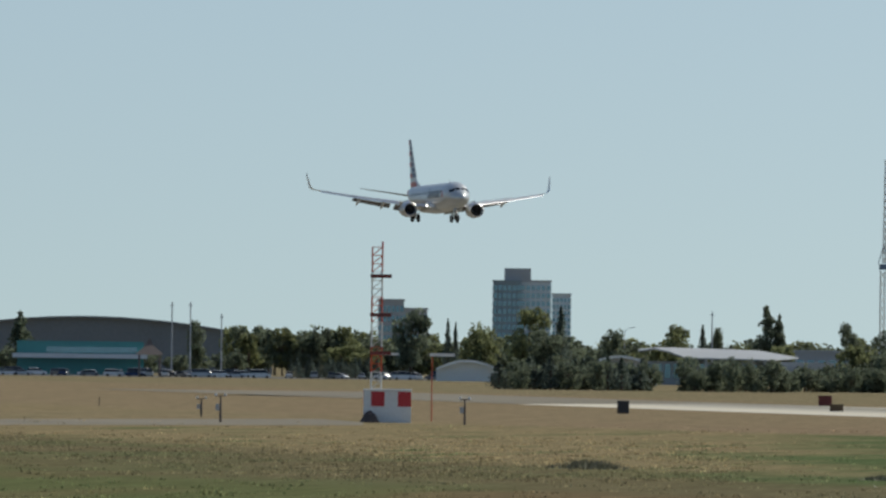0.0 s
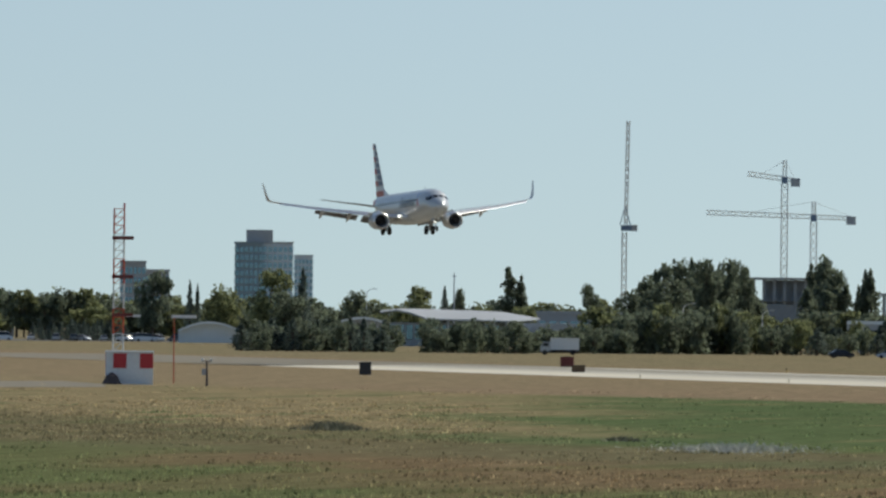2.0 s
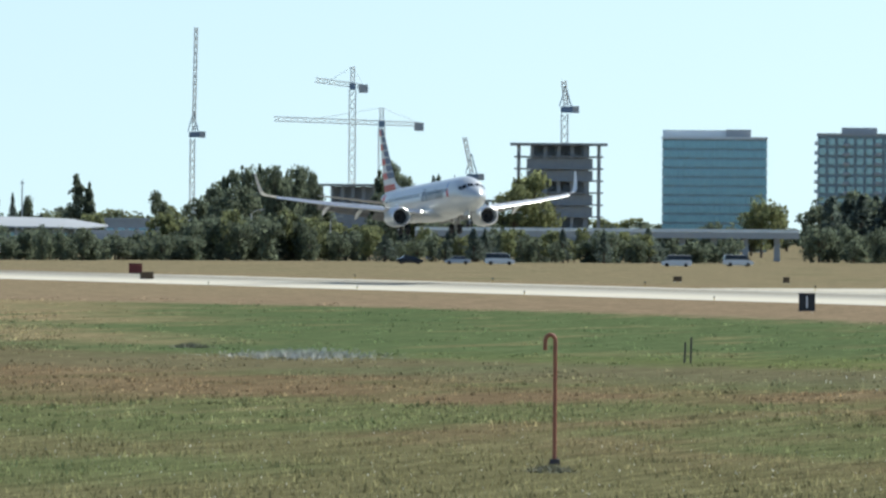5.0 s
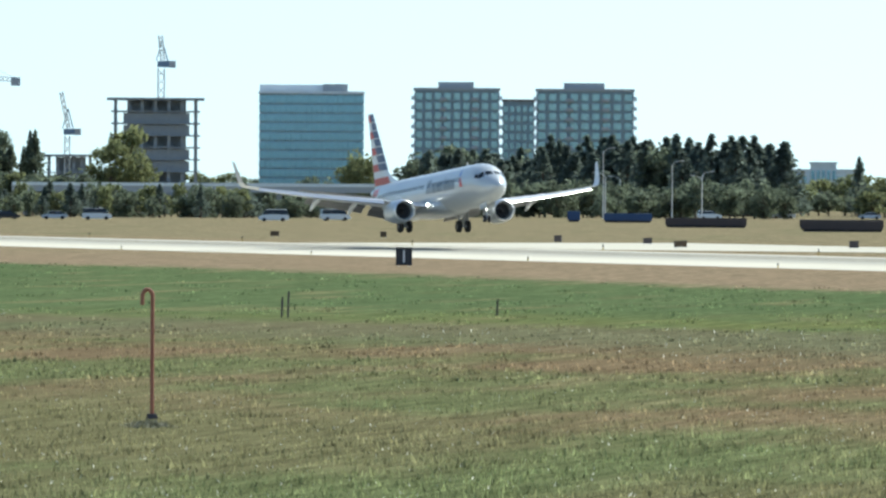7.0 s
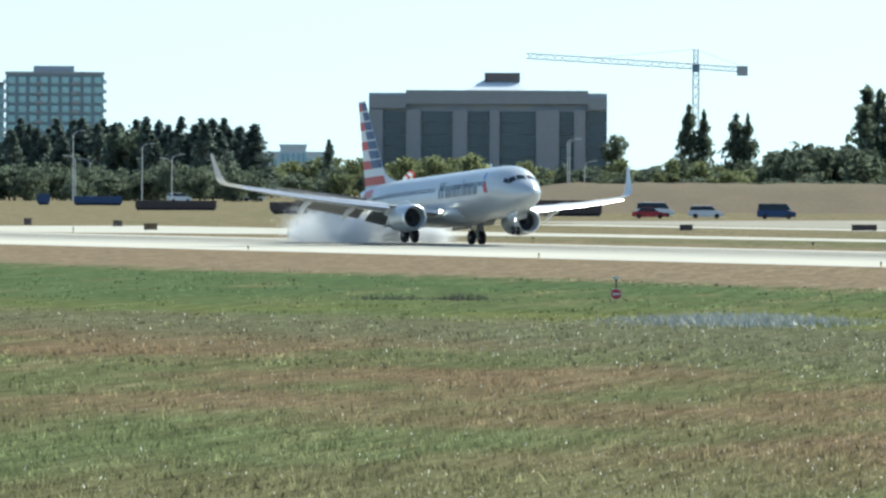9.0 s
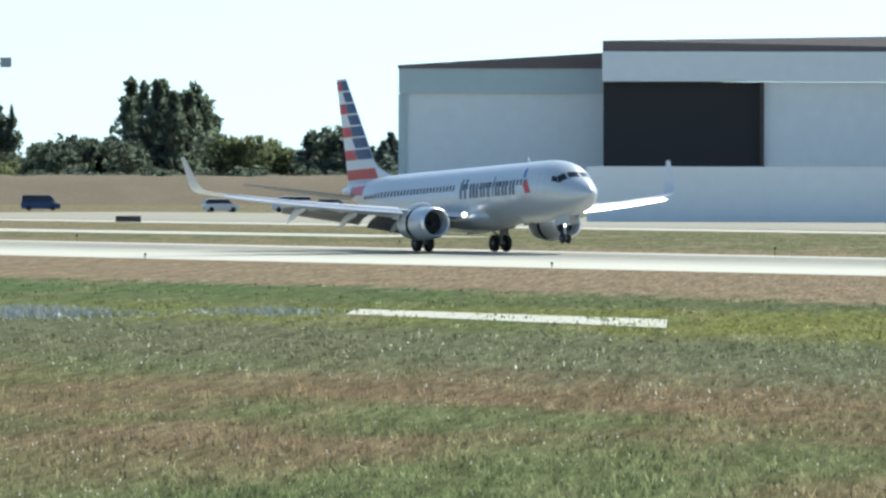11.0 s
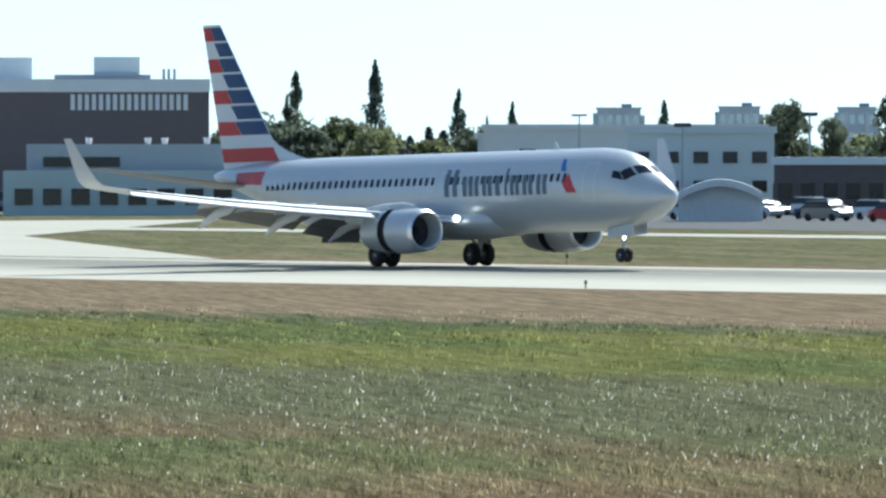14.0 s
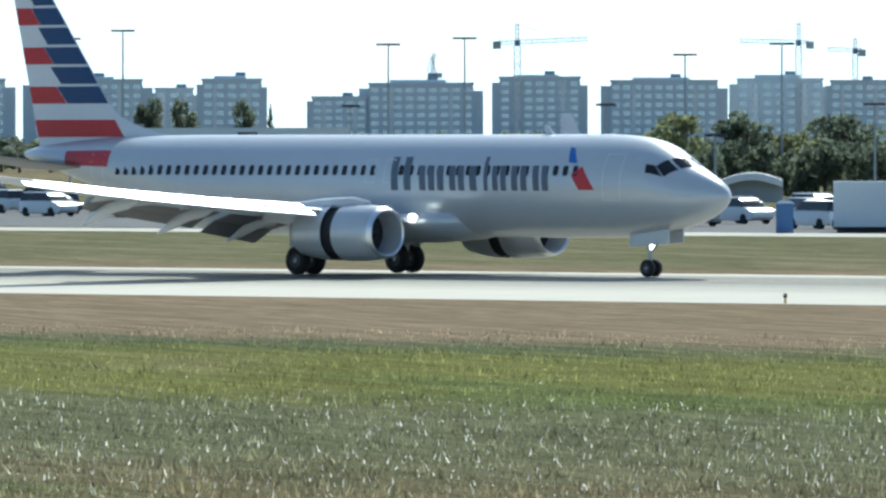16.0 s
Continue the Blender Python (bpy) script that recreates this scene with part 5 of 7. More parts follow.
tree_row(["pale", "shrub", "shrub"], 165.939, 165.041, 1820, 26, 6.0, 9.5, 5.5, "yellowish hedge", 15)
tree_row(["shrub", "pale", "conifer", "shrub"], 165.108, 163.021, 1830, 44, 3.5, 6.5, 4.6, "shrub border", 20)
tree_row(["shrub", "conifer", "shrub"], 163.186, 162.554, 1850, 14, 3.0, 5.5, 4.4, "shrub border", 20)
tree_row(["round"], 163.321, 162.456, 2450, 10, 5, 8.5, 8, "far tree belt")
tree("pale", 162.406, 2300, 14.34, 8.81)
tree("pale", 162.323, 2320, 12.14, 6.73)
# dark conifers before the apartment towers
tree_row(["conifer", "round", "conifer"], 162.073, 161.325, 2200, 16, 11.0, 15.5, 11, "conifer belt")
tree_row(["conifer"], 161.358, 160.793, 2180, 12, 13.0, 17.5, 11, "conifer belt")
tree_row(["conifer", "round"], 160.826, 160.527, 2150, 8, 14.5, 17.5, 11, "conifer belt")
tree_row(["conifer"], 160.527, 159.879, 2120, 14, 13.0, 17.8, 10, "conifer belt")
tree_row(["shrub", "round"], 162.122, 159.878, 1950, 36, 4.5, 8.0, 6, "undergrowth below conifers")
tree("conifer", 159.46, 2100, 12.79, 5.12)
tree_row(["round", "pale"], 159.895, 158.8, 2200, 14, 4.5, 7.5, 8, "far tree belt")
# around the hotel and the poplars
tree_row(["pale", "round"], 159.469, 157.739, 2020, 22, 5.0, 9.0, 7.5, "trees before the hotel")
tree_row(["pale"], 159.103, 158.571, 2000, 5, 8.5, 10.5, 8, "trees before the hotel")
tree("poplar", 157.334, 2100, 20.99, 5.12)
tree("poplar", 157.257, 2100, 19.54, 4.39)
tree("poplar", 157.075, 2100, 19.08, 5.61)
tree("poplar", 156.992, 2100, 18.84, 4.15)
tree("round", 157.773, 2150, 14.29, 5.74)
tree_row(["round", "pale"], 157.805, 156.908, 2080, 14, 6, 9, 8, "far tree belt")
tree_row(["round", "pale"], 156.858, 156.344, 2000, 9, 8.5, 11.0, 8, "far tree belt")
tree_row(["poplar"], 156.325, 155.866, 1950, 11, 19.0, 24.0, 8.0, "tall poplar clump")
tree_row(["round"], 156.863, 156.264, 1930, 9, 9.5, 12.5, 9, "far tree belt")
tree_row(["round", "pale"], 155.848, 155.3, 1900, 8, 9, 13.0, 9, "far tree belt")
tree_row(["conifer", "round"], 155.3, 154.668, 1880, 8, 9, 14.5, 10, "conifer belt")
tree_row(["round"], 157.794, 154.668, 1850, 26, 3.5, 6.0, 8, "low scrub behind the bank")
# trees beyond the brown office and car park
tree_row(["round", "pale", "round"], 145.264, 144.45, 1500, 14, 8.5, 12.0, 8, "trees behind the offices")
tree("poplar", 144.759, 1550, 18.55, 3.24)
tree("poplar", 144.816, 1550, 14.78, 2.34)
tree("conifer", 144.294, 1500, 19.46, 4.88)
tree("conifer", 143.802, 1520, 15.23, 4.06)
tree("conifer", 143.636, 1540, 11.24, 1.97)
tree("conifer", 143.486, 1520, 13.29, 3.18)
tree_row(["round", "pale", "conifer"], 144.45, 143.327, 1480, 16, 6.5, 9.5, 7, "trees behind the offices")
tree("pale", 144.317, 1300, 9.37, 6.04)
tree("conifer", 142.594, 1700, 14.35, 4.54)
tree("round", 141.88, 1500, 12.93, 7.32)
tree("round", 141.597, 1480, 10.26, 4.3)
tree("round", 141.886, 1450, 12.97, 7.24)
tree("round", 141.61, 1450, 10.69, 4.04)
tree("round", 141.228, 1400, 13.53, 6.34)
tree("round", 140.978, 1400, 11.74, 5.69)
tree("round", 140.795, 1400, 12.06, 5.69)
tree("round", 140.479, 1380, 14.05, 7.37)
tree("pale", 140.047, 1300, 7.17, 5.28)
tree("round", 139.639, 1150, 8.77, 7.34)
tree("pale", 139.466, 1120, 6.68, 5.85)
tree("round", 139.101, 1120, 8.88, 7.15)
tree("round", 139.078, 1150, 9.04, 7.34)
tree("pale", 138.562, 1200, 8.74, 5.57)
tree("round", 138.18, 1250, 9.35, 3.63)
tree("round", 137.731, 1200, 11.09, 7.66)
tree_row(["pale", "round"], 137.631, 136.342, 1250, 12, 4.0, 7.5, 6, "trees beyond the car park")
tree("conifer", 138.191, 1250, 9.78, 4.35)
tree("round", 134.434, 1300, 10.23, 4.38)
tree("round", 134.251, 1300, 9.92, 4.08)
tree("round", 133.896, 1350, 10.05, 3.14)
tree("conifer", 133.736, 1350, 9.42, 1.57)
tree_row(["pale", "round"], 137.188, 135.858, 1300, 7, 5.0, 8.0, 7, "trees beyond the car park")
tree("pale", 131.302, 900, 7.31, 5.75)
tree("round", 130.93, 880, 7.38, 6.13)
tree("pale", 130.67, 900, 5.67, 4.7)
tree("round", 130.371, 880, 7.26, 6.64)
tree_row(["round", "shrub"], 131.502, 130.007, 870, 14, 3.2, 5.2, 4, "trees beyond the car park", 8)
tree("pale", 148.297, 980, 5.59, 4.89, label="rounded yellow-green tree beside a teal wall")
tree_row(["round", "pale", "round"], 144.217, 140.558, 1560, 18, 5.0, 8.0, 9, "wooded fringe")
tree_row(["round", "pale"], 142.325, 140.031, 1600, 18, 5.5, 8.5, 9, "wooded fringe")
tree_row(["round", "pale"], 140.197, 137.52, 1350, 18, 4.0, 6.5, 8, "wooded fringe")
tree_row(["round", "pale"], 138.517, 130.113, 1400, 44, 3.5, 6.0, 8, "wooded fringe")
tree_row(["round", "pale", "round"], 171.137, 165.62, 3050, 34, 9.81, 12.64, 13, "far wood", 60)
tree_row(["round", "pale", "round"], 166.373, 160.461, 3080, 40, 6.5, 10.5, 13, "far wood", 60)
tree_row(["round", "pale"], 161.08, 154.635, 2900, 34, 6.5, 11, 13, "far wood", 60)
# the tall grove beside the building site
tree("round", 165.733, 2450, 13.37, 7.97, "grove by the building site")
tree("round", 165.6, 2487, 17.15, 7.22, "grove by the building site")
tree("round", 165.527, 2524, 20.87, 6.74, "grove by the building site")
tree("round", 165.424, 2471, 21.46, 7.46, "grove by the building site")
tree("poplar", 165.361, 2508, 22.45, 4.37, "grove by the building site")
tree("round", 165.275, 2455, 21.57, 7.7, "grove by the building site")
tree("round", 165.168, 2492, 21.42, 7.23, "grove by the building site")
tree("round", 165.095, 2529, 21.97, 6.75, "grove by the building site")
tree("round", 165.039, 2476, 19.94, 4.31, "grove by the building site")
tree("round", 165.335, 2513, 19.14, 13.13, "grove by the building site")
tree("round", 165.501, 2460, 16.22, 11.43, "grove by the building site")
tree("round", 165.135, 2497, 18.42, 11.6, "grove by the building site")
tree("poplar", 164.663, 2534, 21.62, 4.41, "grove by the building site")
tree("poplar", 164.587, 2481, 22.19, 6.34, "grove by the building site")
tree("round", 164.554, 2518, 22.88, 8.19, "grove by the building site")
tree("round", 164.517, 2465, 19.25, 6.3, "grove by the building site")
tree("conifer", 164.338, 2502, 19.53, 5.23, "grove by the building site")
tree("poplar", 164.378, 2539, 15.88, 3.24, "grove by the building site")

for kind in PROTOS:
    for proto, _, _ in PROTOS[kind] + LONERS[kind]:
        for o in (*proto.children, proto):
            bpy.data.objects.remove(o)

# ---- pavements beyond the runway ----


def pavement(name, pts, z, material, label):
    s = Shape()
    s.face([(x, y, z) for x, y in pts])
    ob = whole(name, s, material, label, "pavement", kind="structure")
    if ob.data.polygons[0].normal.z < 0:
        ob.data.flip_normals()
    return ob


ASPHALT = mat("worn asphalt", (0.075, 0.075, 0.075), 0.85, 0, 0.2, 0.3, 0.2)
OLDPAVE = mat("dusty old pavement", (0.24, 0.215, 0.17), 0.9, 0, 0.2, 0.2, 0.2, spec=0.06)
pavement("taxiway", [(-1050, 412), (700, 412), (700, 426), (-1050, 426)], 0.03, CONCRETE, "pale concrete taxiway parallel to the runway")
pavement("taxiway_link", [(-990, 306.5), (-900, 306.5), (-850, 344), (-745, 349), (-745, 362), (-1010, 358)], 0.025, CONCRETE, "pale concrete link taxiway")
pavement("apron", [(-1150, 505), (-1110, 432), (-860, 428), (-735, 440), (-800, 560), (-1080, 540)], 0.022, mat("dusty apron concrete", (0.40, 0.36, 0.285), 0.9, 0, 0.15, 0.2, 0.2, spec=0.06), "dusty pale apron before the hangars")
pavement("runway_stub", [(-1520, AXIS - 24), (-1190, AXIS - 24), (-1190, AXIS + 24), (-1520, AXIS + 24)], 0.02, OLDPAVE, "dusty old pavement before the runway")
pavement("taxiway_exit", [(-730.3, 438.5), (-690.6, 458.1), (-692.4, 481.5), (-568.4, 378.2), (-440.3, 306.1), (-503.0, 305.4)], 0.035, CONCRETE, "pale concrete runway exit with a curved edge")
pavement("access_road", [(-372.1, 173.8), (-343.1, 173.8), (-325.2, 164.7), (-359.5, 167.4)], 0.02, CONCRETE, "thin pale gravel track across the grass")
pavement("parking_lot", [spot(144.882, 800), spot(129.676, 545), spot(129.676, 700), spot(144.882, 1000)], 0.02, ASPHALT, "worn asphalt car park")
pavement("parking_lot", [spot(171.599, 2290), spot(165.618, 2290), spot(165.618, 2420), spot(171.599, 2420)], 0.02, ASPHALT, "worn asphalt car park far off")
pavement("old_taxiway", [(-829.6, 127.5), (-880.9, 170.1), (-843.7, 167.0), (-810.4, 160.4), (-768.0, 118.0)], 0.02, OLDPAVE, "old pale pavement strip in the grass")


def bank(az0, az1, r, h, label, name="bank"):
    s = Shape()
    n = 40
    rnd = random.Random(3)
    rings = []
    for i in range(n + 1):
        u = i / n
        az = az0 + (az1 - az0) * u
        e = min(1.0, u * 7, (1 - u) * 40)
        hh = h * e * rnd.uniform(0.95, 1.03)
        rings.append([(*spot(az, r - 22), -0.1), (*spot(az, r - 9), hh * 0.6), (*spot(az, r), hh), (*spot(az, r + 30), hh * 0.9), (*spot(az, r + 60), -0.1)])
    s.loft(rings, close=False, caps=False)
    m = mat("dry earth and straw", (0.21, 0.165, 0.11), 0.95, 0, 0.2, 0.4, 0.4, spec=0.1)
    whole(name, s, m, label, "ground", kind="structure", smooth=True)


bank(158.924, 153.6, 1500, 4.5, "long bare brown earth bank")

# ---- cars ----
PAINTS = [("white", (0.7, 0.7, 0.7)), ("silver", (0.42, 0.43, 0.45)), ("black", (0.02, 0.02, 0.022)), ("dark blue", (0.03, 0.05, 0.12)), ("red", (0.35, 0.03, 0.03)), ("grey", (0.16, 0.165, 0.17))]
CARPAINT = {n: mat(n + " car paint", c, 0.22, 0.1 if n == "white" else 0.4, 0.03) for n, c in PAINTS}
CARGLASS = mat("car glass", (0.02, 0.025, 0.03), 0.2, 0, 0.05)


def car_parts(t, kind, paint):
    """Body, glasshouse and wheels under t; length runs along x."""
    L, w, hb, hc, x0, x1, x2, x3 = {"sedan": (4.6, 0.88, 0.95, 1.45, -1.75, -1.1, 0.55, 1.25), "suv": (4.7, 0.93, 1.1, 1.72, -2.2, -1.95, 0.7, 1.35), "van": (5.2, 0.97, 1.2, 2.05, -2.5, -2.4, 1.3, 1.95)}[kind]
    s = Shape()
    rings = []
    for x, z0, z1, ww in ((-L / 2, 0.45, hb * 0.82, w * 0.88), (-L / 2 + 0.15, 0.28, hb * 0.97, w * 0.97), (-1.0, 0.22, hb, w), (0.8, 0.22, hb, w), (1.4, 0.22, hb * 0.97, w), (L / 2 - 0.15, 0.28, hb * 0.78, w * 0.95), (L / 2, 0.42, hb * 0.62, w * 0.85)):
        rings.append([(x, -ww, z0), (x, -ww * 1.01, (z0 + z1) / 2), (x, -ww * 0.93, z1), (x, ww * 0.93, z1), (x, ww * 1.01, (z0 + z1) / 2), (x, ww, z0)])
    part("body", s.loft(rings), CARPAINT[paint], t, "", True)
    s = Shape()
    ring = lambda z, a, b, ww: [(a, -ww, z), (b, -ww, z), (b + 0.03, -ww * 0.6, z), (b + 0.05, 0, z), (b + 0.03, ww * 0.6, z), (b, ww, z), (a, ww, z)]
    zm, xm = (hb + hc) / 2 - 0.04, (x2 + x3) / 2 + 0.07
    part("glasshouse", s.loft([ring(hb - 0.03, x0, x3, w * 0.9), ring(zm, (x0 + x1) / 2, xm, w * 0.83), ring(hc - 0.06, x1, x2, w * 0.74)]), CARGLASS, t, "dark car windows", True)
    part("roof", Shape().loft([ring(hc - 0.058, x1 - 0.02, x2 + 0.02, w * 0.75), ring(hc, x1 + 0.15, x2 - 0.2, w * 0.66)]), CARPAINT[paint], t)
    k = 14
    for x in (-L * 0.30, L * 0.31):
        for y in (-w + 0.08, w - 0.08):
            part("wheel", Shape().tube((x, y - 0.11, 0.33), (x, y + 0.11, 0.33), 0.33, k=k), TYRE, t)


CAR_PROTO = {}


def sunward(az):
    """The heading of a parking row at bearing az whose windscreens face the sun's glare."""
    a, b_, e = radians(SUN_AZ), radians(az + 180), radians(SUN_EL)
    return math.degrees(math.atan2(math.cos(e) * math.sin(a) + math.sin(b_), math.cos(e) * math.cos(a) + math.cos(b_)))


CARS = random.Random(21)


def car(m, kind="", paint="", label="", group=""):
    kind = kind or CARS.choice(["sedan", "sedan", "suv", "suv", "van"])
    paint = paint or CARS.choice([n for n, _ in PAINTS] + ["white", "silver", "grey"] * 3 + ["black"])
    key = (kind, paint)
    if key in CAR_PROTO:
        t = copy_thing(CAR_PROTO[key], m)
    else:
        t = thing("car", "", "car", m)
        car_parts(t, kind, paint)
        CAR_PROTO[key] = t
    return tagged(t, label or f"{paint} {kind} standing in a car park", "car", group)


for row, r in enumerate((2300, 2335, 2368)):
    n = 50 if row == 0 else 36
    for i in range(n):
        az = 171.068 + (165.817 - 171.068) * (i + CARS.uniform(0.2, 0.8)) / n
        if CARS.random() < 0.9:
            car(facing(az, r, 0.02, CARS.choice([0, 90, sunward(az) + CARS.uniform(-5, 5) - az + 90])), paint=CARS.choice(["white", "silver", "white", "grey", ""]), group="cars in the far car park")
for row in range(4):
    n = 40
    for i in range(n):
        u = (i + CARS.uniform(0.3, 0.7)) / n
        az = 144.782 + (130.007 - 144.782) * u
        r = 890 + (575 - 890) * u + row * 22
        if CARS.random() < 0.85:
            car(facing(az, r, 0.02, CARS.choice([0, 0, 180]) + sunward(az) + CARS.uniform(-6, 6) - az + 90), group="cars in the near car park")
for az, r, k, p, lb in ((163.943, 1680, "van", "white", "white van driving along the perimeter road"), (164.475, 1700, "sedan", "black", "black car on the perimeter road"),
                        (164.192, 1690, "sedan", "silver", "silver car on the perimeter road"), (162.903, 1650, "van", "white", "white van on the perimeter road"),
                        (159.901, 1950, "suv", "white", "white car parked by a fence"), (159.396, 1950, "sedan", "silver", "silver car parked by a fence"),
                        (162.542, 1700, "van", "white", "white van on the perimeter road"), (160.339, 1900, "suv", "white", "white car on the perimeter road"),
                        (157.538, 1330, "van", "white", "white truck beside the earth bank"), (157.239, 1300, "suv", "white", "white car beside the earth bank"),
                        (156.824, 1290, "van", "dark blue", "dark van beside the earth bank"), (157.572, 1290, "sedan", "red", "red car beside the earth bank"),
                        (155.349, 1260, "van", "white", "white van beside the earth bank"), (155.099, 1250, "suv", "grey", "grey car beside the earth bank"), (155.764, 1260, "suv", "white", "white car beside the earth bank"),
                        (152.429, 1090, "suv", "white", "white car in front of the hangar"), (146.013, 960, "van", "white", "white van before the low office"),
                        (146.278, 940, "sedan", "silver", "silver car before the low office")):
    car(facing(az, r, 0.0, CARS.choice([0, 180, 12])), k, p, lb)
for i in range(26):
    u = (i + CARS.uniform(0.2, 0.8)) / 26
    car(facing(149.343 + (146.312 - 149.343) * u, 985 - 40 * u, 0.0, CARS.choice([0, 90, -90])), label="", group="cars before the annex")


def cargo_box(name, az, r, L, h, material, label, z=0.0, turn=0.0):
    t = thing(name, label, "container", facing(az, r, z, turn))
    part("box", Shape().box(-L / 2, -1.2, 0.35, L / 2, 1.2, h), material, t)
    rib = Shape().box(-0.06, -1.26, 0.4, 0.06, -1.19, h - 0.05).mesh("rib", material)
    for i in range(int(L / 0.8)):
        part("rib", rib, None, t, m=pose(-L / 2 + 0.4 + i * 0.8, 0, 0))
    part("skid", Shape().box(-L / 2 + 0.2, -1.0, -0.02, L / 2 - 0.2, 1.0, 0.345), DARK, t)




def box_truck():
    """A white box truck, its cab towards -x."""
    t = thing("box_truck", "white box truck driving along the perimeter road", "truck", facing(166.537, 1700))
    part("box", Shape().box(-2.5, -1.2, 0.9, 2.5, 1.2, 2.95), WHITE, t)
    part("chassis", Shape().box(-4.2, -0.9, 0.45, 2.4, 0.9, 0.89), DARK, t)
    cab = part("cab", Shape().loft([[(-4.3, y, 0.6), (-2.55, y, 0.6), (-2.55, y, 2.3), (-3.6, y, 2.3), (-4.25, y, 1.5)] for y in (-1.05, 1.05)]), CARPAINT["silver"], t, "silver driver's cab")
    part("side_window", Shape().loft([[(-4.05, y, 1.5), (-2.8, y, 1.5), (-2.8, y, 2.15), (-3.55, y, 2.15)] for y in (-1.07, -1.052)]), CARGLASS, cab)
    for x in (-3.5, 1.4):
        for y in (-0.95, 0.95):
            part("wheel", Shape().tube((x, y - 0.14, 0.45), (x, y + 0.14, 0.45), 0.45, k=14), TYRE, t)
    return t


TRUCK = box_truck()
cargo_box("container", 160.818, 1700, 8.4, 1.6, BLUE, "long low dark blue container")
cargo_box("container", 161.137, 1720, 2.2, 1.9, BLUE, "small dark blue skip")
for az, r, L, h in ((160.359, 1500, 12.5, 1.5), (159.561, 1450, 12.5, 1.5), (159.556, 1380, 11.5, 1.5), (158.076, 1350, 10.5, 2.2)):
    cargo_box("barrier_stack", az, r, L, h, DARKWALL, "long dark stack of barriers on grass")
cargo_box("site_container", 158.43, 1345, 3.6, 1.1, mat("dull red container paint", (0.28, 0.06, 0.045), 0.6, 0, 0.15), "dull red low equipment box beside dark barriers")
cargo_box("site_hut", 130.19, 565, 4.6, 3.0, PALEWALL, "white portable site hut with one window")



def portable_toilet(az, r):
    t = thing("portable_toilet", "blue plastic portable toilet beside parked cars", "toilet", facing(az, r))
    blue = mat("blue moulded plastic", (0.07, 0.17, 0.36), 0.45, 0, 0.08)
    part("cabin", Shape().box(-0.5, -0.5, 0.08, 0.5, 0.5, 1.72), blue, t)
    part("roof", Shape().loft([[(x * 0.54, y * 0.54, 1.724) for x, y in ((-1, -1), (1, -1), (1, 1), (-1, 1))], [(x * 0.3, y * 0.4, 1.9) for x, y in ((-1, -1), (1, -1), (1, 1), (-1, 1))]]), PALEWALL, t, "pale domed roof")
    part("door", Shape().box(-0.36, -0.53, 0.15, 0.36, -0.5, 1.62), blue, t)
    part("skid", Shape().box(-0.52, -0.52, -0.02, 0.52, 0.52, 0.08), DARK, t)


portable_toilet(130.71, 562)

# ---- signs, markers and lamps near the runway ----


def glyph(text, size, material, parent, m):
    cu = bpy.data.curves.new("numeral", "FONT")
    cu.body, cu.size, cu.align_x, cu.extrude = text, size, "CENTER", 0.01
    tmp = bpy.data.objects.new("numeral", cu)
    scene.collection.objects.link(tmp)
    me = bpy.data.meshes.new_from_object(tmp.evaluated_get(bpy.context.evaluated_depsgraph_get()))
    bpy.data.objects.remove(tmp)
    me.materials.clear()
    me.materials.append(material)
    return part("numeral", me, material, parent, "white painted numeral", m=m)


def distance_sign(x, y, turn, text=""):
    t = thing("distance_sign", "square black runway distance sign" + (f" with white numeral {text}" if text else " seen from its plain back"), "sign", pose(x, y, 0, 0, 0, turn))
    s = Shape().box(-0.62, -0.2, 0.12, 0.62, 0.2, 1.42)
    part("panel", s, BLACK, t)
    for a, b_ in (((-0.66, -0.24, 0.10), (0.66, 0.24, 0.16)), ((-0.66, -0.24, 1.38), (0.66, 0.24, 1.45))):
        part("frame", Shape().box(*a, *b_), DARK, t)
    for xx in (-0.4, 0.4):
        part("leg", Shape().tube((xx, 0, -0.2), (xx, 0, 0.12), 0.04, k=8), GEARGREY, t)
    if text:
        glyph(text, 1.28, WHITE, t, pose(0, -0.212, 0.34, 90, 0, 0))
    return t


def turn_to(x, y):
    return math.degrees(math.atan2(y, x)) - 90


SX = -702.1
for x, tx in ((SX, "1"), (SX + 307.2, "2"), (SX - 300.0, "")):
    distance_sign(x, 226.3, turn_to(x, 226.3), tx)


def taxi_sign(az, r, w, h, face, label):
    t = thing("taxi_sign", label, "sign", facing(az, r, 0.0, CARS.uniform(-15, 15)))
    part("panel", Shape().box(-w / 2, -0.14, 0.22, w / 2, 0.14, 0.22 + h), face, t)
    part("frame", Shape().box(-w / 2 - 0.05, -0.17, 0.17, w / 2 + 0.05, 0.17, 0.225), DARK, t)
    part("cap", Shape().box(-w / 2 - 0.05, -0.17, 0.22 + h, w / 2 + 0.05, 0.17, 0.27 + h), DARK, t)
    for x in (-w * 0.36, w * 0.36):
        part("leg", Shape().tube((x, 0, -0.1), (x, 0, 0.2), 0.035, k=8), GEARGREY, t)


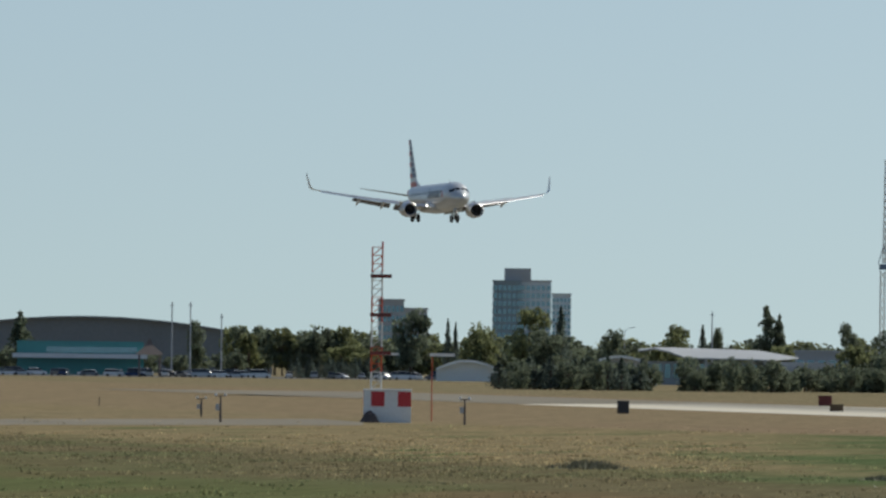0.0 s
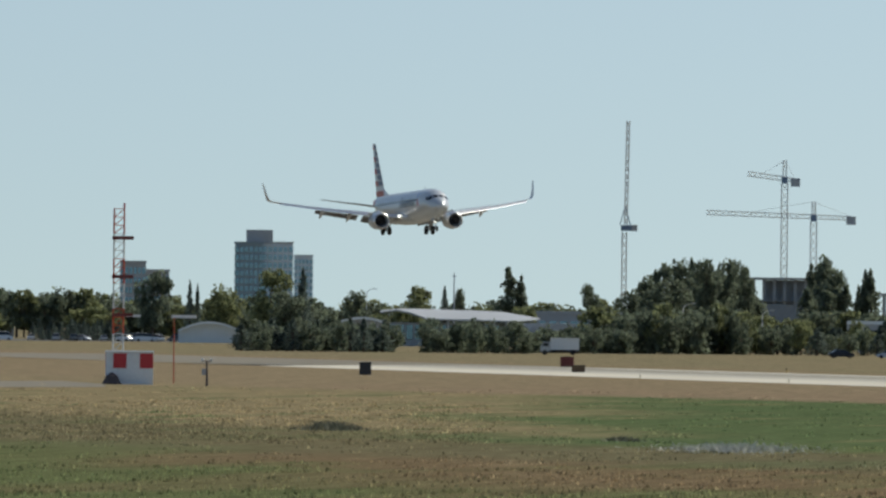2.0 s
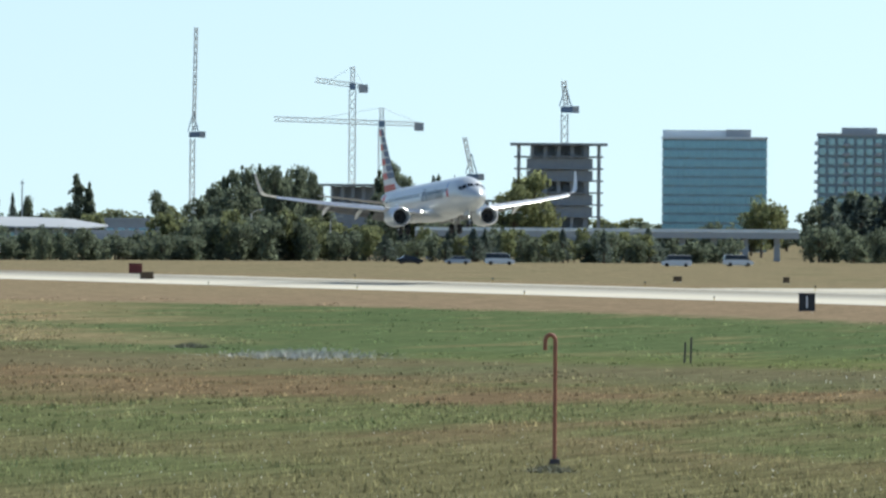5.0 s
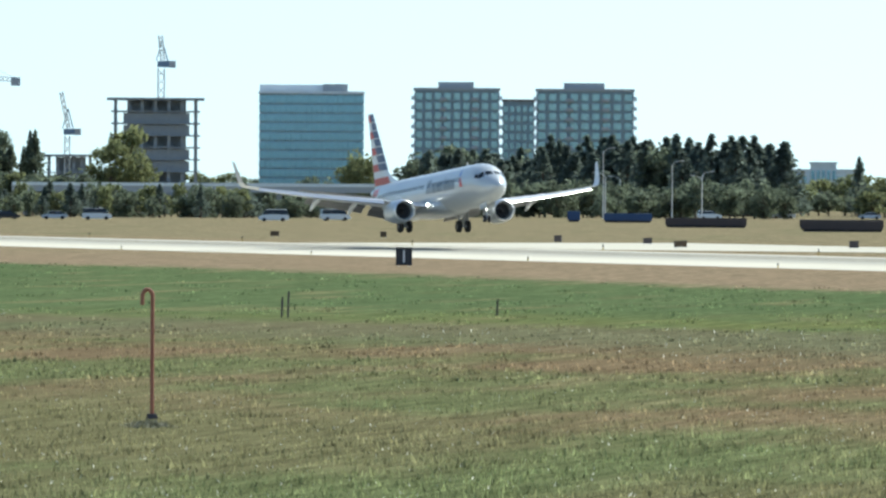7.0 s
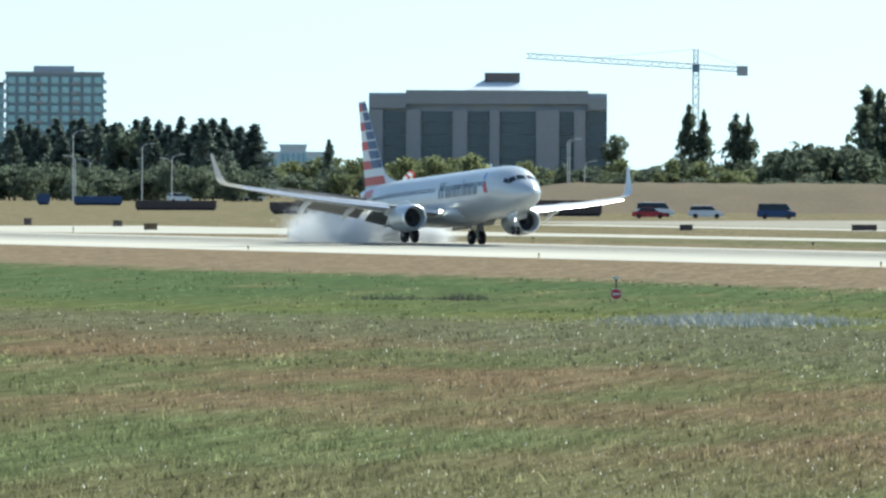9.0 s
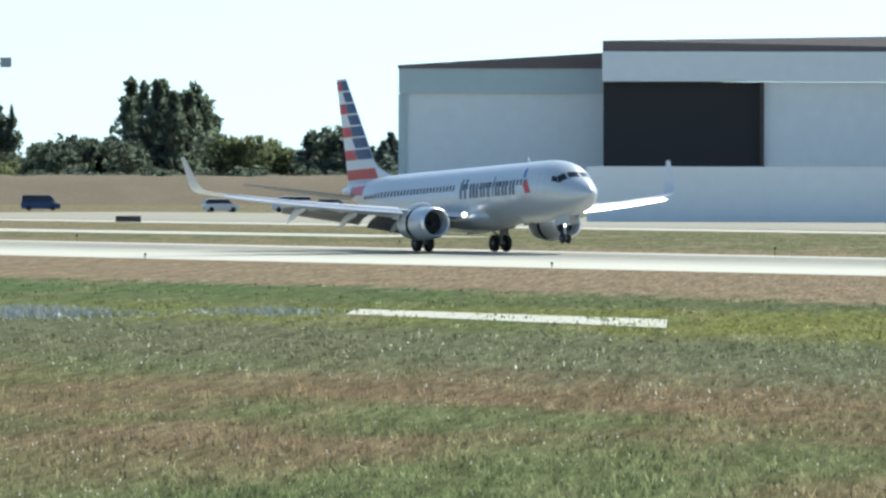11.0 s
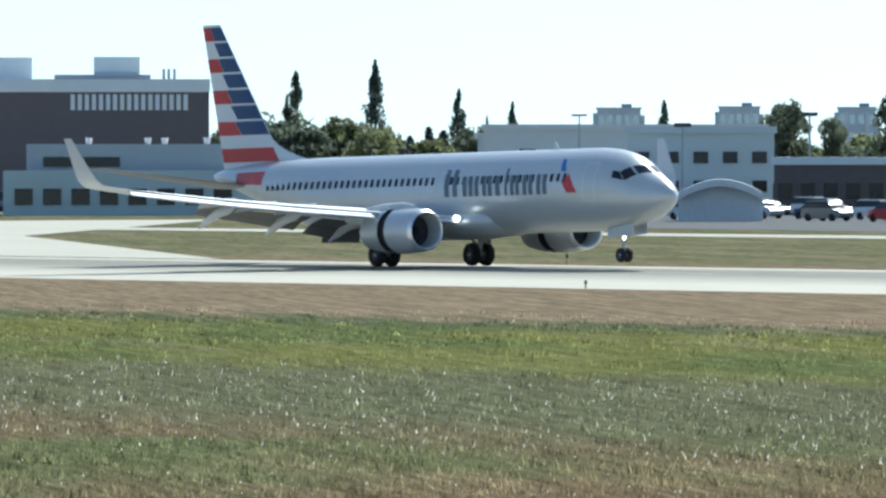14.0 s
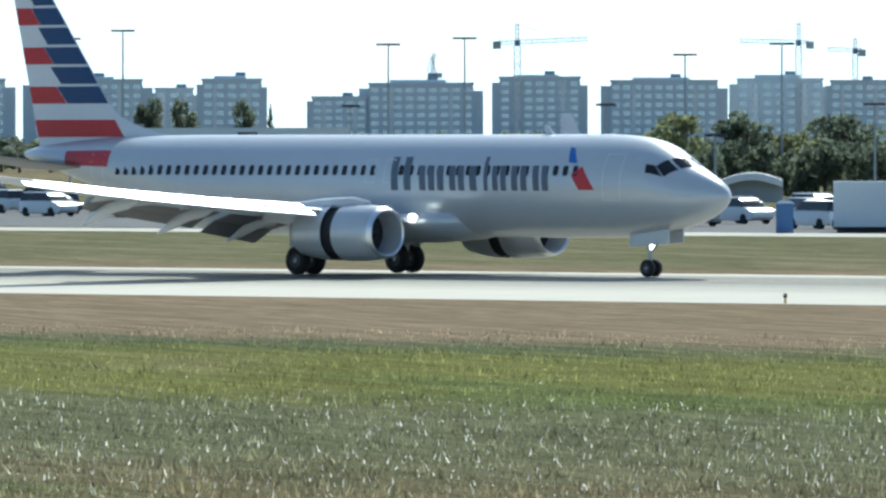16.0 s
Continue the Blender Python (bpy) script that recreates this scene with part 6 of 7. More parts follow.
BROWNSIGN = mat("weathered sign back", (0.10, 0.065, 0.035), 0.7, 0, 0.2, 3)
REDSIGN = mat("dull red sign face", (0.16, 0.03, 0.025), 0.6, 0, 0.15, 3)
for az, r, w, h, f, lb in (
        (166.02, 1107.8, 1.5, 0.7, BROWNSIGN, "low yellow-brown taxi sign in dry grass"),
        (166.087, 1235.6, 1.7, 1.2, REDSIGN, "dull red sign beside the runway"),
        (162.896, 1149.2, 1.0, 0.45, BROWNSIGN, "low weathered taxi sign"), (162.257, 1138.3, 0.7, 0.5, BROWNSIGN, "low weathered taxi sign"),
        (161.229, 1055.8, 0.8, 0.6, DARKWALL, "low dark taxi sign"), (160.701, 1034.2, 0.9, 0.5, DARKWALL, "low dark taxi sign"),
        (160.508, 979.4, 1.3, 0.5, BROWNSIGN, "low weathered taxi sign"), (159.488, 996.3, 0.9, 0.5, DARKWALL, "low dark taxi sign"),
        (160.506, 975.8, 1.2, 0.5, BROWNSIGN, "low weathered taxi sign"), (159.488, 980.6, 0.9, 0.55, DARKWALL, "low dark taxi sign"),
        (159.123, 1077.1, 1.0, 0.5, BROWNSIGN, "low weathered taxi sign"), (157.355, 999.0, 1.3, 0.5, DARKWALL, "low dark taxi sign"),
        (156.309, 1011.4, 2.6, 0.5, DARKWALL, "long low dark taxi sign"), (154.511, 1023.6, 2.6, 0.5, DARKWALL, "long low dark taxi sign"),
        (150.391, 669.4, 2.2, 0.45, DARKWALL, "long low dark taxi sign"), (149.46, 910.2, 1.5, 0.5, DARKWALL, "low dark taxi sign"),
        (144.496, 617.8, 2.4, 0.42, DARKWALL, "long low dark taxi sign"), (143.891, 725.0, 1.5, 0.5, BROWNSIGN, "low weathered taxi sign"),
        (143.895, 749.4, 1.2, 0.45, BROWNSIGN, "low weathered taxi sign")):
    taxi_sign(az, r, w, h, f, lb)


def edge_light(az, r, h=0.35):
    t = thing("edge_light", "small runway edge light on a stub", "light", facing(az, r))
    part("stem", Shape().tube((0, 0, -0.05), (0, 0, h * 0.6), 0.05, 0.04, 8), YELLOW, t)
    part("lens", Shape().tube((0, 0, h * 0.6), (0, 0, h), 0.075, 0.05, 10), DARKGLASS, t)
    t["group"] = "runway edge lights"


for i in range(16):
    x, y = -1000 + 60.0 * i, AXIS - HALF + 0.8
    edge_light(math.degrees(math.atan2(y, x)), math.hypot(x, y))
for i in range(14):
    x, y = -1130 + 60.0 * i, AXIS + HALF + 1.2
    edge_light(math.degrees(math.atan2(y, x)), math.hypot(x, y), 0.6)


def hook_pipe(az, r, h):
    t = thing("hook_pipe", "faded orange vent pipe bent over like a cane", "pipe", facing(az, r))
    s = Shape()
    pts = [Vector((0, 0, 0.1)), Vector((0, 0, h - 0.18))]
    for i in range(1, 11):
        a = math.pi * i / 10
        pts.append(Vector((-0.13 + 0.13 * math.cos(a), 0, h - 0.18 + 0.16 * math.sin(a))))
    pts.append(Vector((-0.265, 0, h - 0.42)))
    k = 12
    rings = []
    for i, p in enumerate(pts):
        d = (pts[min(i + 1, len(pts) - 1)] - pts[max(i - 1, 0)]).normalized()
        n = Vector((0, 1, 0))
        b_ = d.cross(n)
        rings.append([p + 0.052 * (math.cos(2 * math.pi * j / k) * n + math.sin(2 * math.pi * j / k) * b_) for j in range(k)])
    part("pipe", s.loft(rings), RUST, t, "", True)
    part("base", Shape().loft([[(x * 0.17, y * 0.17, -0.05) for x, y in ((-1, -1), (1, -1), (1, 1), (-1, 1))], [(x * 0.13, y * 0.13, 0.14) for x, y in ((-1, -1), (1, -1), (1, 1), (-1, 1))]]), DARKWALL, t, "dark concrete base")


HOOK_R = 252.4
hook_pipe(163.613, HOOK_R, 3.38)


def stakes(az, r, h, label="dark wooden marker stake in grass"):
    whole("stake", Shape().tube((0, 0, -0.1), (0.04, 0, h), 0.05, 0.045, 7), DARKWALL, label, "stake", facing(az, r))


stakes(162.853, 448.9, 0.95)
stakes(162.817, 449.0, 1.2)
stakes(161.586, 457.2, 0.8)
stakes(170.359, 1064.1, 1.0)


def stop_marker():
    t = thing("stop_marker", "small round red stop board on a short post", "sign", facing(157.766, 464.3))
    part("post", Shape().tube((0, 0, -0.1), (0, 0, 1.0), 0.04, k=8), BROWNSIGN, t)
    part("disc", Shape().tube((0, -0.05, 0.28), (0, -0.09, 0.28), 0.27, k=20), WHITE, t)
    part("ring", Shape().tube((0, -0.09, 0.28), (0, -0.10, 0.28), 0.245, k=20), RED, t)
    part("bar", Shape().box(-0.17, -0.112, 0.23, 0.17, -0.101, 0.33), WHITE, t)
    part("lamp", Shape().tube((0, 0, 0.98), (0, 0, 1.12), 0.16, 0.19, 12), STEELWHITE, t)


stop_marker()


def glide_mast():
    r = 863.8
    t = thing("antenna_mast", "red and white lattice antenna mast beside its equipment shed", "mast", facing(168.731, r + 3))
    zt = 15.59
    for i in range(7):
        z0, z1 = zt * i / 7, zt * (i + 1) / 7
        for x in (-0.45, 0.45):
            part("leg_section", Shape().tube((x, 0, z0), (x, 0, z1), 0.075, k=6), ORANGE if i % 2 == 0 else STEELWHITE, t)
        s = Shape()
        for j in range(3):
            za, zb = z0 + (z1 - z0) * j / 3, z0 + (z1 - z0) * (j + 1) / 3
            s.tube((-0.45, 0, za), (0.45, 0, zb), 0.035, k=4).tube((-0.45, 0, zb), (0.45, 0, zb), 0.035, k=4)
        part("bracing", s, ORANGE if i % 2 == 0 else STEELWHITE, t)
    for z in (zt - 2.75, zt - 6.2, zt - 9.6):
        part("antenna", Shape().box(-0.6, -0.5, z, 1.3, -0.1, z + 0.32), REDSIGN, t, "flat antenna box")
    part("top_lamp", Shape().tube((0.45, 0, zt), (0.45, 0, zt + 0.5), 0.09, k=8), RED, t)
    t = thing("equipment_shed", "white equipment shed with red squares", "shed", facing(168.663, r))
    k = r / 17225.0
    w, h = 84 * k, 57 * k
    part("wall", Shape().box(-w / 2, -1.2, -0.05, w / 2, 1.4, h), WHITE, t)
    part("roof", Shape().loft([[(-w / 2 - 0.12, -1.35, h + 0.003), (w / 2 + 0.12, -1.35, h + 0.003), (w / 2 + 0.12, 1.55, h + 0.003), (-w / 2 - 0.12, 1.55, h + 0.003)], [(-w / 2, -1.2, h + 0.12), (w / 2, -1.2, h + 0.12), (w / 2, 1.4, h + 0.12), (-w / 2, 1.4, h + 0.12)]]), GREYWALL, t)
    for x in (-w * 0.34, w * 0.22):
        part("red_square", Shape().box(x, -1.225, h * 0.5, x + w * 0.28, -1.19, h * 0.96), RED, t)
    part("red_square", Shape().box(-w / 2 - 0.02, -1.15, h * 0.5, -w / 2 + 0.02, 0.2, h * 0.96), RED, t)
    whole("debris_heap", Shape().loft([[(0.9 * math.cos(a) * (1 + 0.2 * math.sin(3 * a)), 0.8 * math.sin(a), -0.05) for a in [2 * math.pi * j / 12 for j in range(12)]], [(0.5 * math.cos(a), 0.5 * math.sin(a), 0.75) for a in [2 * math.pi * j / 12 for j in range(12)]], [(0.1 * math.cos(a), 0.1 * math.sin(a), 1.05) for a in [2 * math.pi * j / 12 for j in range(12)]]]), DARKWALL, "dark heap against a shed wall", "heap", facing(168.766, r - 2.2))


glide_mast()


def bar_lamp(az, r, h, label):
    t = thing("bar_light", label, "light", facing(az, r))
    part("pole", Shape().tube((0, 0, -0.1), (0, 0, h), 0.06, 0.04, 8), ORANGE, t)
    part("bar", Shape().box(-0.25, -0.15, h, 2.05, 0.15, h + 0.28), WHITE, t, "white lamp bar")


bar_lamp(168.402, 885.4, 5.91, "thin orange pole with a white lamp bar")
bar_lamp(168.701, 1150, 5.93, "thin orange pole with a white lamp bar")


def twin_marker(az, r, h):
    t = thing("marker_post", "dark post with small twin lamps", "post", facing(az, r))
    part("post", Shape().tube((0, 0, -0.1), (0, 0, h), 0.11, 0.07, 8), DARKWALL, t)
    for x in (-0.4, 0.4):
        part("lamp", Shape().tube((x, 0, h + 0.02), (x, 0, h + 0.22), 0.13, 0.09, 10), STEELWHITE, t)
    part("arm", Shape().box(-0.45, -0.04, h - 0.05, 0.45, 0.04, h + 0.02), DARKWALL, t)
    part("box", Shape().box(-0.42, -0.12, h * 0.45, -0.1, 0.12, h * 0.7), GREYWALL, t)


twin_marker(168.207, 847.4, 2.2)
twin_marker(169.644, 838.9, 2.3)
twin_marker(169.757, 908.8, 1.7)


def windsock():
    r = 844.0
    t = thing("windsock", "orange and white windsock on a thin pole", "windsock", facing(158.997, r))
    h = 5.79
    part("pole", Shape().tube((0, 0, -0.1), (0, 0, h + 0.3), 0.05, 0.035, 8), ORANGE, t)
    for i in range(4):
        a, b_ = 0.12 + 0.34 * i, 0.12 + 0.34 * (i + 1)
        ra, rb = 0.42 - 0.07 * i, 0.42 - 0.07 * (i + 1)
        part("band", Shape().tube((-a * 0.5 + 0.4, -a * 0.8, h - 0.1 * i), (-b_ * 0.5 + 0.4, -b_ * 0.8, h - 0.1 * (i + 1)), ra, rb, 12), ORANGE if i % 2 == 0 else WHITE, t)


windsock()


def cabinet():
    r = 470.0
    t = thing("equipment_cabinet", "orange equipment cabinet beside the runway", "cabinet", facing(136.419, r))
    k = r / 17225.0
    w, h = 100 * k, 56 * k
    part("body", Shape().box(-w / 2, -0.7, 0.12, w / 2, 0.7, h), ORANGE, t)
    part("lid", Shape().box(-w / 2 - 0.05, -0.75, h + 0.003, w / 2 + 0.05, 0.75, h + 0.08), ORANGE, t)
    part("plinth", Shape().box(-w / 2 + 0.1, -0.6, -0.1, w / 2 - 0.1, 0.6, 0.12), GREYWALL, t)
    part("seam", Shape().box(-0.03, -0.715, 0.2, 0.03, -0.69, h - 0.1), DARKWALL, t)
    t = thing("beacon_post", "orange post with box and lamp", "post", facing(136.618, r))
    part("post", Shape().tube((0, 0, -0.1), (0, 0, 2.7), 0.06, k=8), ORANGE, t)
    part("box", Shape().box(-0.5, -0.2, 0.9, 0.15, 0.2, 1.4), ORANGE, t)
    part("foot", Shape().box(-0.55, -0.25, -0.05, 0.25, 0.25, 0.3), ORANGE, t)


cabinet()


def mast_light(az, r, h, label="tall thin light pole with a flat double head", arm=0.55):
    t = thing("light_pole", label, "lamp", facing(az, r))
    part("pole", Shape().tube((0, 0, -0.2), (0, 0, h), 0.13, 0.07, 8), GREYWALL, t)
    part("head", Shape().box(-arm * 2, -0.25, h, arm * 2, 0.25, h + 0.2), DARKWALL, t)


for az, r, h in ((136.925, 900, 14.92), (134.916, 950, 14.86), (134.603, 900, 15.12),
                 (133.041, 900, 13.8), (132.592, 880, 14.17), (131.295, 900, 12.8), (130.726, 880, 13.6),
                 (136.923, 900, 14.78)):
    mast_light(az, r, h)
for az, r, h in ((142.485, 900, 8.15), (143.093, 1000, 9.49), (141.74, 980, 9.41), (141.737, 950, 9.49),
                 (142.485, 930, 8.4), (139.307, 830, 5.75), (137.066, 800, 5.69), (137.438, 820, 6.4),
                 (133.87, 780, 5.65), (133.264, 850, 8.0), (131.119, 720, 5.47), (131.76, 760, 7.84),
                 (130.179, 740, 7.79), (144.117, 950, 5.89), (144.31, 950, 6.17), (143.397, 930, 5.95)):
    mast_light(az, r, h, "dark car park lamp post with flat head", 0.4)


def street_lamp(az, r, h, side):
    t = thing("street_lamp", "pale street lamp with a curved arm", "lamp", facing(az, r))
    s = Shape().tube((0, 0, -0.2), (0, 0, h - 0.8), 0.12, 0.09, 8)
    s.tube((0, 0, h - 0.8), (side * 0.8, 0, h - 0.15), 0.08, 0.07, 6).tube((side * 0.8, 0, h - 0.15), (side * 2.0, 0, h), 0.07, 0.06, 6)
    part("pole", s, STEELWHITE, t, "", True)
    part("head", Shape().box(side * 2.0 - 0.45, -0.18, h - 0.08, side * 2.0 + 0.45, 0.18, h + 0.1), STEELWHITE, t)


for az, r, h, sd in ((160.965, 1900, 13.84, 1), (160.952, 1850, 8.91, -1), (160.383, 1880, 9.29, 1), (160.865, 1950, 8.4, -1),
                     (160.559, 1900, 11.38, 1), (165.408, 1900, 9.62, 1), (164.942, 1900, 8.44, 1), (158.055, 1900, 12.74, 1),
                     (157.955, 1880, 8.32, 1), (160.383, 1900, 8.56, -1), (158.043, 1880, 12.45, 1), (167.271, 2350, 13.17, 1)):
    street_lamp(az, r, h, sd)
for az, h in ((169.936, 18.23), (169.827, 18.29), (169.644, 15.45), (166.757, 17.48)):
    t = thing("utility_pole", "thin grey utility pole far off", "pole", facing(az, 2400))
    part("pole", Shape().tube((0, 0, -0.2), (0, 0, h), 0.22, 0.14, 6), GREYWALL, t)
    part("crossarm", Shape().box(-0.5, -0.1, h - 0.9, 0.5, 0.1, h - 0.7), GREYWALL, t)


def overpass():
    r = 2000
    t = thing("overpass", "long low pale concrete overpass with railings", "bridge", facing(163.579, r))
    k = r / 17225.0
    z = 5.86
    part("deck", Shape().box(-260 * k, 0, z - 1.2, 420 * k, 9, z), GREYWALL, t)
    part("railing", Shape().box(-260 * k, -0.15, z + 0.004, 420 * k, 0.0, z + 0.7), PALEWALL, t)
    for i in range(12):
        part("pier", Shape().box((-240 + 56 * i) * k, 2, -1, (-240 + 56 * i) * k + 1.2, 7, z - 1.21), GREYWALL, t)


overpass()

# ---- smoke from the tyres: loose clumps of fine flakes left hanging over the runway ----
SMOKE = mat("tyre smoke", (0.97, 0.97, 0.97), 1.0, 0, 0.02, spec=0.0)
_nt = SMOKE.node_tree
_tl, _mx = _nt.nodes.new("ShaderNodeBsdfTranslucent"), _nt.nodes.new("ShaderNodeMixShader")
_tl.inputs[0].default_value, _mx.inputs[0].default_value = (0.98, 0.98, 0.98, 1), 0.5
_nt.links.new(_nt.nodes["Principled BSDF"].outputs[0], _mx.inputs[1])
_nt.links.new(_tl.outputs[0], _mx.inputs[2])
_nt.links.new(_mx.outputs[0], _nt.nodes["Material Output"].inputs[0])
smoke_rnd = random.Random(8)


def flake_cloud(r, n):
    s = Shape()
    for _ in range(n):
        p = Vector((smoke_rnd.gauss(0, r), smoke_rnd.gauss(0, r), smoke_rnd.gauss(0, r * 0.55)))
        z = smoke_rnd.uniform(0.009, 0.022)
        e = Euler((smoke_rnd.uniform(0, 6.3), smoke_rnd.uniform(0, 6.3), 0)).to_matrix()
        s.face([p + e @ Vector(c) for c in ((-z, -z, 0), (z, -z, 0), (z, z, 0), (-z, z, 0))])
    return s.mesh("puff", SMOKE)


CLOUDS = [flake_cloud(smoke_rnd.uniform(0.7, 1.25), 9000) for _ in range(7)]
tyre_smoke = thing("tyre_smoke", "white puff of tyre smoke at touchdown", "smoke")
PUFFS = [(part("puff", CLOUDS[i % 7], None, tyre_smoke), smoke_rnd.random(), smoke_rnd.choice((-2.9, 2.9)), smoke_rnd.uniform(-1, 1), smoke_rnd.uniform(0, 1), 1.0) for i in range(40)]

# ---- grass blades, seed heads and clumps over the ground ----


def blade_material():
    m = ground_material()
    m.name = "grass blades"
    nt = m.node_tree
    b = nt.nodes["Principled BSDF"]
    src = b.inputs["Base Color"].links[0].from_socket
    geo = nt.nodes.new("ShaderNodeNewGeometry")
    mr = nt.nodes.new("ShaderNodeMapRange")
    mr.inputs["To Min"].default_value, mr.inputs["To Max"].default_value = 0.8, 2.6
    nt.links.new(geo.outputs["Random Per Island"], mr.inputs["Value"])
    sc = nt.nodes.new("ShaderNodeVectorMath")
    sc.operation = "SCALE"
    nt.links.new(src, sc.inputs[0])
    nt.links.new(mr.outputs[0], sc.inputs["Scale"])
    nt.links.new(sc.outputs[0], b.inputs["Base Color"])
    for l in list(b.inputs["Normal"].links):
        nt.links.remove(l)
    tl, mx = nt.nodes.new("ShaderNodeBsdfTranslucent"), nt.nodes.new("ShaderNodeMixShader")
    nt.links.new(sc.outputs[0], tl.inputs[0])
    mx.inputs[0].default_value = 0.6
    nt.links.new(b.outputs[0], mx.inputs[1])
    nt.links.new(tl.outputs[0], mx.inputs[2])
    nt.links.new(mx.outputs[0], nt.nodes["Material Output"].inputs[0])
    return m


def scatter(name, n, az0, az1, r0, r1, h0, h1, w0, w1, material, label, seed, ymax=214.0, clump=0.5, within=None, tuft=0):
    """Upright three-cornered blades, denser near the viewing bank."""
    g = np.random.default_rng(seed)
    az = np.radians(g.uniform(az0, az1, n))
    r = 1 / g.uniform(1 / r1, 1 / r0, n)
    x, y = r * np.cos(az), r * np.sin(az)
    if clump:
        x += g.normal(0, clump, n)
        y += g.normal(0, clump, n)
    ok = y < ymax
    if within:
        ok &= (y > within[0]) & (y < within[1])
    x, y = x[ok], y[ok]
    n = len(x)
    if tuft:
        x, y = np.repeat(x, tuft), np.repeat(y, tuft)
        n = len(x)
        x, y = x + g.normal(0, 0.16, n), y + g.normal(0, 0.35, n)
    h, w, a = g.uniform(h0, h1, n), g.uniform(w0, w1, n), g.uniform(0, 2 * np.pi, n)
    lx, ly = g.normal(0, 0.35, n) * h, g.normal(0, 0.35, n) * h
    v = np.empty((n, 3, 3))
    v[:, 0] = np.c_[x - w * np.cos(a), y - w * np.sin(a), np.full(n, -0.01)]
    v[:, 1] = np.c_[x + w * np.cos(a), y + w * np.sin(a), np.full(n, -0.01)]
    v[:, 2] = np.c_[x + lx, y + ly, h]
    me = bpy.data.meshes.new(name)
    me.vertices.add(3 * n)
    me.vertices.foreach_set("co", v.ravel())
    me.loops.add(3 * n)
    me.loops.foreach_set("vertex_index", np.arange(3 * n))
    me.polygons.add(n)
    me.polygons.foreach_set("loop_start", np.arange(0, 3 * n, 3))
    me.update(calc_edges=True)
    me.materials.append(material)
    return tagged(new(name, me), label, "grass", kind="stuff")


BLADES = blade_material()
SEED = leaf_mat("pale dry seed heads", (0.78, 0.76, 0.66))
FLOWER = mat("whitish flowering weeds", (0.60, 0.58, 0.52), 0.7, 0, 0.3, 2, 0, 0.3, True)
WEED = mat("grey green weeds", (0.20, 0.19, 0.12), 0.7, 0, 0.4, 1, 0, 0.3, True)
scatter("grass", 380000, 129.5, 172.0, 100, 420, 0.025, 0.11, 0.012, 0.035, BLADES, "short mown grass of green and straw blades", 1)
scatter("tall_grass", 30000, 129.5, 172.0, 105, 330, 0.09, 0.22, 0.012, 0.03, BLADES, "taller grass tussocks", 2, clump=1.2)
scatter("tussocks", 9000, 129.5, 172.0, 105, 380, 0.08, 0.24, 0.012, 0.035, BLADES, "uneven tussocks of grass", 6, tuft=14)
scatter("rough_grass", 7000, 129.5, 172.0, 300, 850, 0.05, 0.18, 0.03, 0.08, BLADES, "rough knee-high grass beside the runway", 7, ymax=206, tuft=10)
scatter("straw_tufts", 1500, 166.5, 172.0, 470, 720, 0.05, 0.17, 0.03, 0.08, BLADES, "tall dry straw tufts at the western end", 10, within=(88, 160), tuft=12)
scatter("seed_heads", 6500, 129.5, 158.0, 105, 260, 0.03, 0.085, 0.010, 0.028, SEED, "pale dry seed heads among grass", 3, ymax=175)
scatter("seed_heads", 4500, 156.0, 172.0, 120, 330, 0.03, 0.085, 0.010, 0.026, SEED, "pale dry seed heads among grass", 4, ymax=120)

scatter("seed_heads", 11000, 129.5, 162.0, 150, 420, 0.06, 0.17, 0.012, 0.03, SEED, "drift of pale seeding grass below the lush strip", 9, within=(114, 160), clump=1.0)


def weed_patch(t_az, r, w, d, n, h, material, label, seed):
    g = random.Random(seed)
    x0, y0 = spot(t_az, r)
    s = Shape()
    c, sn = math.cos(radians(t_az - 90)), math.sin(radians(t_az - 90))
    for _ in range(n):
        u, v = g.gauss(0, 0.30) * w, g.gauss(0, 0.30) * d
        x, y = x0 + c * u - sn * v, y0 + sn * u + c * v
        hh, ww, a = g.uniform(0.2, 1.0) * h * math.exp(-2.5 * (u / w) ** 2), g.uniform(0.02, 0.05) * (0.5 + h), g.uniform(0, 6.3)
        z = g.uniform(0, 0.5) * hh
        s.face([(x - ww * math.cos(a), y - ww * math.sin(a), z * 0.3 - 0.02), (x + ww * math.cos(a), y + ww * math.sin(a), z * 0.3 - 0.02), (x + g.gauss(0, 0.12), y + g.gauss(0, 0.12), hh)])
    whole("weed_patch", s, material, label, "weeds", kind="stuff")


weed_patch(157.037, 397.1, 9.5, 22, 3000, 0.42, FLOWER, "patch of whitish flowering weeds", 1)
weed_patch(155.496, 400.4, 7, 16, 900, 0.3, FLOWER, "patch of whitish flowering weeds", 2)
weed_patch(165.081, 468.3, 6.5, 24, 900, 0.28, FLOWER, "thin patch of whitish flowering weeds", 3)
weed_patch(165.11, 461.3, 7.5, 20, 800, 0.25, FLOWER, "thin patch of whitish flowering weeds", 4)
weed_patch(148.9, 315.2, 1.6, 2.0, 1100, 1.0, WEED, "clump of tall grey-green weeds", 5)
weed_patch(149.233, 317.9, 1.1, 1.0, 260, 0.95, FLOWER, "clump of pale weeds", 6)
weed_patch(137.726, 237.6, 0.6, 0.8, 420, 0.7, WEED, "clump of dark weeds", 7)
weed_patch(167.472, 526.3, 3.0, 8, 700, 0.5, WEED, "clump of brown tall weeds", 8)
weed_patch(167.481, 529.6, 3.4, 6, 800, 0.6, WEED, "clump of brown tall weeds", 9)
weed_patch(165.751, 491.5, 2.0, 3, 400, 0.35, WEED, "clump of brown tall weeds", 10)
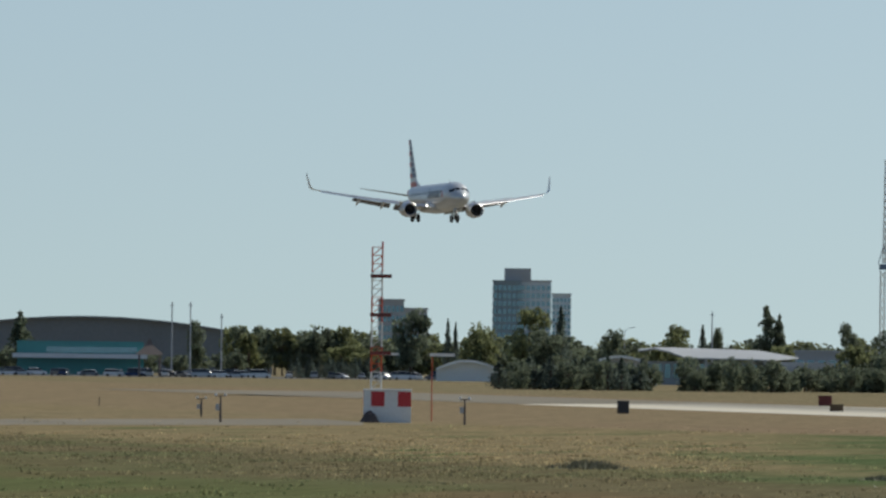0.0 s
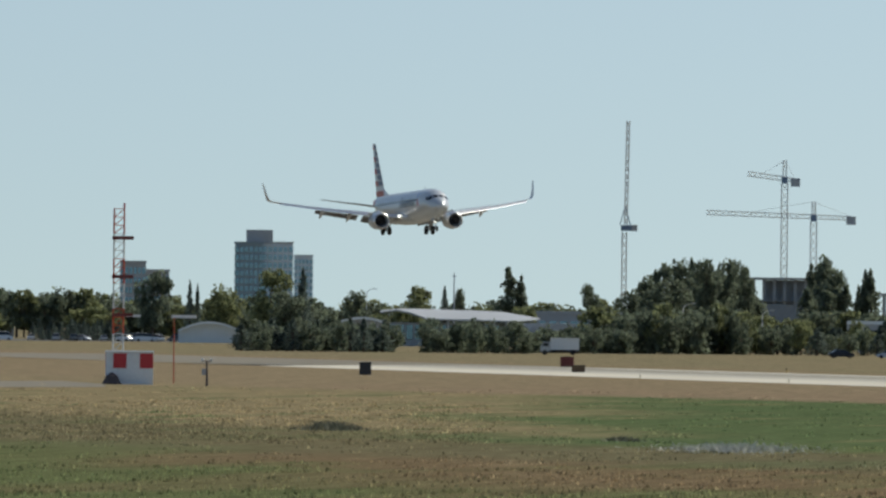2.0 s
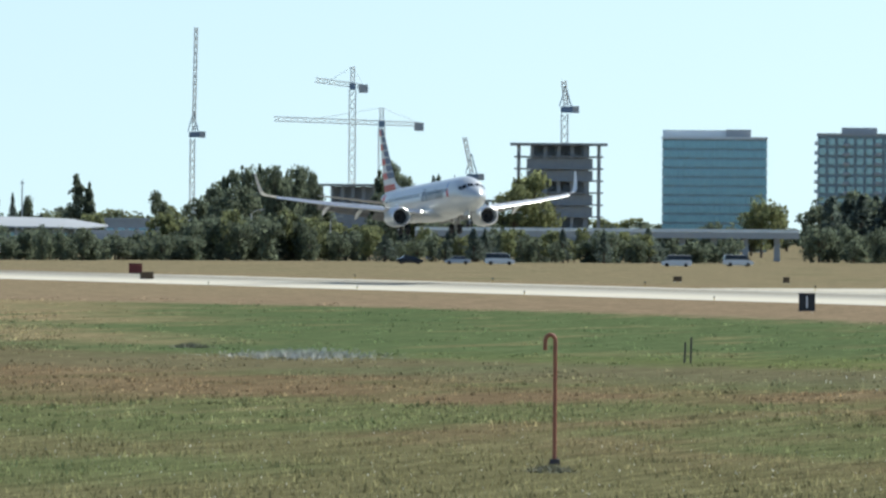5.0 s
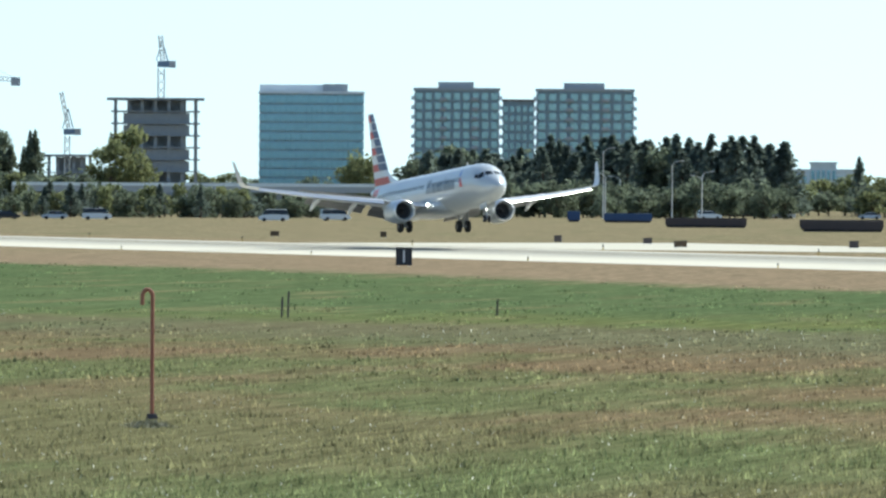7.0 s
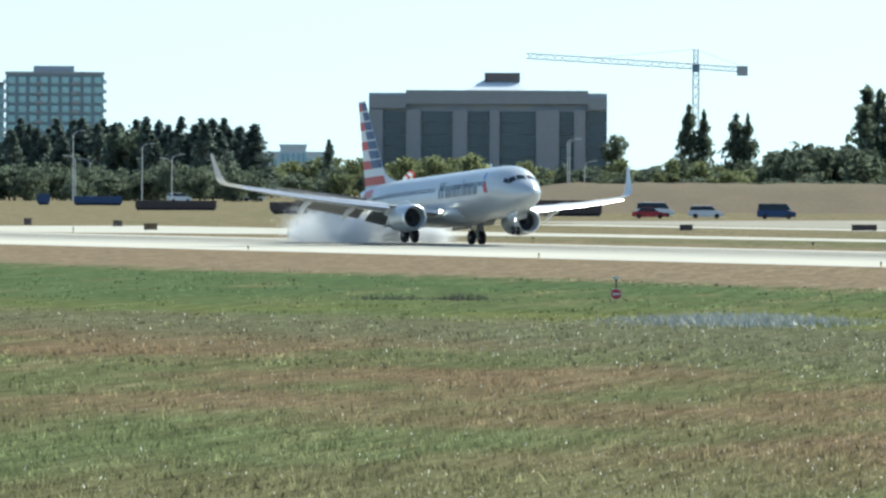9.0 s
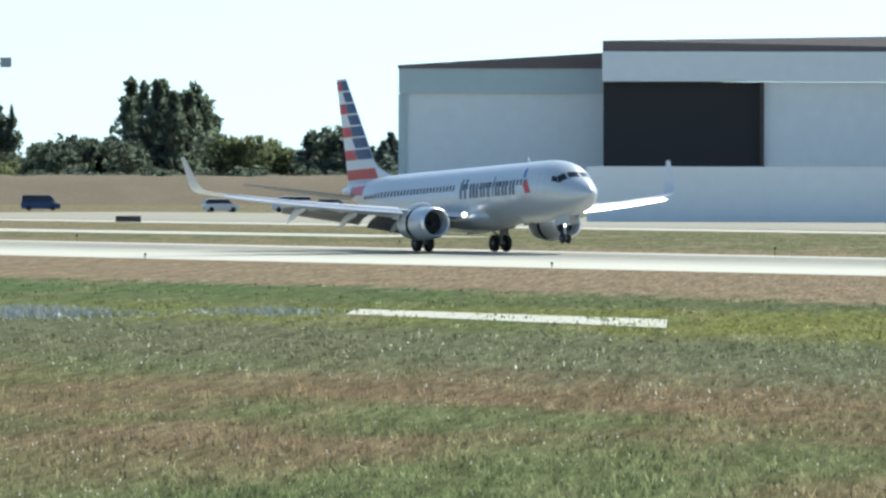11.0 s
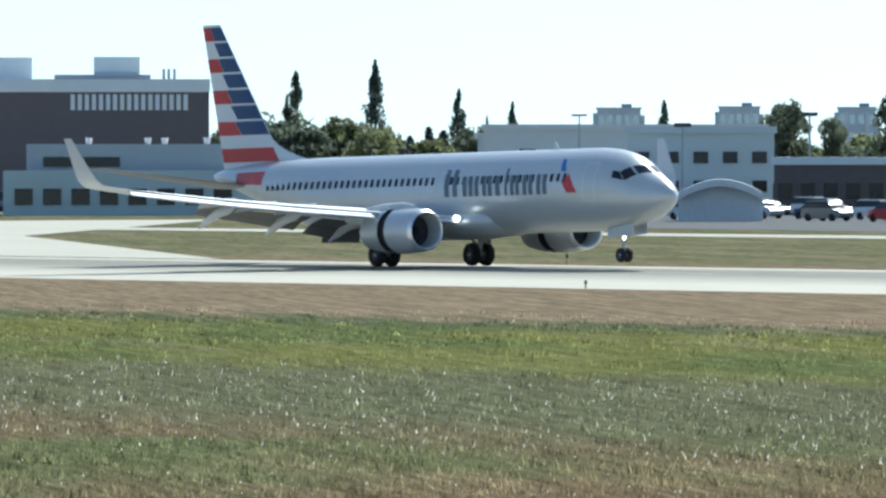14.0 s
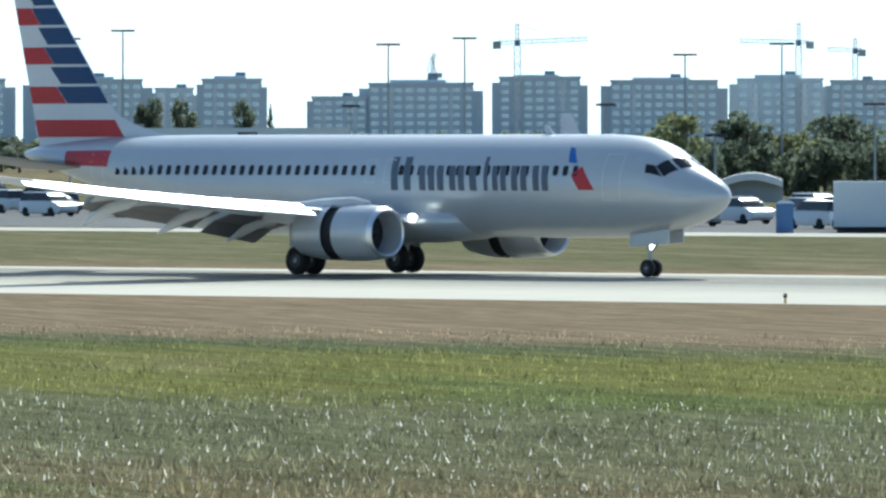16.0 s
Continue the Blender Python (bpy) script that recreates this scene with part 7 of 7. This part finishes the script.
weed_patch(158.667, 462.0, 3.0, 6, 350, 0.4, WEED, "thin brown weeds", 11)
weed_patch(159.1, 463.0, 4.0, 6, 300, 0.3, WEED, "thin brown weeds", 12)
weed_patch(163.637, 244.7, 1.1, 3.0, 500, 0.2, WEED, "scuffed weeds round a pipe", 13)


# ---- what moves ----
FLIGHT = [
    (0, -1365.51, 25.01, 0.48, 0.00),
    (0.5, -1328.23, 23.01, 0.74, -0.73),
    (1, -1291.15, 21.00, 0.97, -1.47),
    (1.5, -1254.29, 18.94, 1.15, -2.20),
    (2, -1217.67, 16.83, 1.28, -1.35),
    (2.5, -1181.26, 14.74, 1.43, -0.50),
    (3, -1145.06, 12.74, 1.66, -0.85),
    (3.5, -1109.05, 10.82, 1.94, -1.20),
    (4.1, -1065.85, 8.54, 2.28, -1.10),
    (4.8, -1015.65, 6.13, 2.70, -0.99),
    (5.4, -972.95, 4.42, 3.06, -0.90),
    (6, -930.69, 3.20, 3.42, -0.80),
    (6.5, -895.69, 2.43, 3.71, -0.60),
    (7, -860.83, 1.80, 3.83, -0.40),
    (7.5, -826.05, 1.39, 3.61, -0.20),
    (8, -791.38, 1.06, 3.30, 0.00),
    (8.5, -756.86, 0.75, 3.13, 0.75),
    (8.8, -736.14, 0.40, 3.05, 1.20),
    (9, -722.34, 0.36, 3.00, 1.50),
    (9.5, -687.67, 0.36, 2.77, 1.15),
    (10, -653.00, 0.36, 2.53, 0.80),
    (10.2, -639.18, 0.36, 2.45, 0.68),
    (10.8, -597.63, 0.36, 2.42, 0.32),
    (11.4, -556.34, 0.36, 2.63, 0.12),
    (11.9, -522.42, 0.36, 2.74, 0.02),
    (12.3, -495.77, 0.36, 2.62, 0.00),
    (12.5, -482.50, 0.36, 2.50, 0.00),
    (13, -449.58, 0.36, 2.19, 0.00),
    (13.5, -417.18, 0.36, 1.86, 0.00),
    (14, -385.37, 0.36, 1.23, 0.00),
    (14.5, -354.10, 0.36, 0.00, 0.00),
    (15, -323.41, 0.36, 0.00, 0.00),
    (15.5, -293.28, 0.36, 0.00, 0.00),
    (16, -263.65, 0.36, 0.00, 0.00),
]


def motions():
    walk(airliner, [(t, pose(x, AXIS, z, -bank, -nose_up, 0)) for t, x, z, nose_up, bank in FLIGHT])
    for ob in SLEEVES:
        walk(ob, [(t, pose(-d, 0, 0)) for t, d in ((0, 0), (10.3, 0), (11.2, 0.5), (11.6, 0.55), (16, 0.55))])
    # the truck keeps a steady pace along the far perimeter road
    walk(TRUCK, [(t, facing(166.537, 1700) @ pose(8.6 * (3.5 - t), 0, 0)) for t in (0, 8, 16)])
    # the wings bend up in flight and settle as the spoilers rise on the ground
    for ob, side in WINGS:
        rows = []
        for t, bend in ((0, 0.8), (8.4, 0.7), (9.4, 0.0), (10.6, -1.2), (16, -1.4)):
            root = pose(0, 1.88 * side, 2.25)
            rows.append((t, root @ pose(0, 0, 0, bend * side) @ root.inverted()))
        walk(ob, rows)
    for ob, hinge in SPOILERS:
        walk(ob, [(t, pose(*hinge, 0, -a, 0)) for t, a in ((0, 0), (9.3, 0), (10.1, 32), (16, 34))])
    # tyre smoke: each clump rises from the tyre marks as the wheels touch, swells outward and drifts
    for ob, u, y, v, w, r in PUFFS:
        t0 = 8.62 + 0.2 * u
        x = -744.0 + 50.0 * (t0 - 8.62) + v
        low = (x, AXIS + y, -5.0)
        rows = [(0, pose(*low)), (t0, pose(*low)), (t0 + 0.12, pose(x + 0.4, AXIS + y + 0.3 * v, 0.5 + 0.5 * w)), (t0 + 0.5, pose(x - 1.2 + 1.2 * v, AXIS + y + 1.2 * v, 0.7 + 2.0 * w, 0, 0, 20)),
                (t0 + 1.4, pose(x - 11.0 + 2.2 * v, AXIS + y + 3.0 * v, 1.0 + 3.6 * w, 0, 0, 45)), (16, pose(x - 60 + 30 * v, AXIS + y + 14 * v, 3 + 9 * w, 0, 0, 80))]
        walk(ob, rows)


motions()
